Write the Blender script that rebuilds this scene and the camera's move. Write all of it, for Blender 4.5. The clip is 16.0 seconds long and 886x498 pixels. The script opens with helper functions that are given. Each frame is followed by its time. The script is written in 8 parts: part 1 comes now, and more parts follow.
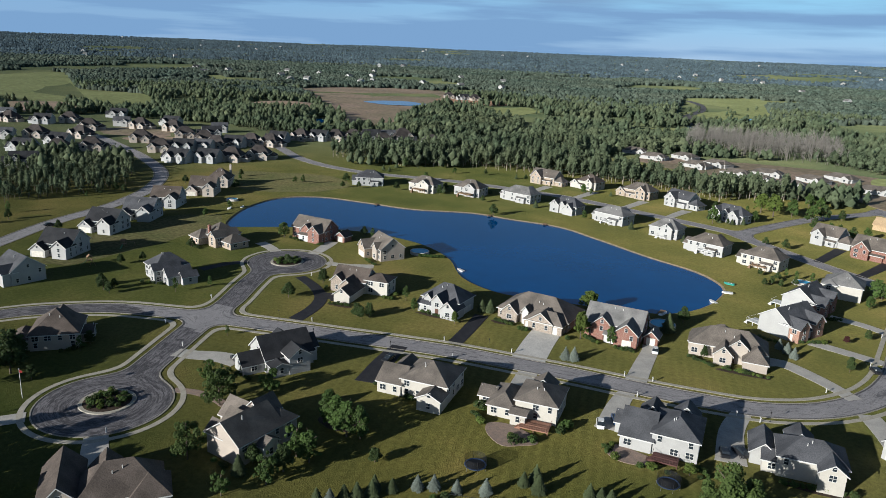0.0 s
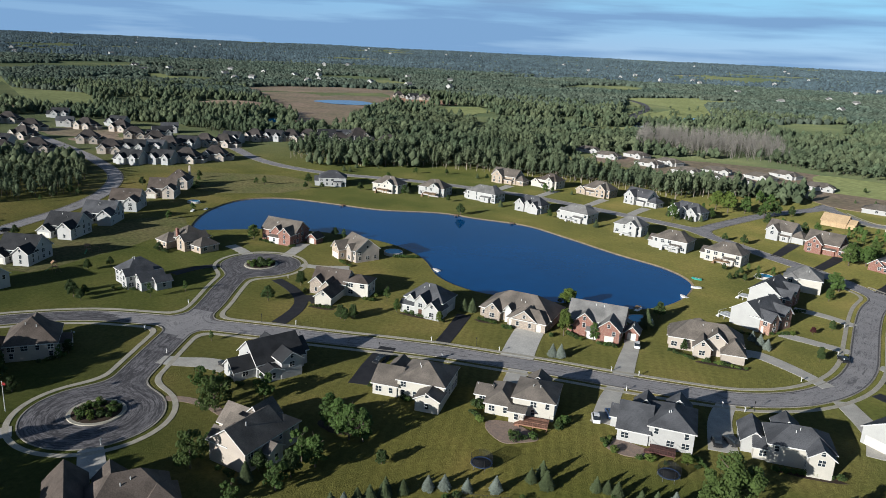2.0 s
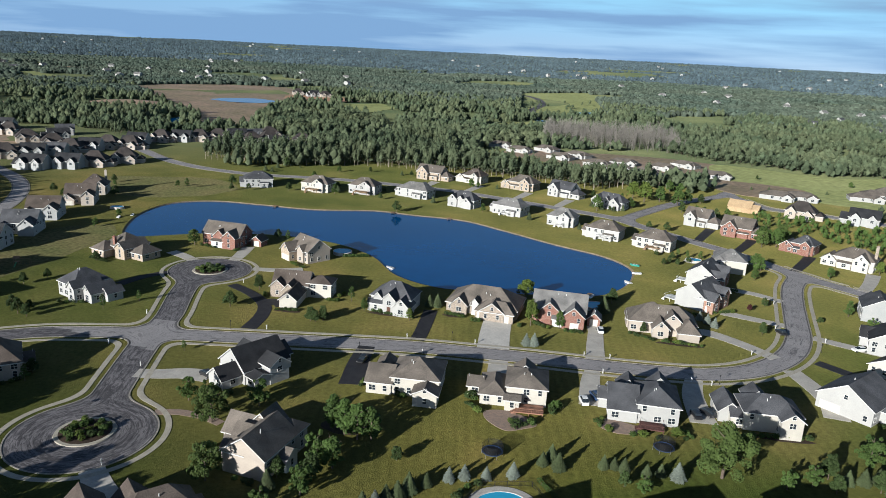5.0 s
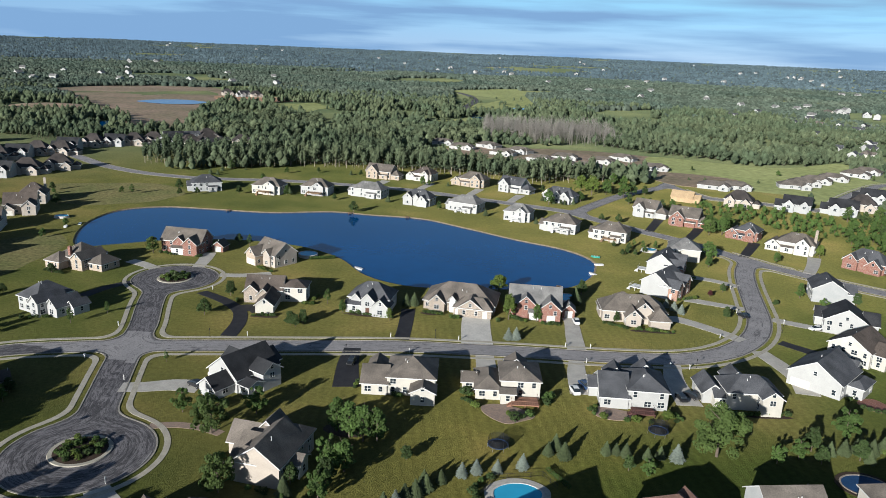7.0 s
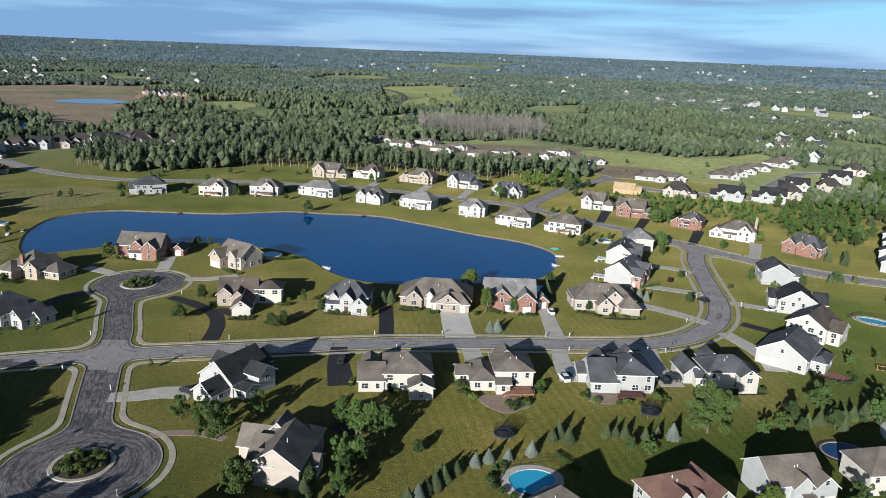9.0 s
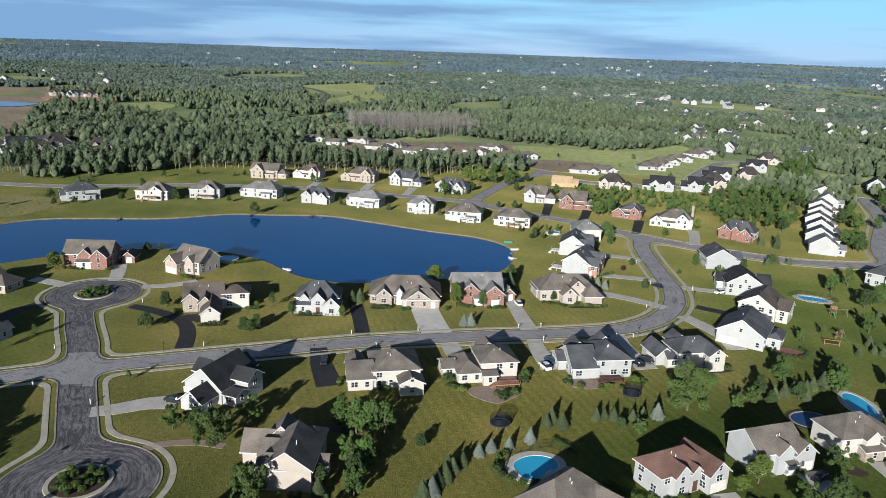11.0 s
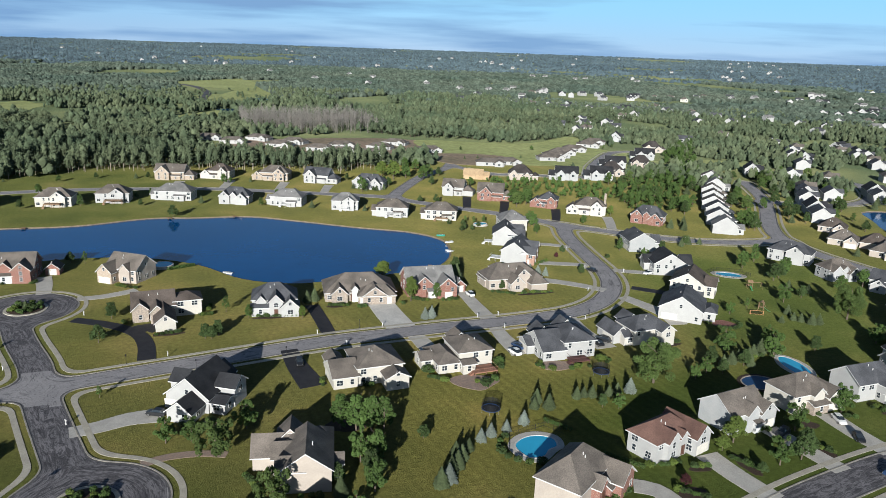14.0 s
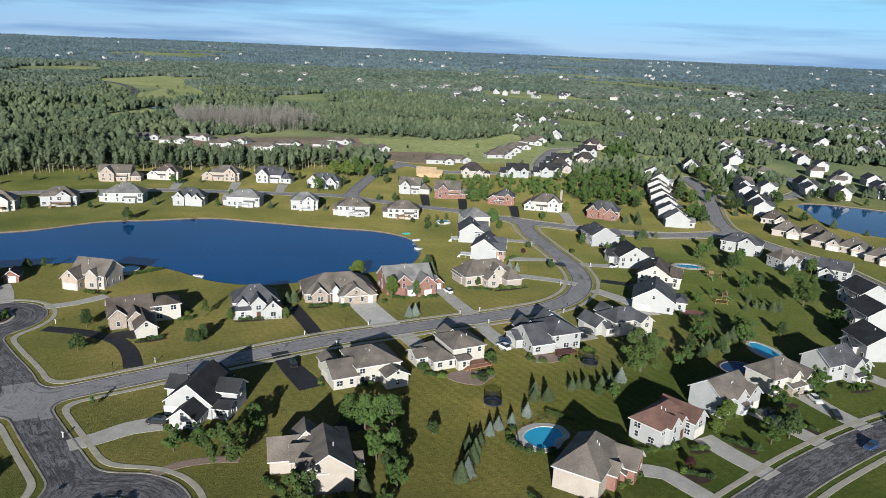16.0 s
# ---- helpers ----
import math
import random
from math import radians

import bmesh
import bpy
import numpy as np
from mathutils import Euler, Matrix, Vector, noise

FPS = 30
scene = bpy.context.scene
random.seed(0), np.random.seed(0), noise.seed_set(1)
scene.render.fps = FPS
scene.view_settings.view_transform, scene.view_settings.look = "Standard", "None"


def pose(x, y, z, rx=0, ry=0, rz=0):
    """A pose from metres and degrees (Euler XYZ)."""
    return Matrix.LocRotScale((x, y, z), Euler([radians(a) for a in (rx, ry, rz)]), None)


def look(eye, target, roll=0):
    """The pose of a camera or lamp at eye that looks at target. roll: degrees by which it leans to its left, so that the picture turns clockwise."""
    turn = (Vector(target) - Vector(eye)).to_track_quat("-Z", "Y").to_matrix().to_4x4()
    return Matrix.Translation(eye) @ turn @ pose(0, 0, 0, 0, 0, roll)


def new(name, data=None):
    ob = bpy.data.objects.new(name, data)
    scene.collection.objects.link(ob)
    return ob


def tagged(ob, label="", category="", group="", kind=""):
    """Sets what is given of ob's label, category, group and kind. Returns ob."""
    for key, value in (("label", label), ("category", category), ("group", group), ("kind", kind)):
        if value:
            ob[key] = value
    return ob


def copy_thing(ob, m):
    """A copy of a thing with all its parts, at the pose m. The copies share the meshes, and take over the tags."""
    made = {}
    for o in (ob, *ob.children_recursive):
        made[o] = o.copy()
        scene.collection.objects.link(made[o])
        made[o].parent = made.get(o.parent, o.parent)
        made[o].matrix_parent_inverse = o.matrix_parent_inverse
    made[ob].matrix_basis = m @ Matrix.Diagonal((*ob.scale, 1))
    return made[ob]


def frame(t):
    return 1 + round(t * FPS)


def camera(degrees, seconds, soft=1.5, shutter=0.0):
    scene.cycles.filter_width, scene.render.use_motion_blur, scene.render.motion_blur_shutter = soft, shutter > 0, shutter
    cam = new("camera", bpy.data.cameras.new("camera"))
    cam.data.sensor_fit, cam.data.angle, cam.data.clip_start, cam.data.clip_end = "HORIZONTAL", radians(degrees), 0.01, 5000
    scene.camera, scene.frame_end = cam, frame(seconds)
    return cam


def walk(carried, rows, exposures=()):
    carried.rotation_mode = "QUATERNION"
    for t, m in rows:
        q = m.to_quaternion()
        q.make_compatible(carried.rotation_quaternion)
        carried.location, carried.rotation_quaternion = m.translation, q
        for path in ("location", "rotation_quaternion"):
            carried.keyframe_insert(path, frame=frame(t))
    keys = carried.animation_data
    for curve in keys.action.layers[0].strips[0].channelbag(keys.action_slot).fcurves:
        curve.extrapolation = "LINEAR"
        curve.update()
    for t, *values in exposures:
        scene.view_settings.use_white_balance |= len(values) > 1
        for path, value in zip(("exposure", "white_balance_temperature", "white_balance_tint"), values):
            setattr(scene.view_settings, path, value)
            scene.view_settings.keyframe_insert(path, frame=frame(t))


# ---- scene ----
cam = camera(63.0, 16.0, soft=0.85)
PATH = [
    (0, (48.864, -173.269, 79.549), (48.129, -171.49, 79.004), 2.6),
    (0.5, (46.567, -174.551, 79.625), (45.869, -172.758, 79.08), 2.6),
    (1, (43.953, -175.599, 79.608), (43.29, -173.792, 79.063), 2.8),
    (1.5, (41.193, -176.993, 79.63), (40.565, -175.173, 79.087), 2.9),
    (2, (38.222, -178.145, 79.592), (37.632, -176.312, 79.052), 3.0),
    (2.5, (35.078, -179.711, 79.49), (34.527, -177.865, 78.952), 3.1),
    (3, (31.838, -181.268, 79.491), (31.333, -179.409, 78.955), 3.1),
    (3.5, (28.467, -182.722, 79.522), (28.01, -180.849, 78.988), 3.1),
    (4, (24.873, -184.156, 79.624), (24.468, -182.272, 79.089), 3.1),
    (6.5, (6.35, -189.454, 79.48), (6.197, -187.532, 78.947), 2.8),
    (7, (3.006, -189.963, 79.647), (2.9, -188.039, 79.114), 2.6),
    (7.5, (-1.009, -190.599, 79.563), (-1.063, -188.673, 79.029), 2.5),
    (8, (-5.134, -191.617, 79.578), (-5.135, -189.69, 79.045), 2.5),
    (8.5, (-9.396, -192.184, 79.555), (-9.342, -190.257, 79.02), 2.6),
    (9, (-13.28, -192.495, 79.343), (-13.175, -190.57, 78.81), 2.5),
    (11.5, (-33.153, -193.257, 79.124), (-32.768, -191.368, 78.592), 2.2),
    (12, (-37.197, -193.067, 79.105), (-36.757, -191.19, 78.573), 2.2),
    (12.5, (-41.188, -192.817, 79.075), (-40.693, -190.954, 78.543), 2.2),
    (13, (-45.213, -192.392, 79.24), (-44.664, -190.544, 78.707), 2.2),
    (13.5, (-49.219, -191.912, 79.183), (-48.617, -190.08, 78.65), 2.1),
    (14, (-53.117, -191.093, 79.288), (-52.465, -189.28, 78.754), 2.2),
    (14.5, (-57.024, -190.139, 79.325), (-56.325, -188.343, 78.792), 2.3),
    (15, (-60.9, -189.049, 79.198), (-60.157, -187.271, 78.665), 2.4),
    (15.5, (-64.788, -187.971, 79.284), (-64.0, -186.211, 78.752), 2.5),
    (16, (-68.842, -186.689, 79.159), (-68.009, -184.951, 78.627), 2.6),
]
walk(cam, [(t, look(eye, target, roll)) for t, eye, target, roll in PATH], [(0.0, 0.60, 5850, 8), (6.0, 0.76, 5850, 8), (11.0, 0.74, 5800, 8), (16.0, 0.69, 5800, 8)])

# ---- sky and sun ----
SUN_FROM = Vector((-0.475, -0.88, 0)).normalized()
SUN_UP = radians(16)
world = bpy.data.worlds.new("sky")
scene.world = world
world.use_nodes = True
wn, wl = world.node_tree.nodes, world.node_tree.links
sky = wn.new("ShaderNodeTexSky")
sky.sky_type = "NISHITA"
sky.sun_disc = False
sky.sun_elevation = SUN_UP
sky.sun_rotation = math.atan2(SUN_FROM.x, SUN_FROM.y)
sky.altitude = 200
sky.air_density, sky.dust_density, sky.ozone_density = 1.0, 0.6, 1.6
wn["Background"].inputs["Strength"].default_value = 0.043
# a pale blue haze and thin grey-blue cloud banks low in the sky
way = wn.new("ShaderNodeTexCoord")
up = wn.new("ShaderNodeSeparateXYZ")
wl.new(way.outputs["Generated"], up.inputs["Vector"])
stretch = wn.new("ShaderNodeMapping")
stretch.inputs["Scale"].default_value = (2.0, 2.0, 26.0)
wl.new(way.outputs["Generated"], stretch.inputs["Vector"])
bank = wn.new("ShaderNodeTexNoise")
bank.inputs["Scale"].default_value, bank.inputs["Detail"].default_value = 1.3, 7
wl.new(stretch.outputs["Vector"], bank.inputs["Vector"])
bank_span = wn.new("ShaderNodeMapRange")
bank_span.inputs["From Min"].default_value, bank_span.inputs["From Max"].default_value = 0.42, 0.62
wl.new(bank.outputs["Fac"], bank_span.inputs["Value"])
rise = wn.new("ShaderNodeMapRange")
rise.inputs["From Min"].default_value, rise.inputs["From Max"].default_value = 0.0, 0.07
wl.new(up.outputs["Z"], rise.inputs["Value"])
tone = wn.new("ShaderNodeMix")
tone.data_type = "RGBA"
tone.inputs["A"].default_value = (7.2, 9.4, 11.6, 1)
tone.inputs["B"].default_value = (5.2, 10.4, 13.8, 1)
wl.new(rise.outputs["Result"], tone.inputs["Factor"])
cloud = wn.new("ShaderNodeMix")
cloud.data_type = "RGBA"
cloud.inputs["B"].default_value = (3.5, 5.7, 8.7, 1)
west = wn.new("ShaderNodeMapRange")
west.inputs["From Min"].default_value, west.inputs["From Max"].default_value = 0.45, -0.75
west.inputs["To Min"].default_value, west.inputs["To Max"].default_value = -0.1, 0.75
wl.new(up.outputs["X"], west.inputs["Value"])
thick = wn.new("ShaderNodeMath")
thick.operation, thick.use_clamp = "ADD", True
wl.new(bank_span.outputs["Result"], thick.inputs[0])
wl.new(west.outputs["Result"], thick.inputs[1])
wl.new(thick.outputs["Value"], cloud.inputs["Factor"])
wl.new(tone.outputs["Result"], cloud.inputs["A"])
low = wn.new("ShaderNodeMapRange")
low.inputs["From Min"].default_value, low.inputs["From Max"].default_value = 0.05, 0.2
low.inputs["To Min"].default_value, low.inputs["To Max"].default_value = 1.0, 0.0
wl.new(up.outputs["Z"], low.inputs["Value"])
blend = wn.new("ShaderNodeMix")
blend.data_type = "RGBA"
wl.new(low.outputs["Result"], blend.inputs["Factor"])
wl.new(sky.outputs["Color"], blend.inputs["A"])
wl.new(cloud.outputs["Result"], blend.inputs["B"])
wl.new(blend.outputs["Result"], wn["Background"].inputs["Color"])
sun_data = bpy.data.lights.new("sun", "SUN")
sun_data.energy, sun_data.angle, sun_data.color = 5.0, radians(0.6), (1.0, 0.92, 0.79)
sun = new("sun", sun_data)
sun_at = SUN_FROM * math.cos(SUN_UP) + Vector((0, 0, math.sin(SUN_UP)))
sun.matrix_world = look(sun_at * 500, (0, 0, 0))

# ---- materials ----
def material(name, colour, colour2=None, scale=1.0, rough=0.8, bump=0.0, bump_scale=None, detail=6.0, fine=None, fine_amount=0.25, metallic=0.0, per_object=0.0, spec=0.3, furry=0.0):
    """Two-tone noise over real-world distance, a finer grain over it and some relief."""
    m = bpy.data.materials.new(name)
    m.use_nodes = True
    n, l = m.node_tree.nodes, m.node_tree.links
    b = n["Principled BSDF"]
    b.inputs["Roughness"].default_value = rough
    b.inputs["Metallic"].default_value = metallic
    b.inputs["Specular IOR Level"].default_value = spec
    b.inputs["Diffuse Roughness"].default_value = furry
    geo = n.new("ShaderNodeNewGeometry")
    big = n.new("ShaderNodeTexNoise")
    big.inputs["Scale"].default_value = scale
    big.inputs["Detail"].default_value = detail
    l.new(geo.outputs["Position"], big.inputs["Vector"])
    ramp = n.new("ShaderNodeValToRGB")
    ramp.color_ramp.elements[0].position, ramp.color_ramp.elements[1].position = 0.35, 0.65
    ramp.color_ramp.elements[0].color = (*colour, 1)
    ramp.color_ramp.elements[1].color = (*(colour2 or [c * 0.8 for c in colour]), 1)
    l.new(big.outputs["Fac"], ramp.inputs["Fac"])
    out = ramp.outputs["Color"]
    grain = n.new("ShaderNodeTexNoise")
    grain.inputs["Scale"].default_value = fine or scale * 9
    grain.inputs["Detail"].default_value = 4
    l.new(geo.outputs["Position"], grain.inputs["Vector"])
    span = n.new("ShaderNodeMapRange")
    span.inputs["From Min"].default_value, span.inputs["From Max"].default_value = 0.3, 0.7
    span.inputs["To Min"].default_value, span.inputs["To Max"].default_value = 1 - fine_amount, 1 + fine_amount
    l.new(grain.outputs["Fac"], span.inputs["Value"])
    mul = n.new("ShaderNodeVectorMath")
    mul.operation = "SCALE"
    l.new(out, mul.inputs[0])
    l.new(span.outputs["Result"], mul.inputs["Scale"])
    out = mul.outputs["Vector"]
    if per_object:
        info = n.new("ShaderNodeObjectInfo")
        vary = n.new("ShaderNodeMapRange")
        vary.inputs["To Min"].default_value, vary.inputs["To Max"].default_value = 1 - per_object, 1 + per_object
        l.new(info.outputs["Random"], vary.inputs["Value"])
        mul2 = n.new("ShaderNodeVectorMath")
        mul2.operation = "SCALE"
        l.new(out, mul2.inputs[0])
        l.new(vary.outputs["Result"], mul2.inputs["Scale"])
        out = mul2.outputs["Vector"]
    l.new(out, b.inputs["Base Color"])
    if bump:
        bn = n.new("ShaderNodeBump")
        bn.inputs["Strength"].default_value = bump
        bn.inputs["Distance"].default_value = 0.05
        l.new(grain.outputs["Fac"], bn.inputs["Height"])
        l.new(bn.outputs["Normal"], b.inputs["Normal"])
    return m


def lined(m, axis, spacing, depth=0.02, dark=0.0):
    """Adds evenly spaced courses (siding boards, shingle rows, mowing) to a material."""
    n, l = m.node_tree.nodes, m.node_tree.links
    b = n["Principled BSDF"]
    geo = n.new("ShaderNodeNewGeometry")
    w = n.new("ShaderNodeTexWave")
    w.wave_type, w.bands_direction, w.wave_profile = "BANDS", axis, "SAW"
    w.inputs["Scale"].default_value = 0.314 / spacing
    w.inputs["Distortion"].default_value = 0.0
    l.new(geo.outputs["Position"], w.inputs["Vector"])
    bn = n.new("ShaderNodeBump")
    bn.inputs["Strength"].default_value = 0.5
    bn.inputs["Distance"].default_value = depth
    l.new(w.outputs["Fac"], bn.inputs["Height"])
    if b.inputs["Normal"].links:
        l.new(b.inputs["Normal"].links[0].from_socket, bn.inputs["Normal"])
    l.new(bn.outputs["Normal"], b.inputs["Normal"])
    return m


def brickwork(name, c1, c2, mortar):
    m = material(name, c1, c2, 0.8, 0.85)
    n, l = m.node_tree.nodes, m.node_tree.links
    b = n["Principled BSDF"]
    tone = b.inputs["Base Color"].links[0].from_socket
    tc = n.new("ShaderNodeTexCoord")
    br = n.new("ShaderNodeTexBrick")
    br.inputs["Scale"].default_value = 4.0
    br.inputs["Mortar Size"].default_value = 0.012
    br.inputs["Mortar"].default_value = (*mortar, 1)
    sep, com, add = n.new("ShaderNodeSeparateXYZ"), n.new("ShaderNodeCombineXYZ"), n.new("ShaderNodeMath")
    l.new(tc.outputs["Object"], sep.inputs["Vector"])
    l.new(sep.outputs["X"], add.inputs[0])
    l.new(sep.outputs["Y"], add.inputs[1])
    l.new(add.outputs["Value"], com.inputs["X"])
    l.new(sep.outputs["Z"], com.inputs["Y"])
    l.new(com.outputs["Vector"], br.inputs["Vector"])
    l.new(tone, br.inputs["Color1"])
    br.inputs["Color2"].default_value = (*[c * 0.75 for c in c1], 1)
    l.new(br.outputs["Color"], b.inputs["Base Color"])
    return m


def glass_pane(name, colour, rough=0.08):
    m = material(name, colour, None, 0.5, rough, spec=0.6)
    return m


M_SIDING_WHITE = lined(material("siding_white", (0.38, 0.378, 0.37), (0.345, 0.343, 0.338), 0.4, 0.6, per_object=0.04, fine_amount=0.05), "Z", 0.14)
M_SIDING_CREAM = lined(material("siding_cream", (0.47, 0.445, 0.395), (0.425, 0.402, 0.36), 0.4, 0.6, per_object=0.05, fine_amount=0.05), "Z", 0.14)
M_SIDING_TAN = lined(material("siding_tan", (0.395, 0.345, 0.295), (0.35, 0.305, 0.265), 0.4, 0.65, per_object=0.07, fine_amount=0.06), "Z", 0.14)
M_SIDING_GREY = lined(material("siding_grey", (0.36, 0.36, 0.36), (0.315, 0.325, 0.325), 0.4, 0.65, per_object=0.08, fine_amount=0.06), "Z", 0.14)
M_BRICK_RED = brickwork("brick_red", (0.25, 0.115, 0.087), (0.20, 0.096, 0.076), (0.31, 0.25, 0.215))
M_BRICK_PINK = brickwork("brick_salmon", (0.36, 0.205, 0.15), (0.30, 0.175, 0.13), (0.40, 0.33, 0.28))
M_BRICK_TAN = brickwork("brick_tan", (0.40, 0.325, 0.25), (0.33, 0.265, 0.21), (0.46, 0.41, 0.35))
M_STONE = material("stone_facing", (0.34, 0.285, 0.235), (0.23, 0.195, 0.165), 2.2, 0.85, 0.5, fine=6)
M_TRIM = material("trim_white", (0.58, 0.58, 0.57), None, 1.0, 0.5, fine_amount=0.04)
M_DOORPAINT = material("garage_paint", (0.62, 0.59, 0.53), None, 1.0, 0.5, fine_amount=0.04)
M_DARKDOOR = material("front_door_paint", (0.10, 0.05, 0.035), None, 1.0, 0.45)
M_PANE = glass_pane("window_glass", (0.025, 0.032, 0.04))
M_FOUNDATION = material("foundation_concrete", (0.4, 0.38, 0.35), None, 0.6, 0.9)


def shingles(name, c1, c2):
    return lined(material(name, c1, [v * 0.78 for v in c2], 0.28, 0.85, 0.6, fine=5.0, fine_amount=0.25, per_object=0.1, spec=0.2), "Z", 0.16, 0.03)


M_ROOF_TAUPE = shingles("shingle_taupe", (0.158, 0.136, 0.118), (0.122, 0.107, 0.094))
M_ROOF_BLACK = shingles("shingle_black", (0.036, 0.037, 0.041), (0.026, 0.027, 0.031))
M_ROOF_SLATE = shingles("shingle_slate", (0.086, 0.088, 0.097), (0.066, 0.068, 0.076))
M_ROOF_DUSK = shingles("shingle_dark_brown", (0.062, 0.053, 0.05), (0.046, 0.041, 0.04))
M_ROOF_GREY = shingles("shingle_grey", (0.20, 0.195, 0.19), (0.16, 0.157, 0.155))
M_ROOF_BROWN = shingles("shingle_brown", (0.108, 0.088, 0.076), (0.082, 0.067, 0.058))
M_ROOF_RUST = shingles("shingle_rust", (0.15, 0.088, 0.07), (0.118, 0.07, 0.058))

M_CONCRETE = material("driveway_concrete", (0.44, 0.415, 0.375), (0.355, 0.335, 0.305), 0.35, 0.9, fine=3, fine_amount=0.12)
M_CONCRETE_NEW = material("driveway_concrete_pale", (0.54, 0.515, 0.475), (0.45, 0.43, 0.40), 0.3, 0.9, fine=2, fine_amount=0.15)
M_KERB = material("kerb_concrete", (0.40, 0.366, 0.30), (0.32, 0.295, 0.245), 0.5, 0.9, fine=4, fine_amount=0.15)
M_KERB_OLD = material("weathered_kerb_concrete", (0.31, 0.285, 0.245), (0.21, 0.195, 0.17), 0.4, 0.9, fine=3, fine_amount=0.25)
M_BLACKTOP = material("fresh_blacktop", (0.018, 0.018, 0.022), (0.028, 0.027, 0.03), 0.5, 0.75, fine=6)
M_MULCH = material("mulch_bed", (0.055, 0.035, 0.024), (0.035, 0.025, 0.018), 1.5, 0.95, 0.5)
M_PAVER = material("paver_patio", (0.29, 0.21, 0.165), (0.22, 0.17, 0.14), 1.2, 0.85, 0.4, fine=8)
M_DECK = lined(material("deck_boards", (0.27, 0.14, 0.095), (0.21, 0.11, 0.075), 0.8, 0.75), "X", 0.15)
M_DIRT = material("bare_earth", (0.30, 0.215, 0.155), (0.20, 0.165, 0.10), 0.02, 0.95, fine=0.25, fine_amount=0.3)
M_SHORE = material("shore_earth", (0.21, 0.165, 0.115), (0.14, 0.115, 0.075), 0.4, 0.95, fine=3)
M_DIRT_RED = material("bare_earth_reddish", (0.42, 0.235, 0.14), (0.34, 0.21, 0.13), 0.1, 0.95, fine=0.6, fine_amount=0.2)


def asphalt(name, c1, c2, tar, amount):
    """Old grey asphalt with crack sealing and dark worn patches."""
    m = material(name, c1, c2, 0.18, 0.85, 0.3, fine=2.2, fine_amount=0.14)
    n, l = m.node_tree.nodes, m.node_tree.links
    b = n["Principled BSDF"]
    tone = b.inputs["Base Color"].links[0].from_socket
    geo = n.new("ShaderNodeNewGeometry")
    across = n.new("ShaderNodeAttribute")
    across.attribute_name = "across"
    lay, sep = n.new("ShaderNodeCombineXYZ"), n.new("ShaderNodeSeparateXYZ")
    l.new(geo.outputs["Position"], sep.inputs["Vector"])
    for axis, k, src in (("X", 0.3, sep.outputs["X"]), ("Y", 0.3, sep.outputs["Y"]), ("Z", 2.0, across.outputs["Fac"])):
        grow = n.new("ShaderNodeMath")
        grow.operation = "MULTIPLY"
        grow.inputs[1].default_value = k
        l.new(src, grow.inputs[0])
        l.new(grow.outputs["Value"], lay.inputs[axis])
    for scale, lo, rough in ((0.62, amount, 0.72), (1.9, amount + 0.03, 0.6)):
        seal = n.new("ShaderNodeTexNoise")
        seal.inputs["Scale"].default_value = scale
        seal.inputs["Detail"].default_value = 9
        seal.inputs["Roughness"].default_value = rough
        seal.inputs["Distortion"].default_value = 0.9
        l.new(lay.outputs["Vector"], seal.inputs["Vector"])
        step = n.new("ShaderNodeMapRange")
        step.inputs["From Min"].default_value, step.inputs["From Max"].default_value = lo, lo + 0.09
        step.inputs["To Max"].default_value = 0.75
        l.new(seal.outputs["Fac"], step.inputs["Value"])
        mix = n.new("ShaderNodeMix")
        mix.data_type = "RGBA"
        l.new(step.outputs["Result"], mix.inputs["Factor"])
        l.new(tone, mix.inputs["A"])
        mix.inputs["B"].default_value = (*tar, 1)
        tone = mix.outputs["Result"]
    l.new(tone, b.inputs["Base Color"])
    return m


M_ASPHALT = asphalt("road_asphalt", (0.30, 0.283, 0.283), (0.245, 0.232, 0.235), (0.075, 0.071, 0.076), 0.535)
M_ASPHALT_OLD = asphalt("road_asphalt_sealed", (0.195, 0.182, 0.19), (0.145, 0.137, 0.143), (0.034, 0.032, 0.036), 0.468)
M_TAR = material("gutter_tar", (0.075, 0.07, 0.075), (0.12, 0.115, 0.115), 1.2, 0.9)


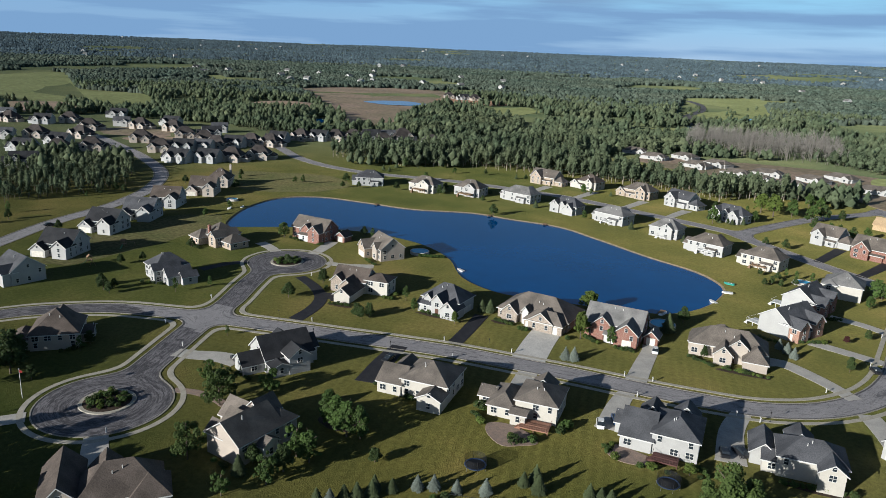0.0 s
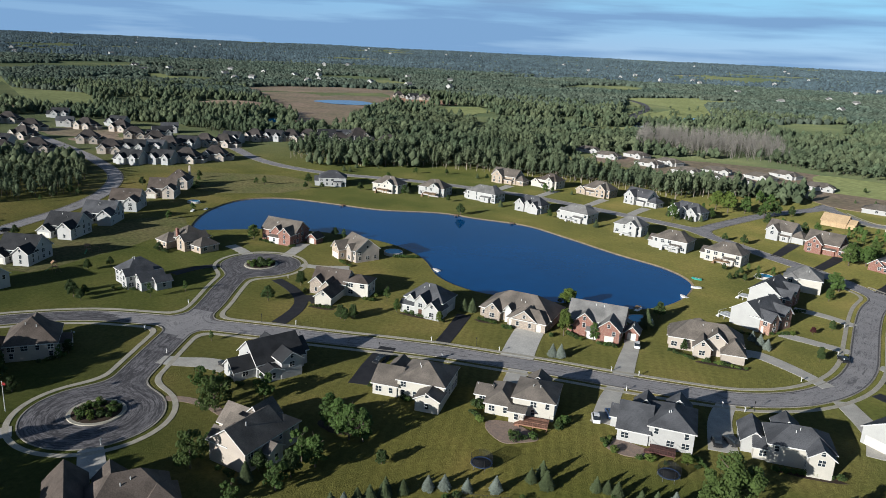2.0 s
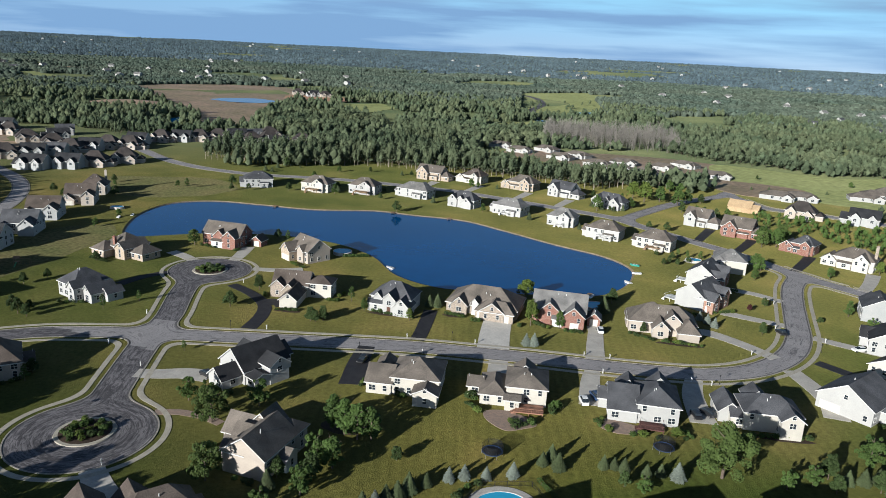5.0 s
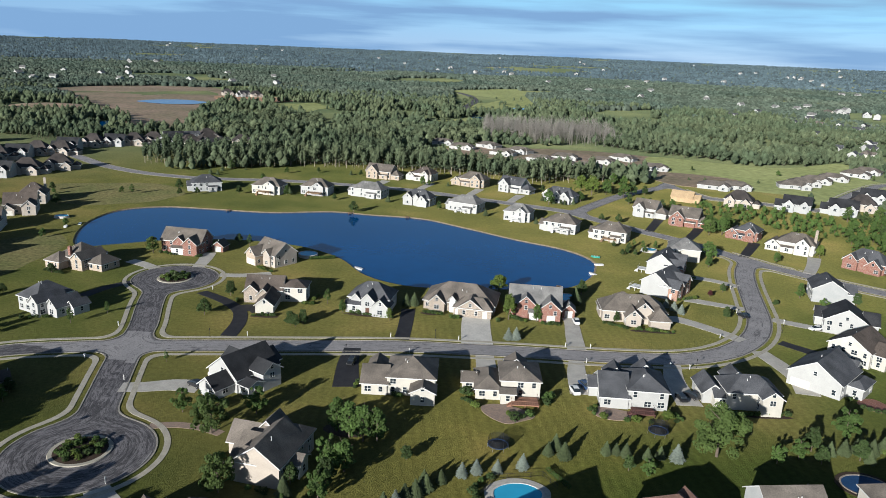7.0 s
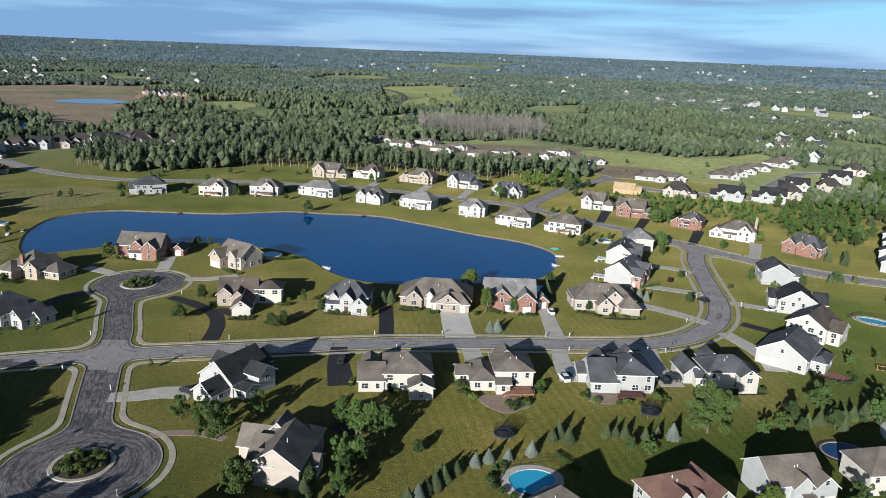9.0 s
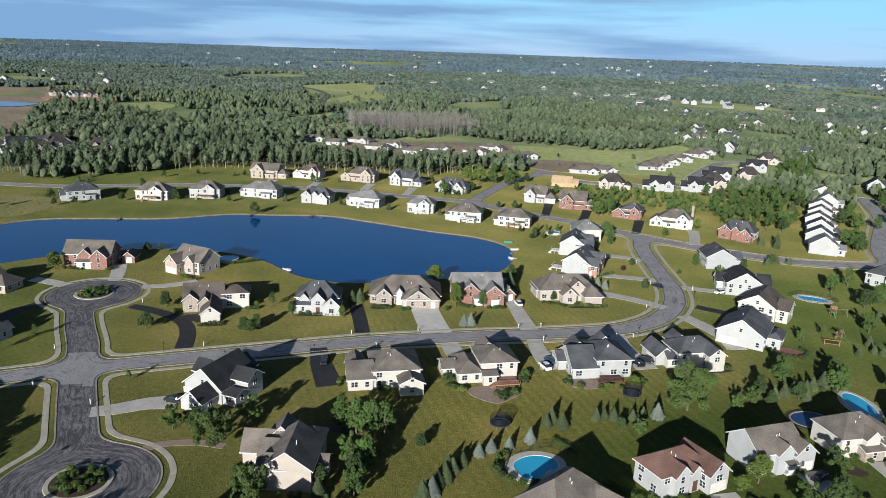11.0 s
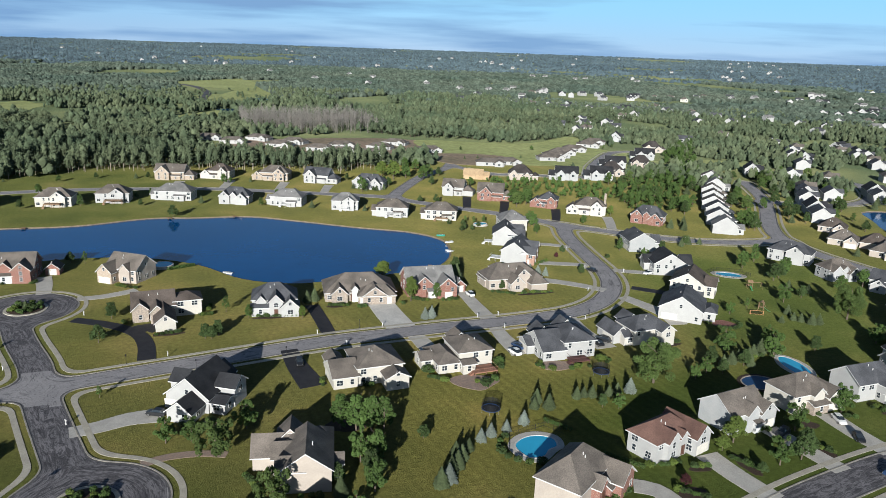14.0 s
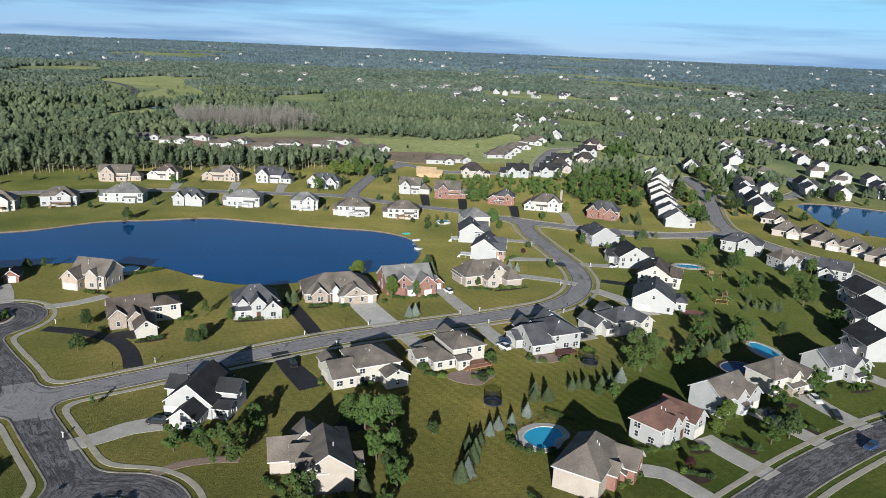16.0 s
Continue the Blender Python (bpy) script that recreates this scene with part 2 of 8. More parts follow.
def lawn():
    """Mown grass: large worn and lush areas, clumps and fine blades; rough meadow and scrub farther from the houses."""
    m = bpy.data.materials.new("grass_ground")
    m.use_nodes = True
    n, l = m.node_tree.nodes, m.node_tree.links
    b = n["Principled BSDF"]
    b.inputs["Roughness"].default_value = 0.9
    b.inputs["Specular IOR Level"].default_value = 0.05
    b.inputs["Diffuse Roughness"].default_value = 1.0
    geo = n.new("ShaderNodeNewGeometry")

    def cloudy(scale, detail, rough=0.55):
        t = n.new("ShaderNodeTexNoise")
        t.inputs["Scale"].default_value, t.inputs["Detail"].default_value, t.inputs["Roughness"].default_value = scale, detail, rough
        l.new(geo.outputs["Position"], t.inputs["Vector"])
        return t.outputs["Fac"]

    def ramp(fac, *stops):
        r = n.new("ShaderNodeValToRGB")
        e = r.color_ramp.elements
        while len(e) < len(stops):
            e.new(0.5)
        for k, (p, c) in zip(e, stops):
            k.position, k.color = p, (*c, 1)
        l.new(fac, r.inputs["Fac"])
        return r.outputs["Color"]

    near = ramp(cloudy(0.035, 6), (0.30, (0.072, 0.075, 0.023)), (0.5, (0.105, 0.100, 0.030)), (0.70, (0.155, 0.127, 0.044)))
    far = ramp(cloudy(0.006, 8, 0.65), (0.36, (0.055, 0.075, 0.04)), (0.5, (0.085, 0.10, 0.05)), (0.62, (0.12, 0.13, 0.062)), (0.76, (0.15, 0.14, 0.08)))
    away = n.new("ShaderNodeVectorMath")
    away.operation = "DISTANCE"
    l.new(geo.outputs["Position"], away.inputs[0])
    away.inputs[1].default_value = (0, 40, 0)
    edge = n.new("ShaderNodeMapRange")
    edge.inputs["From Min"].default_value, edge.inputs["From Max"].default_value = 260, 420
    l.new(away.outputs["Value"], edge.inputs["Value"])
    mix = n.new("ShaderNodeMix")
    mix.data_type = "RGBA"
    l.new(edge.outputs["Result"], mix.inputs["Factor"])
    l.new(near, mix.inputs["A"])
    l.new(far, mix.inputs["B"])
    span = n.new("ShaderNodeMapRange")
    span.inputs["From Min"].default_value, span.inputs["From Max"].default_value = 0.3, 0.7
    span.inputs["To Min"].default_value, span.inputs["To Max"].default_value = 0.7, 1.3
    l.new(cloudy(0.9, 6, 0.7), span.inputs["Value"])
    mul = n.new("ShaderNodeVectorMath")
    mul.operation = "SCALE"
    l.new(mix.outputs["Result"], mul.inputs[0])
    l.new(span.outputs["Result"], mul.inputs["Scale"])
    # lush and drier yards; the darkening also stands in for shade and lens vignetting
    tint = mul.outputs["Vector"]
    for cx, cy, r0, r1, colour in ((62, -94, 36, 64, (0.48, 0.66, 0.5)), (-92, -98, 28, 62, (0.52, 0.68, 0.56)), (148, -12, 38, 92, (0.60, 0.77, 0.66)), (-150, 10, 40, 80, (0.75, 0.88, 0.8)), (4, -54, 18, 48, (1.16, 1.12, 1.0)), (-115, 215, 50, 120, (0.72, 0.83, 0.8))):
        far_off = n.new("ShaderNodeVectorMath")
        far_off.operation = "DISTANCE"
        l.new(geo.outputs["Position"], far_off.inputs[0])
        far_off.inputs[1].default_value = (cx, cy, 0)
        fade = n.new("ShaderNodeMapRange")
        fade.interpolation_type = "SMOOTHSTEP"
        fade.inputs["From Min"].default_value, fade.inputs["From Max"].default_value = r0, r1
        fade.inputs["To Min"].default_value, fade.inputs["To Max"].default_value = 1.0, 0.0
        l.new(far_off.outputs["Value"], fade.inputs["Value"])
        yard = n.new("ShaderNodeMix")
        yard.data_type, yard.blend_type = "RGBA", "MULTIPLY"
        yard.inputs["B"].default_value = (*colour, 1)
        l.new(fade.outputs["Result"], yard.inputs["Factor"])
        l.new(tint, yard.inputs["A"])
        tint = yard.outputs["Result"]
    # mowing passes, plainer in some yards than in others
    turn = n.new("ShaderNodeMapping")
    turn.inputs["Rotation"].default_value = (0, 0, radians(-9))
    l.new(geo.outputs["Position"], turn.inputs["Vector"])
    w = n.new("ShaderNodeTexWave")
    w.inputs["Scale"].default_value = 0.125
    w.inputs["Distortion"].default_value = 0.9
    w.inputs["Detail"].default_value = 2
    w.inputs["Detail Scale"].default_value = 0.3
    l.new(turn.outputs["Vector"], w.inputs["Vector"])
    plain = n.new("ShaderNodeMapRange")
    plain.inputs["From Min"].default_value, plain.inputs["From Max"].default_value = 30, 85
    plain.inputs["To Min"].default_value, plain.inputs["To Max"].default_value = 0.17, 0.02
    home = n.new("ShaderNodeVectorMath")
    home.operation = "DISTANCE"
    l.new(geo.outputs["Position"], home.inputs[0])
    home.inputs[1].default_value = (28, -34, 0)
    l.new(home.outputs["Value"], plain.inputs["Value"])
    ws = n.new("ShaderNodeMath")
    ws.operation = "MULTIPLY_ADD"
    centre = n.new("ShaderNodeMath")
    centre.operation = "SUBTRACT"
    l.new(w.outputs["Fac"], centre.inputs[0])
    centre.inputs[1].default_value = 0.5
    l.new(centre.outputs["Value"], ws.inputs[0])
    l.new(plain.outputs["Result"], ws.inputs[1])
    ws.inputs[2].default_value = 1.0
    mul2 = n.new("ShaderNodeVectorMath")
    mul2.operation = "SCALE"
    l.new(tint, mul2.inputs[0])
    l.new(ws.outputs["Value"], mul2.inputs["Scale"])
    l.new(mul2.outputs["Vector"], b.inputs["Base Color"])
    bn = n.new("ShaderNodeBump")
    bn.inputs["Strength"].default_value = 0.9
    bn.inputs["Distance"].default_value = 0.25
    l.new(cloudy(2.5, 5, 0.7), bn.inputs["Height"])
    l.new(bn.outputs["Normal"], b.inputs["Normal"])
    return m


M_LAWN = lawn()
M_ROUGH = material("rough_grass", (0.078, 0.082, 0.034), (0.105, 0.094, 0.044), 0.06, 0.95, fine=0.7, fine_amount=0.4, spec=0.05, furry=1.0)
M_MEADOW = material("meadow_grass", (0.18, 0.195, 0.085), (0.14, 0.158, 0.066), 0.015, 0.95, fine=0.2, fine_amount=0.25, spec=0.1, furry=0.5)


def water(name, colour, rough, wave):
    m = material(name, colour, None, 0.02, rough, spec=0.5, fine_amount=0.05)
    n, l = m.node_tree.nodes, m.node_tree.links
    b = n["Principled BSDF"]
    b.inputs["IOR"].default_value = 1.33
    geo = n.new("ShaderNodeNewGeometry")
    t = n.new("ShaderNodeTexNoise")
    t.inputs["Scale"].default_value, t.inputs["Detail"].default_value = 0.9, 4
    l.new(geo.outputs["Position"], t.inputs["Vector"])
    bn = n.new("ShaderNodeBump")
    bn.inputs["Strength"].default_value, bn.inputs["Distance"].default_value = wave, 0.1
    l.new(t.outputs["Fac"], bn.inputs["Height"])
    l.new(bn.outputs["Normal"], b.inputs["Normal"])
    return m


M_WATER = water("lake_water", (0.0, 0.058, 0.205), 0.05, 0.12)
M_POOLWATER = water("pool_water", (0.05, 0.36, 0.58), 0.05, 0.05)
M_POOLCOVER = material("pool_cover", (0.02, 0.06, 0.15), None, 0.5, 0.5)
M_LEAF = [material("leaves_" + k, c, [v * 0.7 for v in c], 0.3, 0.75, fine=2.0, per_object=0.18, spec=0.2, furry=0.8) for k, c in
          (("mid", (0.078, 0.128, 0.034)), ("dark", (0.058, 0.090, 0.030)), ("light", (0.12, 0.165, 0.036)), ("spruce", (0.10, 0.128, 0.062)), ("blue_spruce", (0.22, 0.255, 0.22)), ("wine", (0.06, 0.02, 0.022)), ("fresh", (0.092, 0.135, 0.038)))]
M_BARK = material("bark", (0.12, 0.095, 0.075), None, 2.0, 0.95)
M_BARK_PALE = material("bark_pale", (0.30, 0.26, 0.21), None, 1.0, 0.95)
M_WOODS = material("woods_leaves", (0.128, 0.152, 0.086), (0.080, 0.110, 0.066), 0.018, 0.9, fine=0.25, fine_amount=0.3, spec=0.1, furry=0.8)
# leaf colours turn bluer tier by tier with distance: haze painted in
M_WOODS_FAR_HAZE = material("far_woods_haze_leaves", (0.076, 0.105, 0.084), (0.110, 0.134, 0.102), 0.006, 0.95, fine=0.05, fine_amount=0.3, spec=0.05, furry=0.8)
M_WOODS_SKY_HAZE = material("skyline_woods_haze_leaves", (0.052, 0.074, 0.088), (0.068, 0.094, 0.106), 0.0016, 0.95, fine=0.02, fine_amount=0.3, spec=0.05, furry=0.8)


def dappled(m, lo, hi):
    """Each tree of a joined wood takes a tone of its own."""
    n, l = m.node_tree.nodes, m.node_tree.links
    b = n["Principled BSDF"]
    geo, span, mul = n.new("ShaderNodeNewGeometry"), n.new("ShaderNodeMapRange"), n.new("ShaderNodeVectorMath")
    span.inputs["To Min"].default_value, span.inputs["To Max"].default_value = lo, hi
    l.new(geo.outputs["Random Per Island"], span.inputs["Value"])
    mul.operation = "SCALE"
    l.new(b.inputs["Base Color"].links[0].from_socket, mul.inputs[0])
    l.new(span.outputs["Result"], mul.inputs["Scale"])
    l.new(mul.outputs["Vector"], b.inputs["Base Color"])


def leafy(m, share):
    """Leaves let part of the light through."""
    n, l = m.node_tree.nodes, m.node_tree.links
    b, end = n["Principled BSDF"], n["Material Output"]
    through_, mix = n.new("ShaderNodeBsdfTranslucent"), n.new("ShaderNodeMixShader")
    l.new(b.inputs["Base Color"].links[0].from_socket, through_.inputs["Color"])
    mix.inputs["Fac"].default_value = share
    l.new(b.outputs["BSDF"], mix.inputs[1])
    l.new(through_.outputs["BSDF"], mix.inputs[2])
    l.new(mix.outputs["Shader"], end.inputs["Surface"])


dappled(M_WOODS, 0.72, 1.3)
dappled(M_WOODS_FAR_HAZE, 0.62, 1.35)
dappled(M_WOODS_SKY_HAZE, 0.6, 1.4)
for m in M_LEAF + [M_WOODS, M_WOODS_FAR_HAZE]:
    leafy(m, 0.3)
M_BARE = material("bare_twigs", (0.27, 0.25, 0.225), (0.21, 0.195, 0.175), 0.05, 0.95, fine=0.5)
M_METAL = material("galvanised_metal", (0.4, 0.4, 0.4), None, 1.0, 0.4, metallic=0.8)
M_BLACK = material("black_plastic", (0.015, 0.015, 0.017), None, 1.0, 0.6)
M_WOOD = material("weathered_wood", (0.23, 0.15, 0.09), None, 1.0, 0.8)
M_FRESHWOOD = material("new_sheathing", (0.44, 0.32, 0.19), (0.38, 0.27, 0.16), 0.4, 0.8)

# ---- mesh helpers ----
def mesh_object(name, verts, faces, mats, parent=None, label="", slots=None, smooth=False):
    me = bpy.data.meshes.new(name)
    me.from_pydata([tuple(v) for v in verts], [], faces)
    for m in mats if isinstance(mats, (list, tuple)) else [mats]:
        me.materials.append(m)
    if slots:
        me.polygons.foreach_set("material_index", slots)
    if smooth:
        me.polygons.foreach_set("use_smooth", [True] * len(me.polygons))
    me.update()
    ob = new(name, me)
    if parent:
        ob.parent = parent
    if label:
        ob["label"] = label
    return ob


def part(name, bm, mat, parent, label=""):
    me = bpy.data.meshes.new(name)
    bm.to_mesh(me)
    bm.free()
    for m in mat if isinstance(mat, (list, tuple)) else [mat]:
        me.materials.append(m)
    ob = new(name, me)
    ob.parent = parent
    if label:
        ob["label"] = label
    return ob


def share(name, me, parent, m):
    """Another object on the mesh me, under parent."""
    ob = new(name, me)
    ob.parent = parent
    ob.matrix_local = m
    return ob


def boxes(*specs):
    """One bmesh of boxes, each (x0, x1, y0, y1, z0, z1)."""
    bm = bmesh.new()
    for x0, x1, y0, y1, z0, z1 in specs:
        v = [bm.verts.new(p) for p in ((x0, y0, z0), (x1, y0, z0), (x1, y1, z0), (x0, y1, z0), (x0, y0, z1), (x1, y0, z1), (x1, y1, z1), (x0, y1, z1))]
        for f in ((3, 2, 1, 0), (4, 5, 6, 7), (0, 1, 5, 4), (1, 2, 6, 5), (2, 3, 7, 6), (3, 0, 4, 7)):
            bm.faces.new([v[i] for i in f])
    return bm


def tube(bm, a, b, r0, r1, n=7):
    """A tapered bar from a to b in bm."""
    a, b = Vector(a), Vector(b)
    side = (b - a).normalized().orthogonal().normalized()
    other = (b - a).normalized().cross(side)
    rings = []
    for p, r in ((a, r0), (b, r1)):
        rings.append([bm.verts.new(p + (side * math.cos(i * math.tau / n) + other * math.sin(i * math.tau / n)) * r) for i in range(n)])
    for i in range(n):
        bm.faces.new((rings[0][i], rings[0][(i + 1) % n], rings[1][(i + 1) % n], rings[1][i]))
    bm.faces.new(rings[0][::-1])
    bm.faces.new(rings[1])
    return bm


def lathe(bm, profile, n=16, x=0.0, y=0.0):
    """Turns a profile of (radius, z) about the upright line through x, y."""
    rings = [[bm.verts.new((x + r * math.cos(i * math.tau / n), y + r * math.sin(i * math.tau / n), z)) for i in range(n)] for r, z in profile]
    for a, b in zip(rings, rings[1:]):
        for i in range(n):
            bm.faces.new((a[i], a[(i + 1) % n], b[(i + 1) % n], b[i]))
    bm.faces.new(rings[0][::-1])
    bm.faces.new(rings[-1])
    return bm


def smooth_line(points, step=2.0, closed=False):
    """Catmull-Rom through the points, at even steps."""
    p = [Vector((*q, 0)) for q in points]
    n = len(p)
    out = []
    for i in range(n if closed else n - 1):
        if closed:
            a, b, c, d = p[i - 1], p[i], p[(i + 1) % n], p[(i + 2) % n]
        else:
            a, b, c, d = p[max(i - 1, 0)], p[i], p[i + 1], p[min(i + 2, n - 1)]
        k = max(2, int((c - b).length / step))
        for j in range(k):
            t = j / k
            out.append(0.5 * ((2 * b) + (c - a) * t + (2 * a - 5 * b + 4 * c - d) * t * t + (3 * b - a - 3 * c + d) * t**3))
    if not closed:
        out.append(p[-1])
    return [(v.x, v.y) for v in out]


def slab(name, outline, z, mat, thick=0.12, kind="structure", label="", category="", lift=None):
    """A flat piece of ground cover with a real edge, over an outline of (x, y)."""
    bm = bmesh.new()
    top = [bm.verts.new((x, y, z + (lift(x, y) if lift else 0))) for x, y in outline]
    face = bm.faces.new(top)
    face.normal_update()
    if face.normal.z < 0:
        face.normal_flip()
    ext = bmesh.ops.extrude_face_region(bm, geom=[face])
    bmesh.ops.translate(bm, verts=[v for v in ext["geom"] if isinstance(v, bmesh.types.BMVert)], vec=(0, 0, -thick))
    bmesh.ops.recalc_face_normals(bm, faces=bm.faces)
    me = bpy.data.meshes.new(name)
    bm.to_mesh(me)
    bm.free()
    me.materials.append(mat)
    return tagged(new(name, me), label, category, "", kind)


def ribbon_outline(points, width, step=1.5):
    line = smooth_line(points, step)
    w = width if isinstance(width, (tuple, list)) else (width, width)
    left, right = [], []
    for i, (x, y) in enumerate(line):
        a, b = line[max(i - 1, 0)], line[min(i + 1, len(line) - 1)]
        d = Vector((b[0] - a[0], b[1] - a[1])).normalized()
        h = (w[0] + (w[1] - w[0]) * i / (len(line) - 1)) / 2
        left.append((x - d.y * h, y + d.x * h))
        right.append((x + d.y * h, y - d.x * h))
    return left + right[::-1]


def ground_height(x, y):
    """Level round the lake, then slowly rising with low swells to the skyline."""
    r = math.hypot(x, y + 100)
    if r < 700:
        return 0.0
    k = (r - 700) / 4180
    return (56 + 22 * x / r) * k**1.25 + 3.0 * min(1, k * 6) * noise.noise((x * 0.0016, y * 0.0016, 0.3))


# ---- ground, lake, roads ----
LAKE = [(-153, 70), (-163, 86), (-170, 110), (-168, 133), (-152, 145), (-128, 146), (-100, 146), (-72, 155), (-52, 153), (-27, 151), (-6, 138), (18, 121), (38, 109), (48, 95), (48, 82), (43, 67), (33, 55), (19, 51), (-6, 47.5), (-22, 47), (-38, 56), (-52, 76), (-71, 89), (-97, 93), (-124, 86), (-142, 75)]
LAKE_EAST = [(274, 30), (268, 45), (273, 66), (286, 84), (299, 103), (314, 103), (329, 91), (345, 70), (362, 44), (350, 18), (310, 6), (284, 14)]
lake_line = smooth_line(LAKE, 4, True)
east_line = smooth_line(LAKE_EAST, 6, True)


def build_ground():
    bm = bmesh.new()
    n = 120
    ring = [bm.verts.new((700 * math.cos(i * math.tau / n), 700 * math.sin(i * math.tau / n) - 100, 0)) for i in range(n)]
    edges = [bm.edges.new((ring[i], ring[(i + 1) % n])) for i in range(n)]
    shores = []
    for line in (lake_line, east_line):
        v = [bm.verts.new((x, y, 0)) for x, y in line]
        edges += [bm.edges.new((v[i], v[(i + 1) % len(v)])) for i in range(len(v))]
        shores.append(v)
    bmesh.ops.triangle_fill(bm, edges=edges, use_beauty=True)
    # banks
    for v in shores:
        cx, cy = sum(p.co.x for p in v) / len(v), sum(p.co.y for p in v) / len(v)
        low = [bm.verts.new((p.co.x + (cx - p.co.x) * 0.02, p.co.y + (cy - p.co.y) * 0.03, -1.3)) for p in v]
        for i in range(len(v)):
            bm.faces.new((v[i], v[(i + 1) % len(v)], low[(i + 1) % len(v)], low[i])).material_index = 1
    # out to the skyline
    last = ring
    for k in range(1, 31):
        r = 700 + 4180 * (k / 30) ** 1.4
        row = []
        for i in range(n):
            x, y = r * math.cos(i * math.tau / n), r * math.sin(i * math.tau / n) - 100
            row.append(bm.verts.new((x, y, ground_height(x, y))))
        for i in range(n):
            bm.faces.new((last[i], last[(i + 1) % n], row[(i + 1) % n], row[i]))
        last = row
    bmesh.ops.recalc_face_normals(bm, faces=bm.faces)
    me = bpy.data.meshes.new("ground")
    bm.to_mesh(me)
    bm.free()
    if sum(p.normal.z * p.area for p in me.polygons) < 0:
        me.flip_normals()
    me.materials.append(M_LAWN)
    me.materials.append(M_SHORE)
    tagged(new("ground", me), "mown green lawns running into rough meadow", "ground", "", "structure")


build_ground()


def pond(name, line, z, label, grow=1.0):
    cx, cy = sum(p[0] for p in line) / len(line), sum(p[1] for p in line) / len(line)
    mesh_object(name, [(cx + (x - cx) * grow, cy + (y - cy) * grow, z) for x, y in line], [tuple(range(len(line)))], M_WATER)
    ob = bpy.data.objects[name]
    if ob.data.polygons[0].normal.z < 0:
        ob.data.flip_normals()
    tagged(ob, label, "lake", "", "structure")


pond("water", lake_line, -0.45, "deep blue lake with faint ripples", 0.998)
pond("water_east", east_line, -0.45, "blue pond among the houses", 0.998)

ROADS = [
    ([(-160, -95), (-153, -68), (-140, -44), (-130, -33.5), (-117, -25), (-103.5, -20.7), (-88.7, -17.3), (-70, -14), (-47.6, -10.3), (-19, -5.8), (0, -4.6), (15, -3.9), (32, -3.7), (49, -2.8), (62, -0.8), (75, 6), (86, 18), (93, 33), (97.5, 52), (102, 72), (107, 90), (114, 106)], 3.6),
    ([(-88.7, -17.3), (-86, -27.6), (-82, -41), (-78, -54), (-73.6, -67.7)], 3.9),
    ([(-88.7, -17.3), (-91.5, -4), (-97.5, 13), (-101, 26), (-101, 39.9)], 3.7),
    ([(-300, 300), (-266, 271), (-236, 246), (-209, 231), (-185, 224), (-160, 222), (-110, 228), (-60, 224), (-35, 219), (13, 200), (47, 185), (56, 174), (80, 148.5), (98, 130), (114, 107), (129, 92), (143, 79), (161, 67), (180, 61), (203, 59)], 3.8),
    ([(300, 196), (266, 141), (219, 85), (204, 60), (200, 36), (201, 8), (190, -27), (176, -62), (160, -98)], 4.0),
    ([(-10, -128), (20, -112), (44, -105), (62, -101), (88, -97.5), (125, -97), (160, -98)], 4.0),
    ([(52, 182), (57, 195), (87, 244), (116, 277), (129, 307), (130, 332), (114, 336)], 3.6),
    ([(122, 285), (136, 249), (157, 243), (194, 227), (210, 244), (226, 269), (256, 306), (287, 337), (324, 344), (380, 398)], 3.6),
    ([(560, 405), (509, 344), (447, 266), (402, 206), (367, 160), (335, 130), (300, 122), (262, 138)], 3.4),
    ([(-192, -45), (-205, 0), (-216, 35), (-222, 73), (-236, 110), (-264, 148), (-306, 179), (-358, 209), (-421, 240), (-464, 248)], 3.8),
]
BULBS = [((-73.6, -68.5), 14.3), ((-101, 39.9), 14.0)]


def road_field(x, y):
    """Signed distance to the asphalt's edge, with rounded inner corners where roads meet."""
    d = np.full(x.shape, 80.0)
    k = 5.0

    def join(d, e):
        h = np.clip(0.5 + 0.5 * (d - e) / k, 0, 1)
        return d * (1 - h) + e * h - k * h * (1 - h) * (np.abs(d - e) < k)

    for line, half in ROADS:
        e = np.full(x.shape, 1e9)
        pts = smooth_line(line, 4.0)
        for (ax, ay), (bx, by) in zip(pts, pts[1:]):
            vx, vy = bx - ax, by - ay
            t = np.clip(((x - ax) * vx + (y - ay) * vy) / (vx * vx + vy * vy), 0, 1)
            e = np.minimum(e, np.hypot(x - ax - t * vx, y - ay - t * vy))
        d = join(d, e - half)
    for (cx, cy), r in BULBS:
        d = join(d, np.hypot(x - cx, y - cy) - r)
    return d


GX, GY, STEP = -440.0, -130.0, 1.25
gx, gy = np.meshgrid(GX + STEP * np.arange(660), GY + STEP * np.arange(400))
ROAD_D = road_field(gx, gy)


def road_gap(x, y):
    i, j = int((y - GY) / STEP), int((x - GX) / STEP)
    return float(ROAD_D[i, j]) if 0 <= i < ROAD_D.shape[0] and 0 <= j < ROAD_D.shape[1] else 50.0


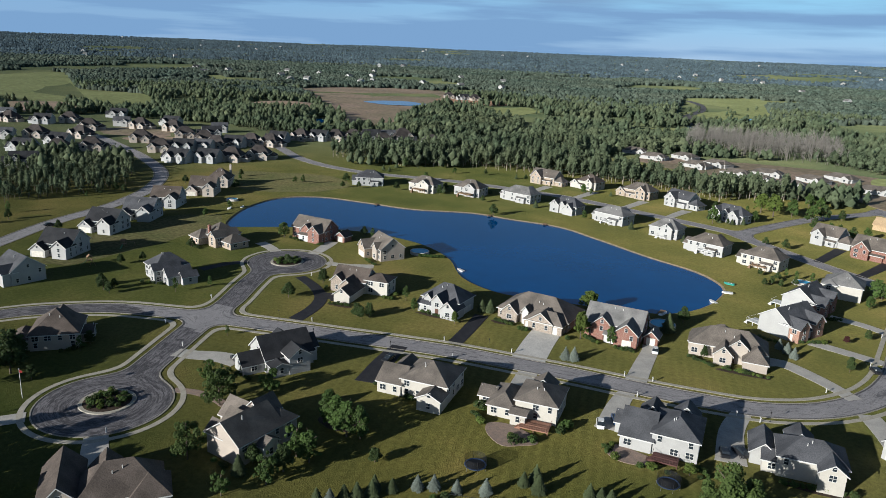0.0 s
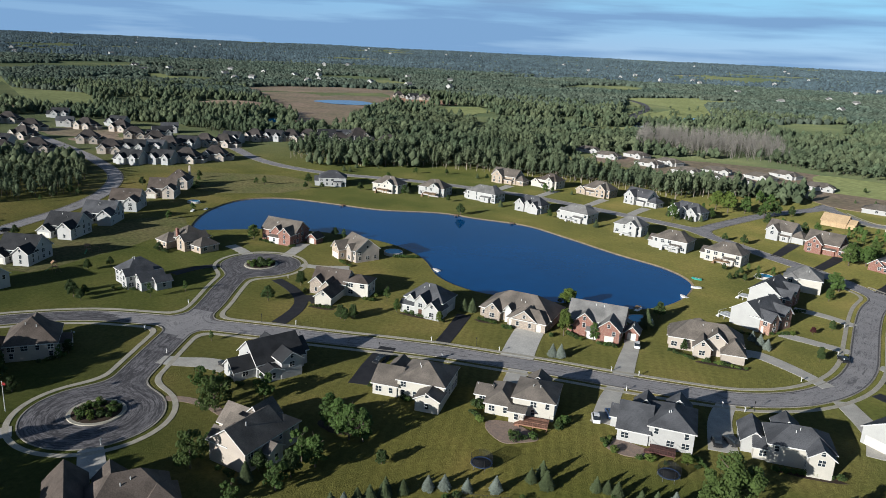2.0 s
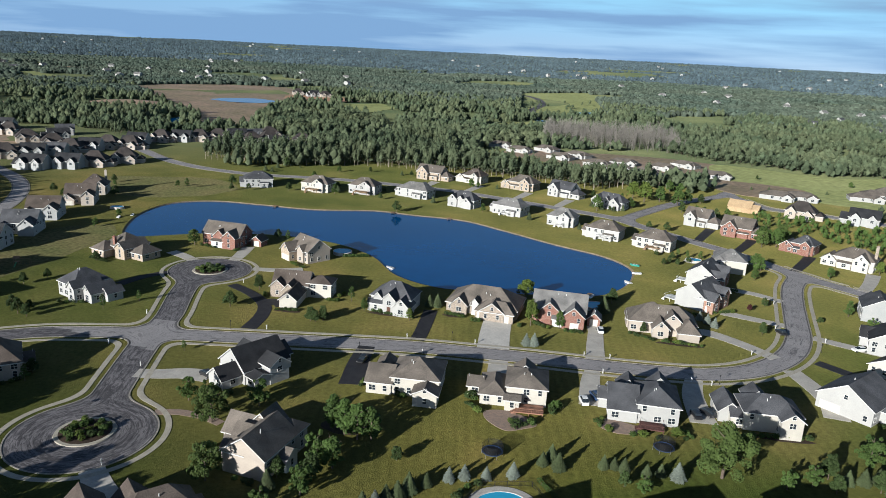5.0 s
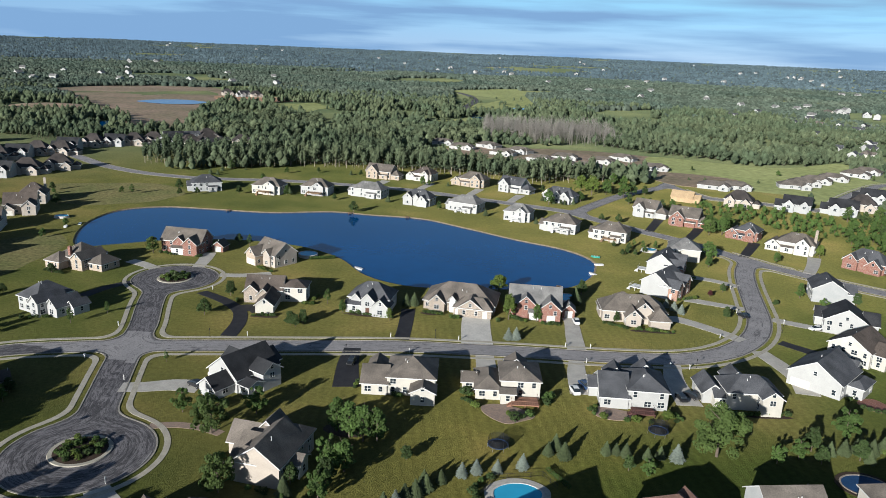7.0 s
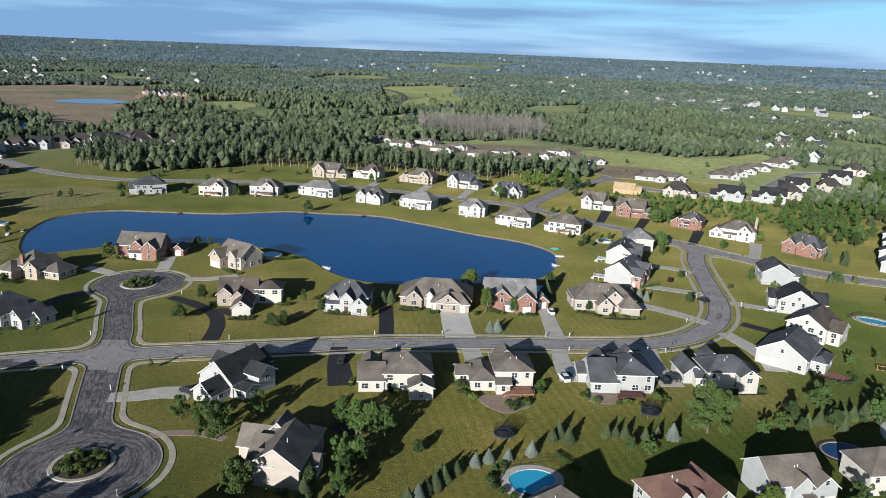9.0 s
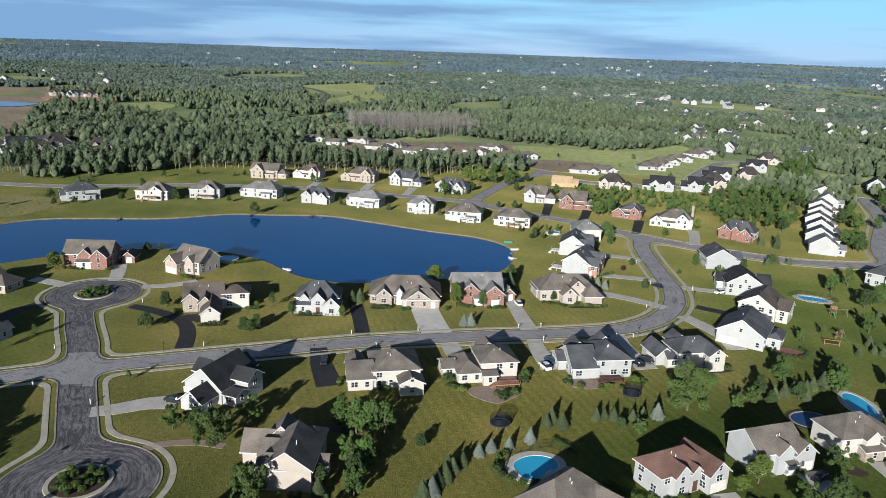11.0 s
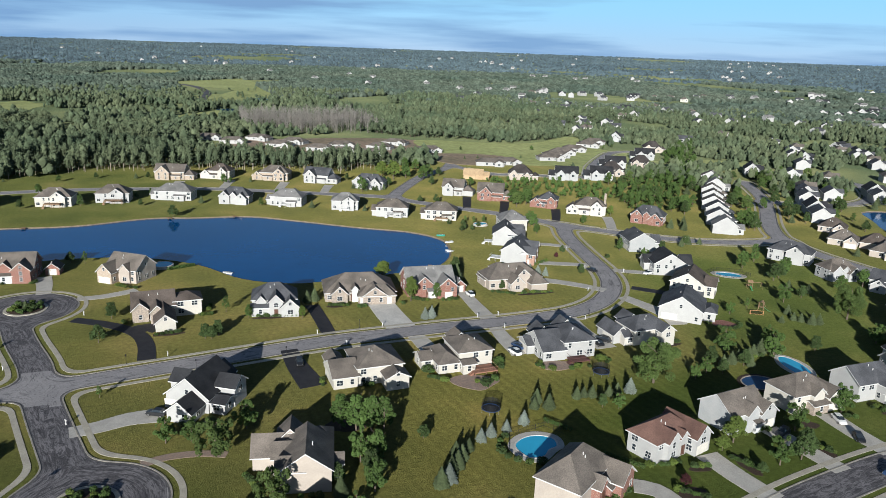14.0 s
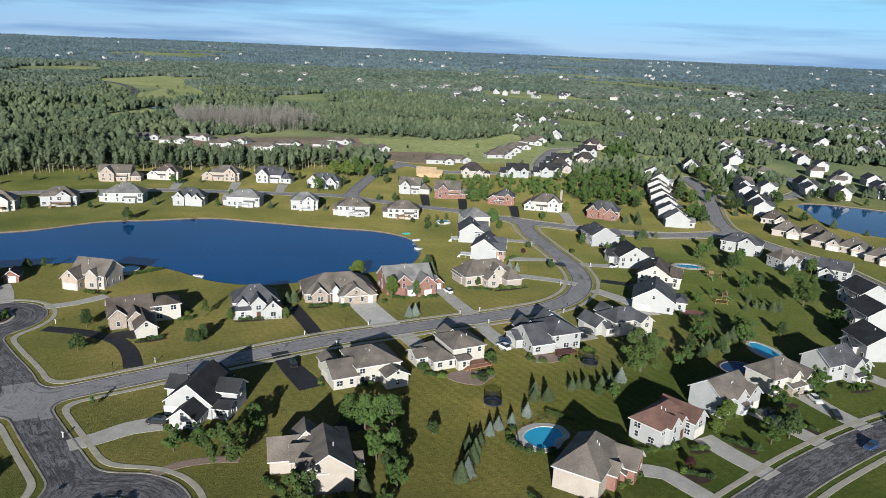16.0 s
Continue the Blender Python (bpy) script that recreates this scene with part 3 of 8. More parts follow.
def band(name, lo, hi, z, mat, label, category, inside=None):
    """The strip of ground whose distance from the asphalt's edge lies between lo and hi, with upright edges."""
    verts, faces, index, across = [], [], {}, []

    def vert(p):
        key = (round(p[0], 2), round(p[1], 2))
        if key not in index:
            index[key] = len(verts)
            verts.append((key[0], key[1], z))
            across.append(p[2])
        return index[key]

    def clip(poly, value, sign):
        out = []
        for a, b in zip(poly, poly[1:] + poly[:1]):
            da, db = sign * (a[2] - value), sign * (b[2] - value)
            if da >= 0:
                out.append(a)
            if (da >= 0) != (db >= 0):
                t = da / (da - db)
                out.append((a[0] + (b[0] - a[0]) * t, a[1] + (b[1] - a[1]) * t, a[2] + (b[2] - a[2]) * t))
        return out

    d = ROAD_D
    low = np.minimum.reduce([d[:-1, :-1], d[1:, :-1], d[:-1, 1:], d[1:, 1:]])
    high = np.maximum.reduce([d[:-1, :-1], d[1:, :-1], d[:-1, 1:], d[1:, 1:]])
    for i, j in np.argwhere((low < hi) & (high > lo)):
        x, y = GX + j * STEP, GY + i * STEP
        if inside and not inside(x, y):
            continue
        quad = [(x, y, d[i, j]), (x + STEP, y, d[i, j + 1]), (x + STEP, y + STEP, d[i + 1, j + 1]), (x, y + STEP, d[i + 1, j])]
        poly = clip(clip(quad, lo, 1), hi, -1)
        ids = []
        for p in poly:
            v = vert(p)
            if v not in ids:
                ids.append(v)
        if len(ids) > 2:
            faces.append(tuple(ids))
    count = {}
    for f in faces:
        for a, b in zip(f, f[1:] + f[:1]):
            count[(a, b)] = count.get((a, b), 0) + 1
    n = len(verts)
    verts += [(x, y, zz - 0.25) for x, y, zz in verts]
    faces += [(b, a, a + n, b + n) for a, b in count if (b, a) not in count]
    ob = mesh_object(name, verts, faces, mat)
    ob.data.attributes.new("across", "FLOAT", "POINT").data.foreach_set("value", across + across)
    return tagged(ob, label, category, "", "structure")


def old_road(x, y):
    return y < -84 and x > -30 or x < -60 and y < -27 - 0.2 * (x + 88) or -120 < x < -84 and -8 < y < 60


band("road", -60, -0.4, 0.03, M_ASPHALT, "worn grey asphalt road with faint sealed cracks", "road", lambda x, y: not old_road(x, y))
band("road_sealed", -60, -0.4, 0.03, M_ASPHALT_OLD, "old asphalt turning circle with dark tar patches", "road", old_road)
band("gutter", -0.4, 0.0, 0.034, M_TAR, "dark tar line along the gutter", "gutter")
band("kerb", 0.0, 0.32, 0.11, M_KERB_OLD, "pale concrete kerb and gutter beside the road", "kerb")
band("pavement", 1.5, 2.75, 0.07, M_KERB, "narrow concrete footpath along the lawns", "footpath", lambda x, y: -150 < x < 130 and y < 120 or x > 130)


def island(cx, cy, r):
    bm = bmesh.new()
    lathe(bm, [(r - 0.9, 0.05), (r - 0.9, 0.2), (r - 0.1, 0.2), (r, 0.03)], 40, cx, cy)
    part("kerb_ring", bm, M_KERB, None)
    ob = scene.collection.objects[-1]
    tagged(ob, "round concrete kerb of the turning circle island", "kerb", "", "structure")
    bm = bmesh.new()
    lathe(bm, [(r - 0.9, 0.2), (r * 0.5, 0.34), (0.3, 0.4)], 32, cx, cy)
    tagged(part("planting_bed", bm, M_MULCH, None), "dark mulch planting bed in the turning circle", "planting bed", "", "structure")


island(-73.6, -67.7, 6.0)
island(-101, 39.9, 6.0)

# driveways: line from the road, width, surface
DRIVES = [
    ([(3.4, -0.5), (2.8, 10), (2.6, 21)], (9.0, 8.6), M_CONCRETE_NEW, "pale wide concrete driveway"),
    ([(-18, -0.8), (-18.2, 10), (-18.8, 24)], (4.2, 4.4), M_BLACKTOP, "fresh black asphalt driveway"),
    ([(31.4, 0.2), (31.6, 10), (32, 21), (31.5, 25.5)], (5.4, 4.2), M_CONCRETE, "concrete driveway beside the lawn"),
    ([(-65.9, -6.5), (-66.5, 4), (-69.5, 13), (-77, 21), (-87, 27.5)], (4.6, 3.6), M_BLACKTOP, "curving black asphalt driveway"),
    ([(-70, 15), (-66, 16.5), (-63, 14)], (6, 6), M_BLACKTOP, "black asphalt apron before a garage"),
    ([(82, 15.5), (75, 23.5), (66, 30.5), (61, 29)], (4.2, 5.5), M_CONCRETE, "concrete driveway crossing a lawn"),
    ([(92, 44.5), (83, 48), (74, 51.5)], (4.0, 5.0), M_CONCRETE, "concrete driveway crossing a lawn"),
    ([(98, 70), (90, 76), (81, 79)], (4.0, 4.6), M_CONCRETE, "concrete driveway crossing a lawn"),
    ([(5.6, -8.0), (6.0, -14), (6.5, -21)], (5.0, 5.5), M_CONCRETE, "concrete driveway in a house's shadow"),
    ([(30.4, -7.5), (29.6, -16), (29.8, -27.5)], (4.0, 6.4), M_CONCRETE, "concrete driveway beside a house"),
    ([(56.4, -5.6), (54.6, -16), (55.0, -29.5)], (4.4, 6.4), M_CONCRETE, "concrete driveway beside a house"),
    ([(-30.4, -9.0), (-29.6, -20), (-27.6, -32.2)], (4.4, 6.8), M_BLACKTOP, "fresh black asphalt driveway"),
    ([(-79.4, -40.5), (-74, -39.5), (-68, -37.5), (-61.5, -37.5)], (4.6, 6.4), M_CONCRETE, "curved concrete driveway over the lawn"),
    ([(-64.8, -56.8), (-60, -55.4), (-54, -55.8), (-49, -57.6)], (2.4, 2.2), M_PAVER, "short paved garden path beside a lawn"),
    ([(-64, -79.5), (-60, -83.5), (-56, -87)], (4.6, 5.6), M_CONCRETE, "concrete driveway off the turning circle"),
    ([(-83, -80.5), (-90, -88), (-100, -97)], (4.4, 4.4), M_CONCRETE, "concrete driveway off the turning circle"),
    ([(-98.5, 53), (-99.5, 62), (-101.5, 72)], (4.2, 5.4), M_CONCRETE, "concrete driveway off the turning circle"),
    ([(-112, 48.5), (-118, 52.5), (-125, 56)], (4.2, 4.6), M_CONCRETE, "concrete driveway off the turning circle"),
    ([(-88, 46), (-80, 47), (-71, 51)], (3.6, 4.4), M_CONCRETE, "concrete driveway off the turning circle"),
    ([(-113, 33), (-118, 26), (-121, 17)], (3.4, 4.0), M_BLACKTOP, "dark asphalt driveway off the turning circle"),
    ([(98, 36), (108, 31), (118, 27)], (4.0, 5.0), M_CONCRETE, "concrete driveway past a parked car"),
    ([(93, 16), (103, 7), (108, 5)], (3.8, 4.6), M_BLACKTOP, "dark asphalt driveway"),
    ([(84, 8), (88, -8), (87, -19)], (5.0, 6.0), M_CONCRETE, "concrete driveway before a white garage"),
    ([(24.0, -89.5), (27.4, -92), (28.6, -97), (30.2, -105)], (4.6, 4.2), M_CONCRETE, "concrete driveway with a parked car"),
    ([(45.3, -84), (45.9, -92), (47.6, -101)], (5.6, 5.2), M_CONCRETE, "concrete driveway before a front garage"),
    ([(66.2, -79), (67.5, -88), (68.6, -97)], (5.2, 4.8), M_CONCRETE, "concrete driveway before a front garage"),
    ([(85.0, -77), (84.2, -86), (84.6, -94.6)], (6.0, 5.2), M_CONCRETE, "concrete driveway with two parked cars"),
    ([(111, -73), (112.5, -82), (113.5, -93.6)], (5.2, 4.6), M_CONCRETE, "concrete driveway beside a porch"),
    ([(-58, 247), (-60, 236), (-62, 227)], (6.0, 4.4), M_CONCRETE, "pale concrete driveway of a back-row house"),
    ([(-30, 246), (-33, 234), (-36, 222.5)], (5.6, 4.4), M_CONCRETE, "pale concrete driveway of a back-row house"),
    ([(0, 236), (-4, 222), (-7, 211.5)], (5.6, 4.4), M_CONCRETE, "pale concrete driveway of a back-row house"),
    ([(24, 224), (20, 212), (17, 202)], (5.6, 4.4), M_CONCRETE, "pale concrete driveway of a back-row house"),
    ([(93, 179), (88, 166), (82, 150.5)], (5.0, 4.0), M_BLACKTOP, "dark asphalt driveway of a back-row house"),
    ([(109, 163), (103, 150), (96, 136)], (5.0, 4.0), M_BLACKTOP, "dark asphalt driveway of a back-row house"),
    ([(128, 140), (122, 128), (114, 113)], (5.0, 4.0), M_BLACKTOP, "dark asphalt driveway of a back-row house"),
    ([(146, 119), (140, 106), (133, 93)], (5.4, 4.4), M_CONCRETE, "pale concrete driveway of a back-row house"),
]
for k, (line, width, mat, label) in enumerate(DRIVES):
    slab("driveway", ribbon_outline(line, width), 0.055 + 0.004 * (k % 4), mat, 0.2, "structure", label, "driveway")

# far ground cover
PATCHES = [
    ((-320, 805), 55, 40, M_DIRT_RED, "reddish earth round new houses", 9),
    # next two: rough grass, its dark tone also standing in for long house shadows
    ((-192, 168), 40, 26, M_ROUGH, "rough unmown grass by the lake, darkened for shade", 51),
    ((-172, 40), 16, 46, M_ROUGH, "rough unmown grass behind the houses, darkened for shade", 53),
    ((-800, 820), 60, 45, M_MEADOW, "pale green meadow", 23),
    ((-235, 720), 36, 60, M_MEADOW, "pale green meadow beside a pond", 27),
    ((215, 330), 84, 56, M_MEADOW, "pale green plots of a new estate", 33),
    ((250, 265), 52, 40, M_MEADOW, "pale green plots of a new estate", 35),
    ((66, 400), 84, 48, M_DIRT, "bare brown earth beside new houses", 37),
    ((-345, 250), 44, 22, M_DIRT, "bare earth plots between new houses", 41),
    ((-415, 275), 36, 24, M_DIRT, "bare earth plots between new houses", 43),
    ((-290, 262), 24, 30, M_ROUGH, "rough grass between new houses", 45),
    ((276, 262), 24, 15, M_DIRT_RED, "reddish bare earth of a new plot", 31),
    ((245, 226), 20, 11, M_DIRT_RED, "reddish bare earth of a new plot", 39),
]
# fields with an outline of their own
TRACTS = [
    ([(-617, 799), (-591, 891), (-521, 961), (-441, 972), (-356, 815), (-316, 615), (-292, 504), (-268, 425), (-302, 430), (-364, 514), (-440, 619)], M_DIRT, "brown bare earth of a building site"),
    ([(-1059, 620), (-1064, 760), (-778, 540), (-678, 548), (-526, 428), (-541, 376), (-639, 411), (-692, 364), (-900, 430)], M_MEADOW, "pale green meadow crossed by ditches"),
    ([(-690, 356), (-643, 404), (-573, 354), (-613, 306), (-700, 280)], M_DIRT, "brown fallow strip beside a meadow"),
    ([(-912, 925), (-745, 800), (-765, 860), (-903, 970)], M_MEADOW, "pale paddock before farm buildings"),
    ([(-71, 1205), (57, 1346), (74, 899), (51, 789), (-23, 734), (-43, 784)], M_MEADOW, "pale green park meadow"),
    ([(-76, 610), (-9, 716), (2, 647), (-56, 550)], M_MEADOW, "pale green clearing in the woods"),
    ([(136, 345), (140, 424), (227, 396), (300, 442), (304, 415), (262, 372), (204, 333), (178, 326)], M_MEADOW, "bright unmown meadow behind new plots"),
    ([(112, 340), (150, 340), (178, 324), (174, 297), (140, 284), (120, 299)], M_DIRT, "bare brown earth beside new houses"),
    ([(318, 252), (352, 238), (372, 262), (338, 290)], M_MEADOW, "open green slope among trees"),
]

rp = random.Random(17)
for i in range(7):
    a, r = radians(rp.uniform(28, 150)), 780 + 2700 * rp.random() ** 1.5
    PATCHES.append(((r * math.cos(a), r * math.sin(a) - 100), rp.uniform(30, 70) * (1 + r / 3000), rp.uniform(16, 30) * (1 + r / 3000), rp.choice((M_MEADOW, M_MEADOW, M_DIRT)), "pale field among far woods", 100 + i))


def blob(cx, cy, rx, ry, seed, n=44, wobble=0.28):
    out = []
    for i in range(n):
        a = i * math.tau / n
        k = 1 + wobble * noise.noise((math.cos(a) * 1.6, math.sin(a) * 1.6, seed * 3.7))
        out.append((cx + rx * k * math.cos(a), cy + ry * k * math.sin(a)))
    return out


for k, ((cx, cy), rx, ry, mat, label, seed) in enumerate(PATCHES):
    slab("field", blob(cx, cy, rx, ry, seed), 0.005 + 0.0035 * (k % 7) if cy < 420 else 0.25 + 0.01 * k, mat, 0.3, "structure", label, "field", ground_height)
for k, (outline, mat, label) in enumerate(TRACTS):
    slab("field", smooth_line(outline, 8, True), 0.12 + 0.012 * k, mat, 0.3, "structure", label, "field", ground_height)


def earth_mound(cx, cy, rx, ry, high, turn):
    bm = bmesh.new()
    rows = [[bm.verts.new((rx * q * math.cos(i * math.tau / 32), ry * q * math.sin(i * math.tau / 32), high * (1 - q * q) ** 1.3 + noise.noise((3 * q * math.cos(i * 0.2), 3 * q * math.sin(i * 0.2), cx)) * 0.8 * (1 - q) - 0.3 * (q > 0.99))) for i in range(32)] for q in (1.0, 0.85, 0.65, 0.42, 0.2)]
    for a, b in zip(rows, rows[1:]):
        for i in range(32):
            bm.faces.new((a[i], a[(i + 1) % 32], b[(i + 1) % 32], b[i]))
    bm.faces.new(rows[-1])
    ob = tagged(part("earth_mound", bm, M_DIRT, None), "long heap of bare brown earth", "mound", "", "structure")
    ob.matrix_world = pose(cx, cy, ground_height(cx, cy), 0, 0, turn)


earth_mound(-458, 552, 66, 40, 6.5, 30)
earth_mound(-537, 465, 22, 16, 5.0, 30)
slab("park_road", ribbon_outline([(-58, 1142), (-32, 1063), (-21, 948), (-30, 840), (-19, 727)], 11), 0.35, M_TAR, 0.3, "structure", "winding dark park road", "road", ground_height)
for cx, cy, rx, ry in ((-388, 702, 40, 34), (-350, 440, 12, 36), (-304, 415, 11, 20), (-256, 608, 22, 28), (-5, 700, 14, 12), (45, 850, 12, 20)):
    line = blob(cx, cy, rx, ry, cx)
    mesh_object("pond", [(x, y, 0.4 + ground_height(cx, cy)) for x, y in line], [tuple(range(len(line)))], M_WATER)
    tagged(scene.collection.objects[-1], "small blue pond in the fields", "pond", "", "structure")

for cx, cy, rx, ry in ((50.8, -89.6, 1.6, 4.0), (41.2, -87.8, 2.6, 1.4), (33.5, -95.2, 3.4, 2.4), (71.4, -89.5, 1.5, 3.0), (77, -80, 2.0, 1.8), (103, -80.7, 4.6, 1.3), (-30, 16.4, 8.0, 1.3), (56.5, 18.2, 6.6, 1.2), (-11, 21.4, 3.6, 1.3), (70.5, -32.2, 7.4, 1.2), (-61, 10, 4.4, 1.2), (-23, -52, 5, 3)):
    slab("planting_bed", blob(cx, cy, rx, ry, cx, 20), 0.03, M_MULCH, 0.15, "structure", "dark mulch bed under garden shrubs", "planting bed")

# ---- houses ----
def roof_mesh(x0, x1, y0, y1, eave, kind, pitch, over=0.45, thick=0.24):
    """Closed roof: H hip, X ridge along x, Y ridge along y. Slot 0 shingles, slot 1 white edge boards."""
    hx, hy = (x1 - x0) / 2, (y1 - y0) / 2
    cx, cy = (x0 + x1) / 2, (y0 + y1) / 2
    low = eave - pitch * over
    a, b, c, d = (x0 - over, y0 - over), (x1 + over, y0 - over), (x1 + over, y1 + over), (x0 - over, y1 + over)
    if kind == "X":
        top = eave + pitch * hy
        rim = [(*a, low), (*b, low), (x1 + over, cy, top), (*c, low), (*d, low), (x0 - over, cy, top)]
        tops = [(0, 1, 2, 5), (5, 2, 3, 4)]
        inner = []
    elif kind == "Y":
        top = eave + pitch * hx
        rim = [(*b, low), (*c, low), (cx, y1 + over, top), (*d, low), (*a, low), (cx, y0 - over, top)]
        tops = [(0, 1, 2, 5), (5, 2, 3, 4)]
        inner = []
    else:
        rim = [(*a, low), (*b, low), (*c, low), (*d, low)]
        if hx >= hy:
            top = eave + pitch * hy
            inner = [(x0 + hy, cy, top), (x1 - hy, cy, top)]
            tops = [(0, 1, 5, 4), (1, 2, 5), (2, 3, 4, 5), (3, 0, 4)]
            if hx - hy < 0.05:
                inner = [(cx - 0.05, cy, top), (cx + 0.05, cy, top)]
        else:
            top = eave + pitch * hx
            inner = [(cx, y0 + hx, top), (cx, y1 - hx, top)]
            tops = [(0, 1, 4), (1, 2, 5, 4), (2, 3, 5), (3, 0, 4, 5)]
    verts = rim + inner
    n = len(verts)
    faces, slots = list(tops), [0] * len(tops)
    verts = verts + [(x, y, z - thick) for x, y, z in verts]
    faces += [tuple(i + n for i in f[::-1]) for f in tops]
    slots += [1] * len(tops)
    m = len(rim)
    for i in range(m):
        j = (i + 1) % m
        faces.append((j, i, i + n, j + n))
        slots.append(1)
    return verts, faces, slots


def wall_mesh(x0, x1, y0, y1, eave, kind, pitch):
    z0, z1 = -0.3, eave - 0.12
    v = [(x0, y0, z0), (x1, y0, z0), (x1, y1, z0), (x0, y1, z0), (x0, y0, z1), (x1, y0, z1), (x1, y1, z1), (x0, y1, z1)]
    f = [(3, 2, 1, 0)]
    if kind == "X":
        top = eave + pitch * (y1 - y0) / 2 - 0.14
        v += [(x0, (y0 + y1) / 2, top), (x1, (y0 + y1) / 2, top)]
        f += [(0, 1, 5, 4), (2, 3, 7, 6), (1, 2, 6, 9, 5), (3, 0, 4, 8, 7), (4, 5, 9, 8), (6, 7, 8, 9)]
    elif kind == "Y":
        top = eave + pitch * (x1 - x0) / 2 - 0.14
        v += [((x0 + x1) / 2, y0, top), ((x0 + x1) / 2, y1, top)]
        f += [(0, 1, 5, 8, 4), (2, 3, 7, 9, 6), (1, 2, 6, 5), (3, 0, 4, 7), (5, 6, 9, 8), (7, 4, 8, 9)]
    else:
        f += [(0, 1, 5, 4), (1, 2, 6, 5), (2, 3, 7, 6), (3, 0, 4, 7), (4, 5, 6, 7)]
    return v, f


CACHE = {}


def lattice(xs, zs, d):
    """A frame of bars in one piece: every second cell of the grid is left open."""
    bm = bmesh.new()
    v = [[[bm.verts.new((x, y, z)) for z in zs] for x in xs] for y in (-d, 0.02)]

    def solid(i, j):
        return 0 <= i < len(xs) - 1 and 0 <= j < len(zs) - 1 and not (i % 2 and j % 2)

    for i in range(len(xs) - 1):
        for j in range(len(zs) - 1):
            if not solid(i, j):
                continue
            bm.faces.new((v[0][i][j], v[0][i + 1][j], v[0][i + 1][j + 1], v[0][i][j + 1]))
            for di, dj, p, q in ((-1, 0, (i, j + 1), (i, j)), (1, 0, (i + 1, j), (i + 1, j + 1)), (0, -1, (i, j), (i + 1, j)), (0, 1, (i + 1, j + 1), (i, j + 1))):
                if not solid(i + di, j + dj):
                    bm.faces.new((v[0][q[0]][q[1]], v[0][p[0]][p[1]], v[1][p[0]][p[1]], v[1][q[0]][q[1]]))
    bmesh.ops.delete(bm, geom=[p for p in bm.verts if not p.link_faces], context="VERTS")
    return bm


def window_meshes(w, h):
    """White frame with a middle bar, and the dark pane behind it. Faces -y, base at z = 0."""
    key = (w, h)
    if key not in CACHE:
        t, d = 0.07, 0.07
        xs = [-w / 2 - t, -w / 2, w / 2, w / 2 + t] if w < 1.2 else [-w / 2 - t, -w / 2, -0.04, 0.04, w / 2, w / 2 + t]
        zs = [-t, 0, h / 2 - 0.03, h / 2 + 0.03, h, h + t]
        made = []
        for nm, bm, mat in (("window", lattice(xs, zs, d), M_TRIM), ("pane", boxes((-w / 2, w / 2, -0.03, 0.01, 0, h)), M_PANE)):
            me = bpy.data.meshes.new(nm)
            bm.to_mesh(me)
            bm.free()
            me.materials.append(mat)
            made.append(me)
        CACHE[key] = made
    return CACHE[key]


def garage_mesh(w, h=2.2):
    key = ("garage", w)
    if key not in CACHE:
        bm = bmesh.new()
        n = max(2, round(w / 0.8))
        v = [[bm.verts.new((-w / 2 + i * w / n, -0.04, k * h / 4)) for k in range(5)] for i in range(n + 1)]
        cells = [bm.faces.new((v[i][k], v[i + 1][k], v[i + 1][k + 1], v[i][k + 1])) for i in range(n) for k in range(4)]
        bmesh.ops.inset_individual(bm, faces=cells, thickness=0.05, depth=-0.025)
        me = bpy.data.meshes.new("garage_door")
        bm.to_mesh(me)
        bm.free()
        me.materials.append(M_DOORPAINT)
        CACHE[key] = me
    return CACHE[key]


SIDES = {"S": 0, "E": 90, "N": 180, "W": 270}


def on_side(b, side, u, z):
    """The pose of a fitting on a block's wall: u metres from the wall's middle."""
    x0, x1, y0, y1 = b[:4]
    cx, cy = (x0 + x1) / 2, (y0 + y1) / 2
    p = {"S": (cx + u, y0), "N": (cx - u, y1), "E": (x1, cy + u), "W": (x0, cy - u)}[side]
    return pose(p[0], p[1], z, 0, 0, SIDES[side]), p


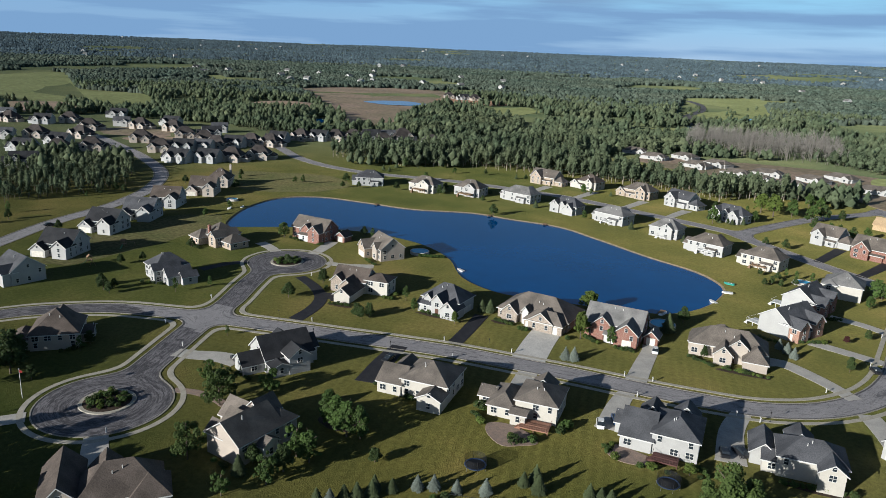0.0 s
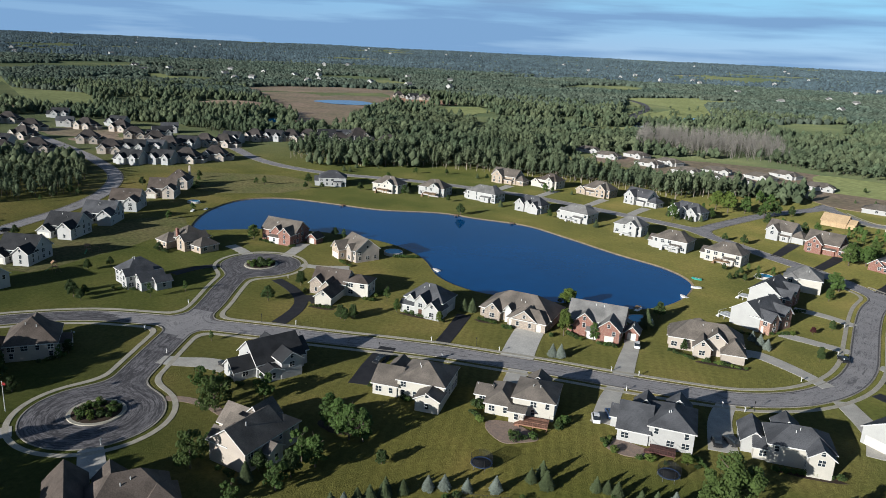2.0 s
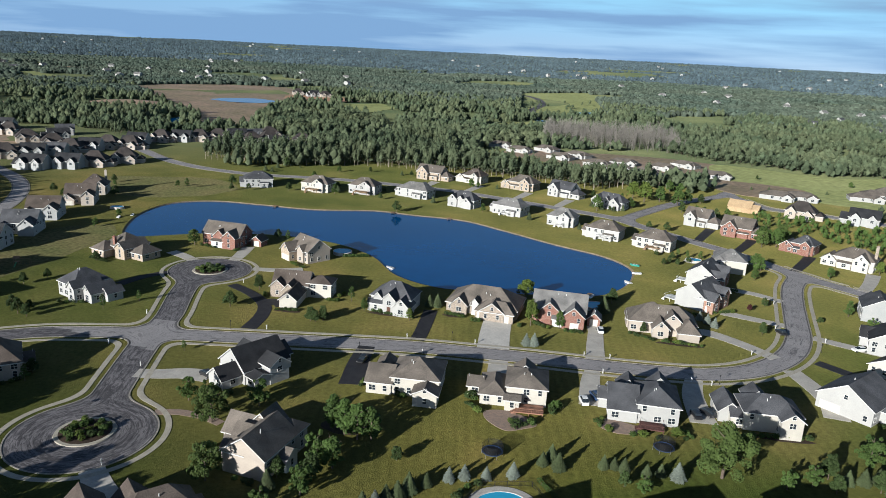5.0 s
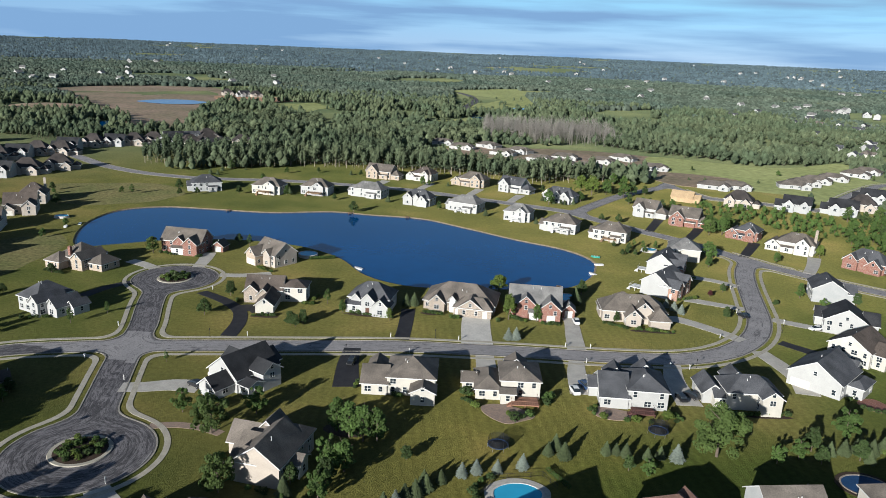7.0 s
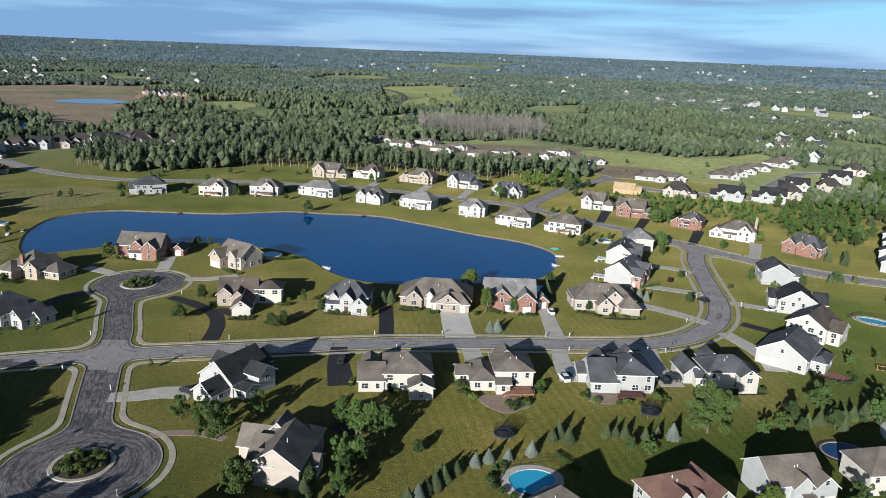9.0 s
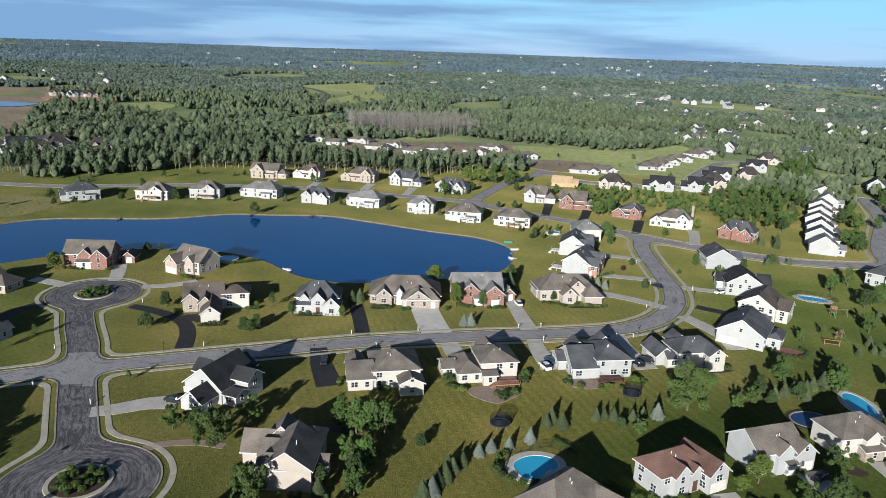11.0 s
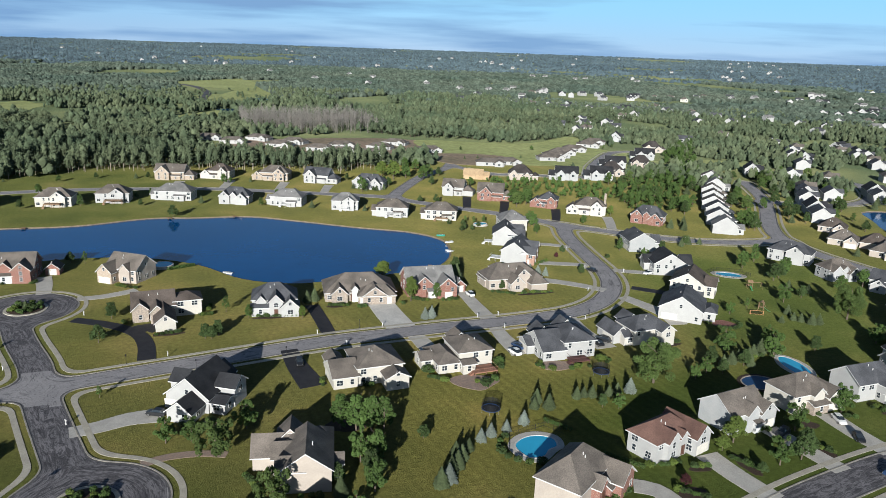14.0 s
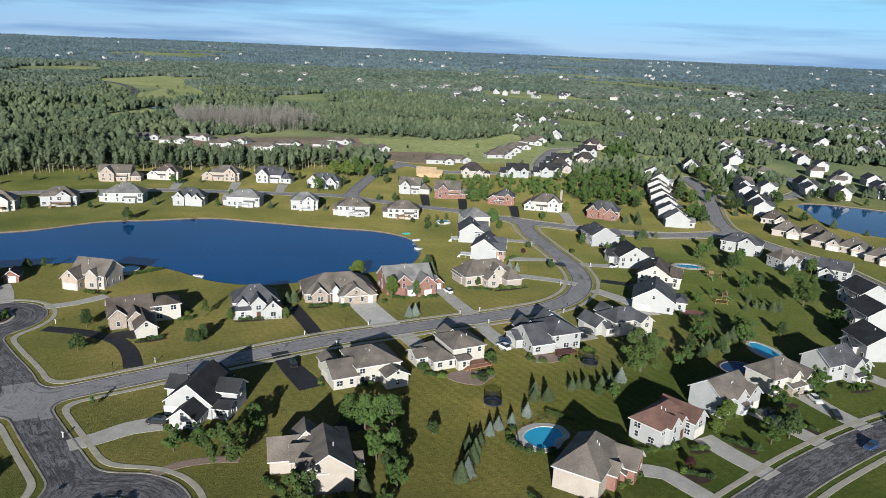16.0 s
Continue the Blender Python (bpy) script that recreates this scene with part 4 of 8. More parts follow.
def house(x, y, rot, blocks, wall, roof, label, garages=(), blank=(), doors=(), chimneys=(), windows=True, group="houses round the lake", z=0.0, extra=()):
    """A house of box-shaped wings. blocks: x0, x1, y0, y1, eave, roof kind, pitch and perhaps a wall material of its own."""
    rnd = random.Random(int(x * 13 + y * 7))
    h = tagged(new("house"), label, "house", group)
    h.matrix_world = pose(x, y, z, 0, 0, rot)
    garages = [tuple(g) for g in garages]
    for bi, b in enumerate(blocks):
        mat = b[7] if len(b) > 7 else wall
        v, f = wall_mesh(*b[:7])
        mesh_object("wall", v, f, mat, h)
        v, f, s = roof_mesh(*b[:7])
        mesh_object("roof", v, f, [roof, M_TRIM], h, slots=s)
        if not windows:
            continue
        storeys = 2 if b[4] > 4.3 else 1
        for side in SIDES:
            if (bi, side) in blank:
                continue
            length = b[1] - b[0] if side in "SN" else b[3] - b[2]
            n = int((length - 0.8) / 2.5)
            for k in range(storeys):
                zz = (0.85, b[4] - 1.95)[k] if storeys == 2 else min(0.9, b[4] - 1.9)
                for i in range(n):
                    u = (i + 0.5) * length / n - length / 2
                    if k == 0 and any(g[0] == bi and g[1] == side and abs(g[2] - u) < g[3] / 2 + 0.8 for g in garages):
                        continue
                    if k == 0 and any(g[0] == bi and g[1] == side and abs(g[2] - u) < 1.4 for g in doors):
                        continue
                    if rnd.random() < 0.24:
                        continue
                    m, p = on_side(b, side, u, zz)
                    out = m @ Vector((0, -0.4, 0))
                    hidden = any(c is not b and c[0] - 0.2 < out.x + dx < c[1] + 0.2 and c[2] - 0.2 < out.y + dy < c[3] + 0.2 and c[4] + 0.4 > zz for c in blocks for dx, dy in ((0, 0),))
                    if hidden:
                        continue
                    w, hh = rnd.choice(((1.3, 1.25), (0.85, 1.3), (1.5, 1.3), (0.85, 1.3))) if length / n > 2.3 else (0.9, 1.3)
                    fm, pm = window_meshes(w, hh)
                    fr = share("window", fm, h, m)
                    share("pane", pm, fr, Matrix.Identity(4))
        # gable windows
        if b[5] in "XY" and b[4] > 2.5 and (b[1] - b[0] if b[5] == "Y" else b[3] - b[2]) > 4.5:
            for side in ("SN" if b[5] == "Y" else "EW"):
                if (bi, side) in blank:
                    continue
                m, p = on_side(b, side, 0, b[4] + 0.25)
                fm, pm = window_meshes(0.8, 1.0)
                fr = share("window", fm, h, m)
                share("pane", pm, fr, Matrix.Identity(4))
    for bi, side, u, w in garages:
        m, p = on_side(blocks[bi], side, u, 0.03)
        share("garage_door", garage_mesh(w), h, m)
    for bi, side, u in doors:
        m, p = on_side(blocks[bi], side, u, 0.15)
        if "door" not in CACHE:
            me = bpy.data.meshes.new("front_door")
            bm = boxes((-0.6, 0.6, -0.05, 0.02, 0, 2.25), (-0.45, -0.05, -0.08, 0, 0.2, 1.0), (0.05, 0.45, -0.08, 0, 0.2, 1.0), (-0.45, -0.05, -0.08, 0, 1.15, 2.0), (0.05, 0.45, -0.08, 0, 1.15, 2.0))
            bm.to_mesh(me)
            bm.free()
            me.materials.append(M_DARKDOOR)
            CACHE["door"] = me
        share("front_door", CACHE["door"], h, m)
    for cx, cy, top, cm in chimneys:
        part("chimney", boxes((cx - 0.55, cx + 0.55, cy - 0.45, cy + 0.45, -0.2, top), (cx - 0.65, cx + 0.65, cy - 0.55, cy + 0.55, top, top + 0.15), (cx - 0.2, cx + 0.2, cy - 0.2, cy + 0.2, top + 0.15, top + 0.5)), cm, h)
    # vent pipes on the first roof
    b = blocks[0]
    for k in range(2):
        px, py = b[0] + (b[1] - b[0]) * rnd.uniform(0.35, 0.65), b[2] + (b[3] - b[2]) * rnd.uniform(0.25, 0.4)
        zz = b[4] + b[6] * min(py - b[2], px - b[0])
        part("vent_pipe", tube(bmesh.new(), (px, py, zz - 0.5), (px, py, zz + 0.55), 0.09, 0.09), M_TRIM, h)
    return h


W, C_, T_, G_ = M_SIDING_WHITE, M_SIDING_CREAM, M_SIDING_TAN, M_SIDING_GREY
# south side of the street
house(-15, -28, 2, [(-2.6, 8.8, -6.6, 5.0, 4.9, "H", 0.5), (-8.6, -2.6, -7.0, 2.5, 3.2, "X", 0.55), (3.3, 8.9, -11.2, -6.5, 3.4, "Y", 0.5), (-8.0, -4.0, 0, 7.0, 3.2, "Y", 0.7)], C_, M_ROOF_TAUPE,
      "cream sided two-storey house with a taupe shingle roof", [(1, "W", -2, 4.8)], blank=[(2, "E"), (2, "W")])
house(10, -27, 2, [(-0.6, 8.8, -5.0, 5.6, 4.8, "H", 0.45), (-6.6, -0.4, -6.4, 4.6, 3.0, "H", 0.62), (-9.8, -6.4, -2.5, 3.0, 2.7, "X", 0.5), (-0.7, 2.6, -8.4, -4.9, 2.9, "X", 0.3), (1, 6, 4, 8, 4.6, "Y", 0.7)], C_, M_ROOF_TAUPE,
      "cream two-storey house with a raised deck behind it", [(1, "N", 0, 4.8)])
house(40.5, -27, -1, [(-1.0, 8.2, -6.2, 5.4, 5.1, "H", 0.54), (-7.4, -0.9, -6.6, 5.2, 3.2, "X", 0.62), (-9.4, -7.4, -1.0, 5, 2.8, "X", 0.5), (-5, 0, 4, 8.5, 3.6, "Y", 0.9), (2, 7, 4, 7.6, 5, "Y", 0.9)], W, M_ROOF_SLATE,
      "white two-storey house with a slate-grey roof", [(2, "W", 0, 4.8)])
house(68, -23.8, 2, [(-5.0, 7.4, -6.0, 2.6, 4.8, "H", 0.62), (2.2, 6.8, -8.8, -4.0, 4.8, "Y", 0.72), (-9.8, -4.8, -3.2, 5.0, 3.0, "Y", 0.85, W), (-7.6, -4, -5.4, -1, 3.0, "X", 0.6), (-3.0, 2.0, 1.5, 6.0, 4.6, "Y", 0.8)], C_, M_ROOF_SLATE,
      "cream house with a slate roof and a tall bay", [(2, "W", 1, 4.8)], blank=[(2, "S")])
house(92.5, -13, -42, [(-6.8, 6.2, -5.2, 9.0, 4.2, "Y", 0.62), (6.2, 10.0, -1.0, 7.0, 3.4, "H", 0.6), (-2, 5, 8, 12, 4.6, "X", 0.7)], W, M_ROOF_SLATE,
      "white house with a broad gable over its garage", [(0, "S", -3.2, 4.8)])
house(111, 8, -46, [(-5.6, 5.6, -6.0, 7.0, 4.9, "Y", 0.6), (5.4, 9.0, -4.0, 4.0, 4.4, "X", 0.6), (-4, 2, 6, 10, 4.6, "Y", 0.7)], C_, M_ROOF_BROWN,
      "cream house with a brown shingle roof", [(0, "W", 2, 4.8)])
house(118.6, 31.5, -20, [(-6.5, 5.6, -6.2, 5.0, 4.6, "Y", 0.62), (-8.6, -4.6, 0.0, 6.0, 3.2, "X", 0.8), (4.8, 8.8, -3, 4.5, 3.8, "X", 0.75), (-3.5, 2.5, 4, 9, 4.6, "Y", 0.8)], W, M_ROOF_BLACK,
      "white gabled house with steep black roofs", [(1, "W", 0, 4.4)])
house(126, 62, -14, [(-5.5, 5.5, -5.5, 6.0, 5.0, "Y", 0.6), (5.4, 8.6, -4.0, 4.0, 4.0, "X", 0.6), (-5, 1, 5.5, 8.5, 4.4, "Y", 0.8)], G_, M_ROOF_SLATE, "pale grey gabled house with a slate-grey roof", [(0, "W", 1, 4.8)], blank=[(0, "S")])
house(-56.4, -37.2, -32, [(-5.2, 5.2, 0.4, 13.0, 3.8, "Y", 0.8), (-1.6, 4.2, -5.0, 0.6, 2.8, "Y", 0.8), (4.4, 9.0, 5.0, 10.4, 4.8, "X", 0.7), (4.8, 8.8, 0.8, 5.2, 2.8, "X", 0.4), (-8.0, -4.4, 6.6, 11.6, 3.6, "X", 0.8), (-2.0, 4.0, 11.5, 14.6, 4.2, "Y", 0.8)], W, M_ROOF_BLACK,
      "white two-storey house with steep black roofs", [(0, "S", -3.4, 4.4)])
house(-34.9, -67.0, -11, [(-4.4, 5.0, -7.7, 3.4, 4.9, "Y", 0.72), (-10.0, -3.0, 0.2, 6.4, 3.4, "X", 0.95), (-6.0, 0, -2.2, 2.1, 4.4, "X", 0.95), (-4.9, 0, -7.3, -3.5, 4.7, "X", 0.95), (-5.5, -0.5, 3.0, 8.0, 4.9, "Y", 1.0), (0.0, 5.0, 3.0, 7.4, 4.9, "H", 0.7), (4.9, 7.0, -3.4, 0.4, 3.4, "X", 0.6, M_TRIM)], T_, M_ROOF_TAUPE,
      "tan sided house with a plain gable end", [(1, "W", 0, 4.8)], blank=[(0, "S"), (3, "W"), (1, "S")])
house(-44.4, -94, 45, [(-5.0, 8.5, -4.4, 4.4, 4.0, "H", 0.98), (-11.0, -4.4, -3.5, 9.5, 3.8, "Y", 0.95), (-3.2, 2.2, 3.0, 7.4, 3.8, "Y", 1.0), (3.2, 9.6, -5.6, 1.5, 3.6, "H", 0.8)], T_, M_ROOF_BROWN, "tan house with a large dark brown hipped roof")
house(-110.5, -49.5, 40, [(-5.5, 6.0, -5.8, 6.5, 4.6, "H", 0.8), (-9.6, -5.3, -5.0, 3.0, 3.2, "H", 0.7), (-3, 3, 5.5, 9.5, 4.2, "Y", 0.9), (5.8, 8.6, -2, 4, 2.8, "X", 0.4)], T_, M_ROOF_BROWN, "tan two-storey house with a steep hipped roof")
# north side of the street
house(-61.5, 22, 4, [(-9.0, 2.5, 1.0, 9.4, 4.2, "X", 0.8, C_), (-3.4, 2.0, -9.6, 2.0, 2.9, "Y", 0.78), (2.2, 10.0, 1.6, 8.6, 5.0, "H", 0.45), (-9.2, -4.8, -0.6, 5.0, 4.0, "Y", 0.9, M_STONE), (-4.4, -0.6, -3, 3.0, 3.8, "Y", 1.0, M_STONE)], C_, M_ROOF_BROWN,
      "cream and stone house with a forward garage wing", [(1, "W", -3, 4.8)], blank=[(1, "E")], doors=[(0, "S", -1.5)])
house(-30.2, 23.6, -7, [(-6.6, 6.4, -4.2, 5.4, 4.9, "H", 0.75), (-1.6, 2.4, -7.2, -2.0, 5.0, "Y", 1.05), (2.0, 7.0, -7.8, -2, 3.4, "Y", 0.95), (-6.8, -1.6, -6.4, -3, 3.0, "X", 0.5), (-5.4, -2.6, -5.2, -1.0, 4.6, "Y", 1.1)], W, M_ROOF_SLATE,
      "white house with steep gables and a slate roof", [(0, "E", 1, 4.8)], doors=[(1, "S", 0)])
house(-2.2, 30, -7, [(-11.5, 11.0, -5.5, 8.0, 3.3, "H", 0.64), (-1.2, 10.6, -9.2, -3.0, 3.2, "H", 0.8), (0.2, 7.8, -9.5, -4.0, 3.2, "Y", 0.72), (-9.5, -4.5, -7.2, -3.0, 3.3, "Y", 0.95, M_STONE), (-3.0, -1.2, -6.6, -4, 4.6, "Y", 1.2, M_TRIM)], M_STONE, M_ROOF_TAUPE,
      "long tan stone ranch house with a big taupe hipped roof", [(1, "S", -2.9, 5.0), (1, "S", 3.2, 2.8)], doors=[(0, "S", -2.5)])
house(20.5, 27.5, -3, [(-7.6, 8.4, -3.0, 7.5, 4.8, "X", 0.75), (1.8, 8.2, -7.0, -1.0, 4.4, "Y", 0.85), (-5.2, 0.4, -4.8, -1.0, 4.8, "Y", 0.9), (-1.2, 2.0, -6.0, -2.5, 2.7, "X", 0.5, M_TRIM)], M_BRICK_RED, M_ROOF_GREY,
      "red brick house with a grey roof and white garage door", [(1, "S", 0.4, 2.6)], doors=[(2, "S", 1.2)])
house(31.6, 28, -3, [(-1.9, 1.9, -2.4, 2.4, 2.6, "Y", 0.9)], M_BRICK_RED, M_ROOF_GREY, "small detached brick garage with a white door", [(0, "S", 0, 2.4)], windows=False)
house(51.5, 29.5, 0, [(-9.6, 10.0, -4.5, 5.5, 4.0, "H", 0.75), (-3.0, 1.6, -8.4, -2.0, 3.4, "Y", 0.95), (4.4, 10.4, -8.8, -1.0, 3.0, "H", 0.95), (0.5, 5.2, -5.4, 0.0, 5.0, "Y", 0.9), (-10.0, -5, -1.5, 5.5, 3.2, "H", 0.7), (-4.5, 0.5, 4, 8, 5.0, "H", 0.8)], T_, M_ROOF_TAUPE,
      "cream stone house with many gables on a wide lawn", [(2, "E", 0, 4.8)], doors=[(3, "S", -1.2)])
house(67.5, 58.5, -36, [(-4.8, 5.2, -7.0, 7.6, 5.1, "Y", 0.70), (3.6, 5.7, -6.7, 7.3, 5.0, "H", 0.7, M_BRICK_PINK), (2.0, 8.4, -6.6, -1.8, 4.7, "X", 0.88, M_BRICK_PINK), (2.0, 7.8, 1.6, 6.4, 5.0, "X", 0.92, M_BRICK_PINK), (5.4, 7.0, -1.9, 1.7, 2.7, "Y", 0.5, M_TRIM)], W, M_ROOF_SLATE,
      "house with blank white sides and a brick front", [(2, "S", 0, 2.6)], blank=[(0, "S"), (0, "W")], doors=[(4, "E", 0)])
house(73.5, 84, -24, [(-4.8, 5.2, -6.6, 7.0, 5.1, "Y", 0.70), (3.6, 5.7, -6.3, 6.7, 5.0, "H", 0.7, M_BRICK_RED), (2.0, 8.4, -6.6, -1.8, 4.7, "X", 0.88, M_BRICK_RED), (2.0, 7.8, 1.6, 6.4, 5.0, "X", 0.92, M_BRICK_RED), (5.4, 7.0, -1.9, 1.7, 2.7, "Y", 0.5, M_TRIM)], W, M_ROOF_SLATE,
      "house with blank white sides and a red brick front", [(2, "S", 0, 2.6)], blank=[(0, "S"), (0, "W")], doors=[(4, "E", 0)])
house(87, 106, -10, [(-6.0, 6.0, -5.2, 6.0, 5.4, "H", 0.6), (-6.6, -2.0, -6.2, 0, 5.2, "H", 0.6)], C_, M_ROOF_GREY, "plain cream house with a grey hipped roof", blank=[(0, "S")])
house(-111, 73, -6, [(-8.2, 8.0, -3.5, 6.0, 5.0, "X", 0.8), (2.2, 7.8, -6.6, -1.0, 4.8, "Y", 0.9), (-2.6, 1.8, -4.6, -1, 4.8, "Y", 0.95), (-2.8, 2.2, -6.2, -3.4, 2.8, "X", 0.35, M_TRIM)], M_BRICK_RED, M_ROOF_TAUPE,
      "red brick lakeside house with a white porch", doors=[(0, "S", -0.5)])
house(-98.5, 76, -6, [(-2.2, 2.2, -2.5, 2.5, 2.6, "Y", 0.8)], M_BRICK_RED, M_ROOF_BROWN, "small detached brick garage", [(0, "S", 0, 2.6)], windows=False)
house(-74, 65, -36, [(-5.6, 6.4, -4.6, 5.4, 4.9, "X", 0.78), (-6.2, -0.6, -8.0, -2.0, 4.2, "Y", 0.95, M_BRICK_TAN), (0.6, 4.4, -5.4, 0.0, 4.9, "Y", 0.95)], T_, M_ROOF_TAUPE, "tan two-storey lakeside house with a tall roof", [(1, "S", 0, 4.6)])
house(-138, 47.5, -18, [(-7.0, 4.0, -4.0, 7.0, 4.2, "H", 0.7), (-8.6, -2.0, -8.0, -1, 3.2, "H", 0.72), (5.5, 12.0, -3, 5, 3.0, "H", 0.72), (1.0, 5.8, -5.6, 5, 4.4, "Y", 0.85)], M_BRICK_TAN, M_ROOF_TAUPE, "tan brick house with broad hipped roofs", chimneys=[(-1.6, -3.4, 7.2, M_BRICK_RED)])
house(-124.5, 5.5, -25, [(-6.0, 3.0, -5.6, 5.6, 4.9, "H", 0.75), (1.4, 5.0, -6.8, 2.0, 4.8, "Y", 0.95), (4.6, 9.4, -4.0, 4.0, 3.4, "Y", 0.9), (8.4, 11.4, 0, 5, 3.0, "Y", 0.9)], W, M_ROOF_SLATE, "white house with black roofs in shade", [(3, "N", 0, 2.6)], blank=[(0, "W")])
# west street
for x, y, r, wm, rm, lb in ((-176, 8, 14, W, M_ROOF_BLACK, "white gabled house with black roofs"), (-189, 40, 12, W, M_ROOF_BLACK, "white gabled house with black roofs"), (-193, 63, 20, G_, M_ROOF_SLATE, "grey house with a slate roof"), (-202, 88, 22, G_, M_ROOF_BROWN, "grey-brown house with a dark roof"), (-206, 118, 25, T_, M_ROOF_BROWN, "tan house with dark steep roofs")):
    house(x, y, r, [(-6.5, 6.5, -5.0, 5.5, 4.9, "X", 0.8), (1.0, 6.6, -8.4, -3.0, 4.6, "Y", 0.85), (-7.8, -2.0, -8.0, -3.0, 3.0, "Y", 0.8), (-2, 4, 4, 8, 4.6, "Y", 0.8)], wm, rm, lb, [(2, "S", 0, 4.6)])
house(-214, 140, 25, [(-6.0, 6.0, -5.0, 5.5, 4.9, "H", 0.85), (0.5, 5.6, -7.4, -3.0, 4.6, "Y", 0.9)], T_, M_ROOF_BROWN, "tan house with dark steep roofs", chimneys=[(4.5, 4, 10.5, M_SIDING_TAN)])
house(-163, -20, -14, [(-6.0, 6.0, -5.0, 5.5, 4.9, "X", 0.75), (0.5, 5.6, -7.4, -3.0, 4.6, "Y", 0.8)], W, M_ROOF_SLATE, "white house with a slate roof")

# far shore: base line (near side) of each house, depth, colours
STYLES = {
    "a": lambda w, d: [(-w * 0.46, w * 0.46, 0, d, 5.0, "H", 0.62), (-w * 0.1, w * 0.25, d - 2, d + 2.2, 5.0, "Y", 0.7), (-w / 2 - 1.6, -w * 0.45, 1.5, d - 1, 3.0, "X", 0.5), (w * 0.05, w * 0.3, -1.6, 1.0, 2.8, "X", 0.35)],
    "b": lambda w, d: [(-w * 0.45, w * 0.45, 0.6, d, 5.0, "H", 0.68), (-w * 0.05, w * 0.32, -1.2, 2, 5.2, "Y", 0.7)],
    "c": lambda w, d: [(-w / 2, w / 2, 1.8, d, 4.6, "H", 0.85), (-w * 0.48, -w * 0.12, 0, 4, 4.2, "Y", 0.95), (w * 0.08, w * 0.46, -0.8, 4, 3.4, "Y", 0.95), (-w * 0.1, w * 0.1, 0.4, 3, 4.8, "Y", 1.0)],
    "d": lambda w, d: [(-w / 2, w / 2, 0.0, d, 2.8, "H", 0.6), (-w * 0.42, -w * 0.05, -2.2, 3, 2.7, "Y", 0.65), (w * 0.2, w * 0.48, -1.4, 3, 2.7, "Y", 0.65)],
}


STYLES["e"] = lambda w, d: [(-w / 2 + 1, w / 2, 0, d, 5.0, "H", 0.7), (w * 0.04, w * 0.40, -2.2, 4.0, 4.9, "Y", 0.9), (-w / 2 - 3.2, -w / 2 + 2.6, -1.0, 6.5, 3.0, "Y", 0.8), (-w * 0.3, 0.2, -1.5, 2.0, 2.7, "X", 0.35)]
STYLES["f"] = lambda w, d: [(-w / 2, w / 2 - 2, 0, d, 4.9, "X", 0.75), (-w * 0.42, -w * 0.02, -2.6, 4.0, 4.8, "Y", 0.95), (w / 2 - 3.0, w / 2 + 3.4, 0.6, 7.5, 3.1, "H", 0.8), (0.2, w * 0.3, -1.2, 2.0, 2.7, "X", 0.35)]


def lot(p, q, depth, style, wall, roof, label, group, **kw):
    """A house whose near wall's foot runs from p to q."""
    w = math.hypot(q[0] - p[0], q[1] - p[1])
    return house((p[0] + q[0]) / 2, (p[1] + q[1]) / 2, math.degrees(math.atan2(q[1] - p[1], q[0] - p[0])), STYLES[style](w, depth), wall, roof, label, group=group, **kw)


SHORE = "houses along the far shore"
lot((-154, 182), (-139, 189), 11, "a", G_, M_ROOF_SLATE, "grey two-storey house with a low grey roof", SHORE)
lot((-123.5, 187), (-106, 185), 11, "b", C_, M_ROOF_TAUPE, "cream house with a balcony over the shore", SHORE)
lot((-98, 192), (-81, 190), 11, "b", W, M_ROOF_TAUPE, "white house with a raised deck", SHORE)
lot((-71, 196), (-52, 190), 10, "a", W, M_ROOF_GREY, "white two-storey house with a grey roof", SHORE)
lot((-40, 181), (-26, 176), 10, "c", W, M_ROOF_SLATE, "white house with a slate roof and gable", SHORE)
lot((-16, 174), (0, 167), 10, "a", W, M_ROOF_GREY, "white two-storey house with a grey roof", SHORE)
lot((12, 158), (26, 154), 10, "b", W, M_ROOF_GREY, "white house with a grey hipped roof", SHORE)
lot((30.5, 140.5), (46, 135), 10, "a", W, M_ROOF_TAUPE, "white house with a grey-brown roof", SHORE)
lot((52, 130), (67, 124), 10, "a", C_, M_ROOF_TAUPE, "cream house with a taupe roof", SHORE)
BACK = "houses behind the shore street"
lot((-72, 256), (-54, 250), 10, "f", M_BRICK_TAN, M_ROOF_TAUPE, "tan brick house before the woods", BACK)
lot((-43.5, 255), (-30.5, 250), 10, "e", C_, M_ROOF_BROWN, "cream gabled house before the woods", BACK)
lot((-14.5, 246), (2, 239.5), 10, "e", M_BRICK_TAN, M_ROOF_TAUPE, "tan brick house before the woods", BACK)
lot((11, 236), (25.5, 227), 10, "f", W, M_ROOF_SLATE, "white gabled house before the woods", BACK)
lot((35, 213), (50.5, 204), 10, "c", W, M_ROOF_SLATE, "white gabled house among young trees", BACK)
lot((81, 187), (93, 180), 10, "f", W, M_ROOF_TAUPE, "white gabled house with a taupe roof", BACK)
lot((95.5, 170), (110, 163), 11, "f", M_BRICK_RED, M_ROOF_TAUPE, "red brick gabled house", BACK)
lot((120, 147), (129, 141), 9, "e", M_BRICK_RED, M_ROOF_SLATE, "small red brick house", BACK)
lot((132, 129), (146, 120.5), 10, "e", C_, M_ROOF_TAUPE, "cream stone house with a chimney", BACK, chimneys=[(7.6, 5, 10.5, M_STONE)])
lot((151, 106), (162, 95), 11, "c", M_BRICK_RED, M_ROOF_SLATE, "red brick house with a slate roof", BACK)
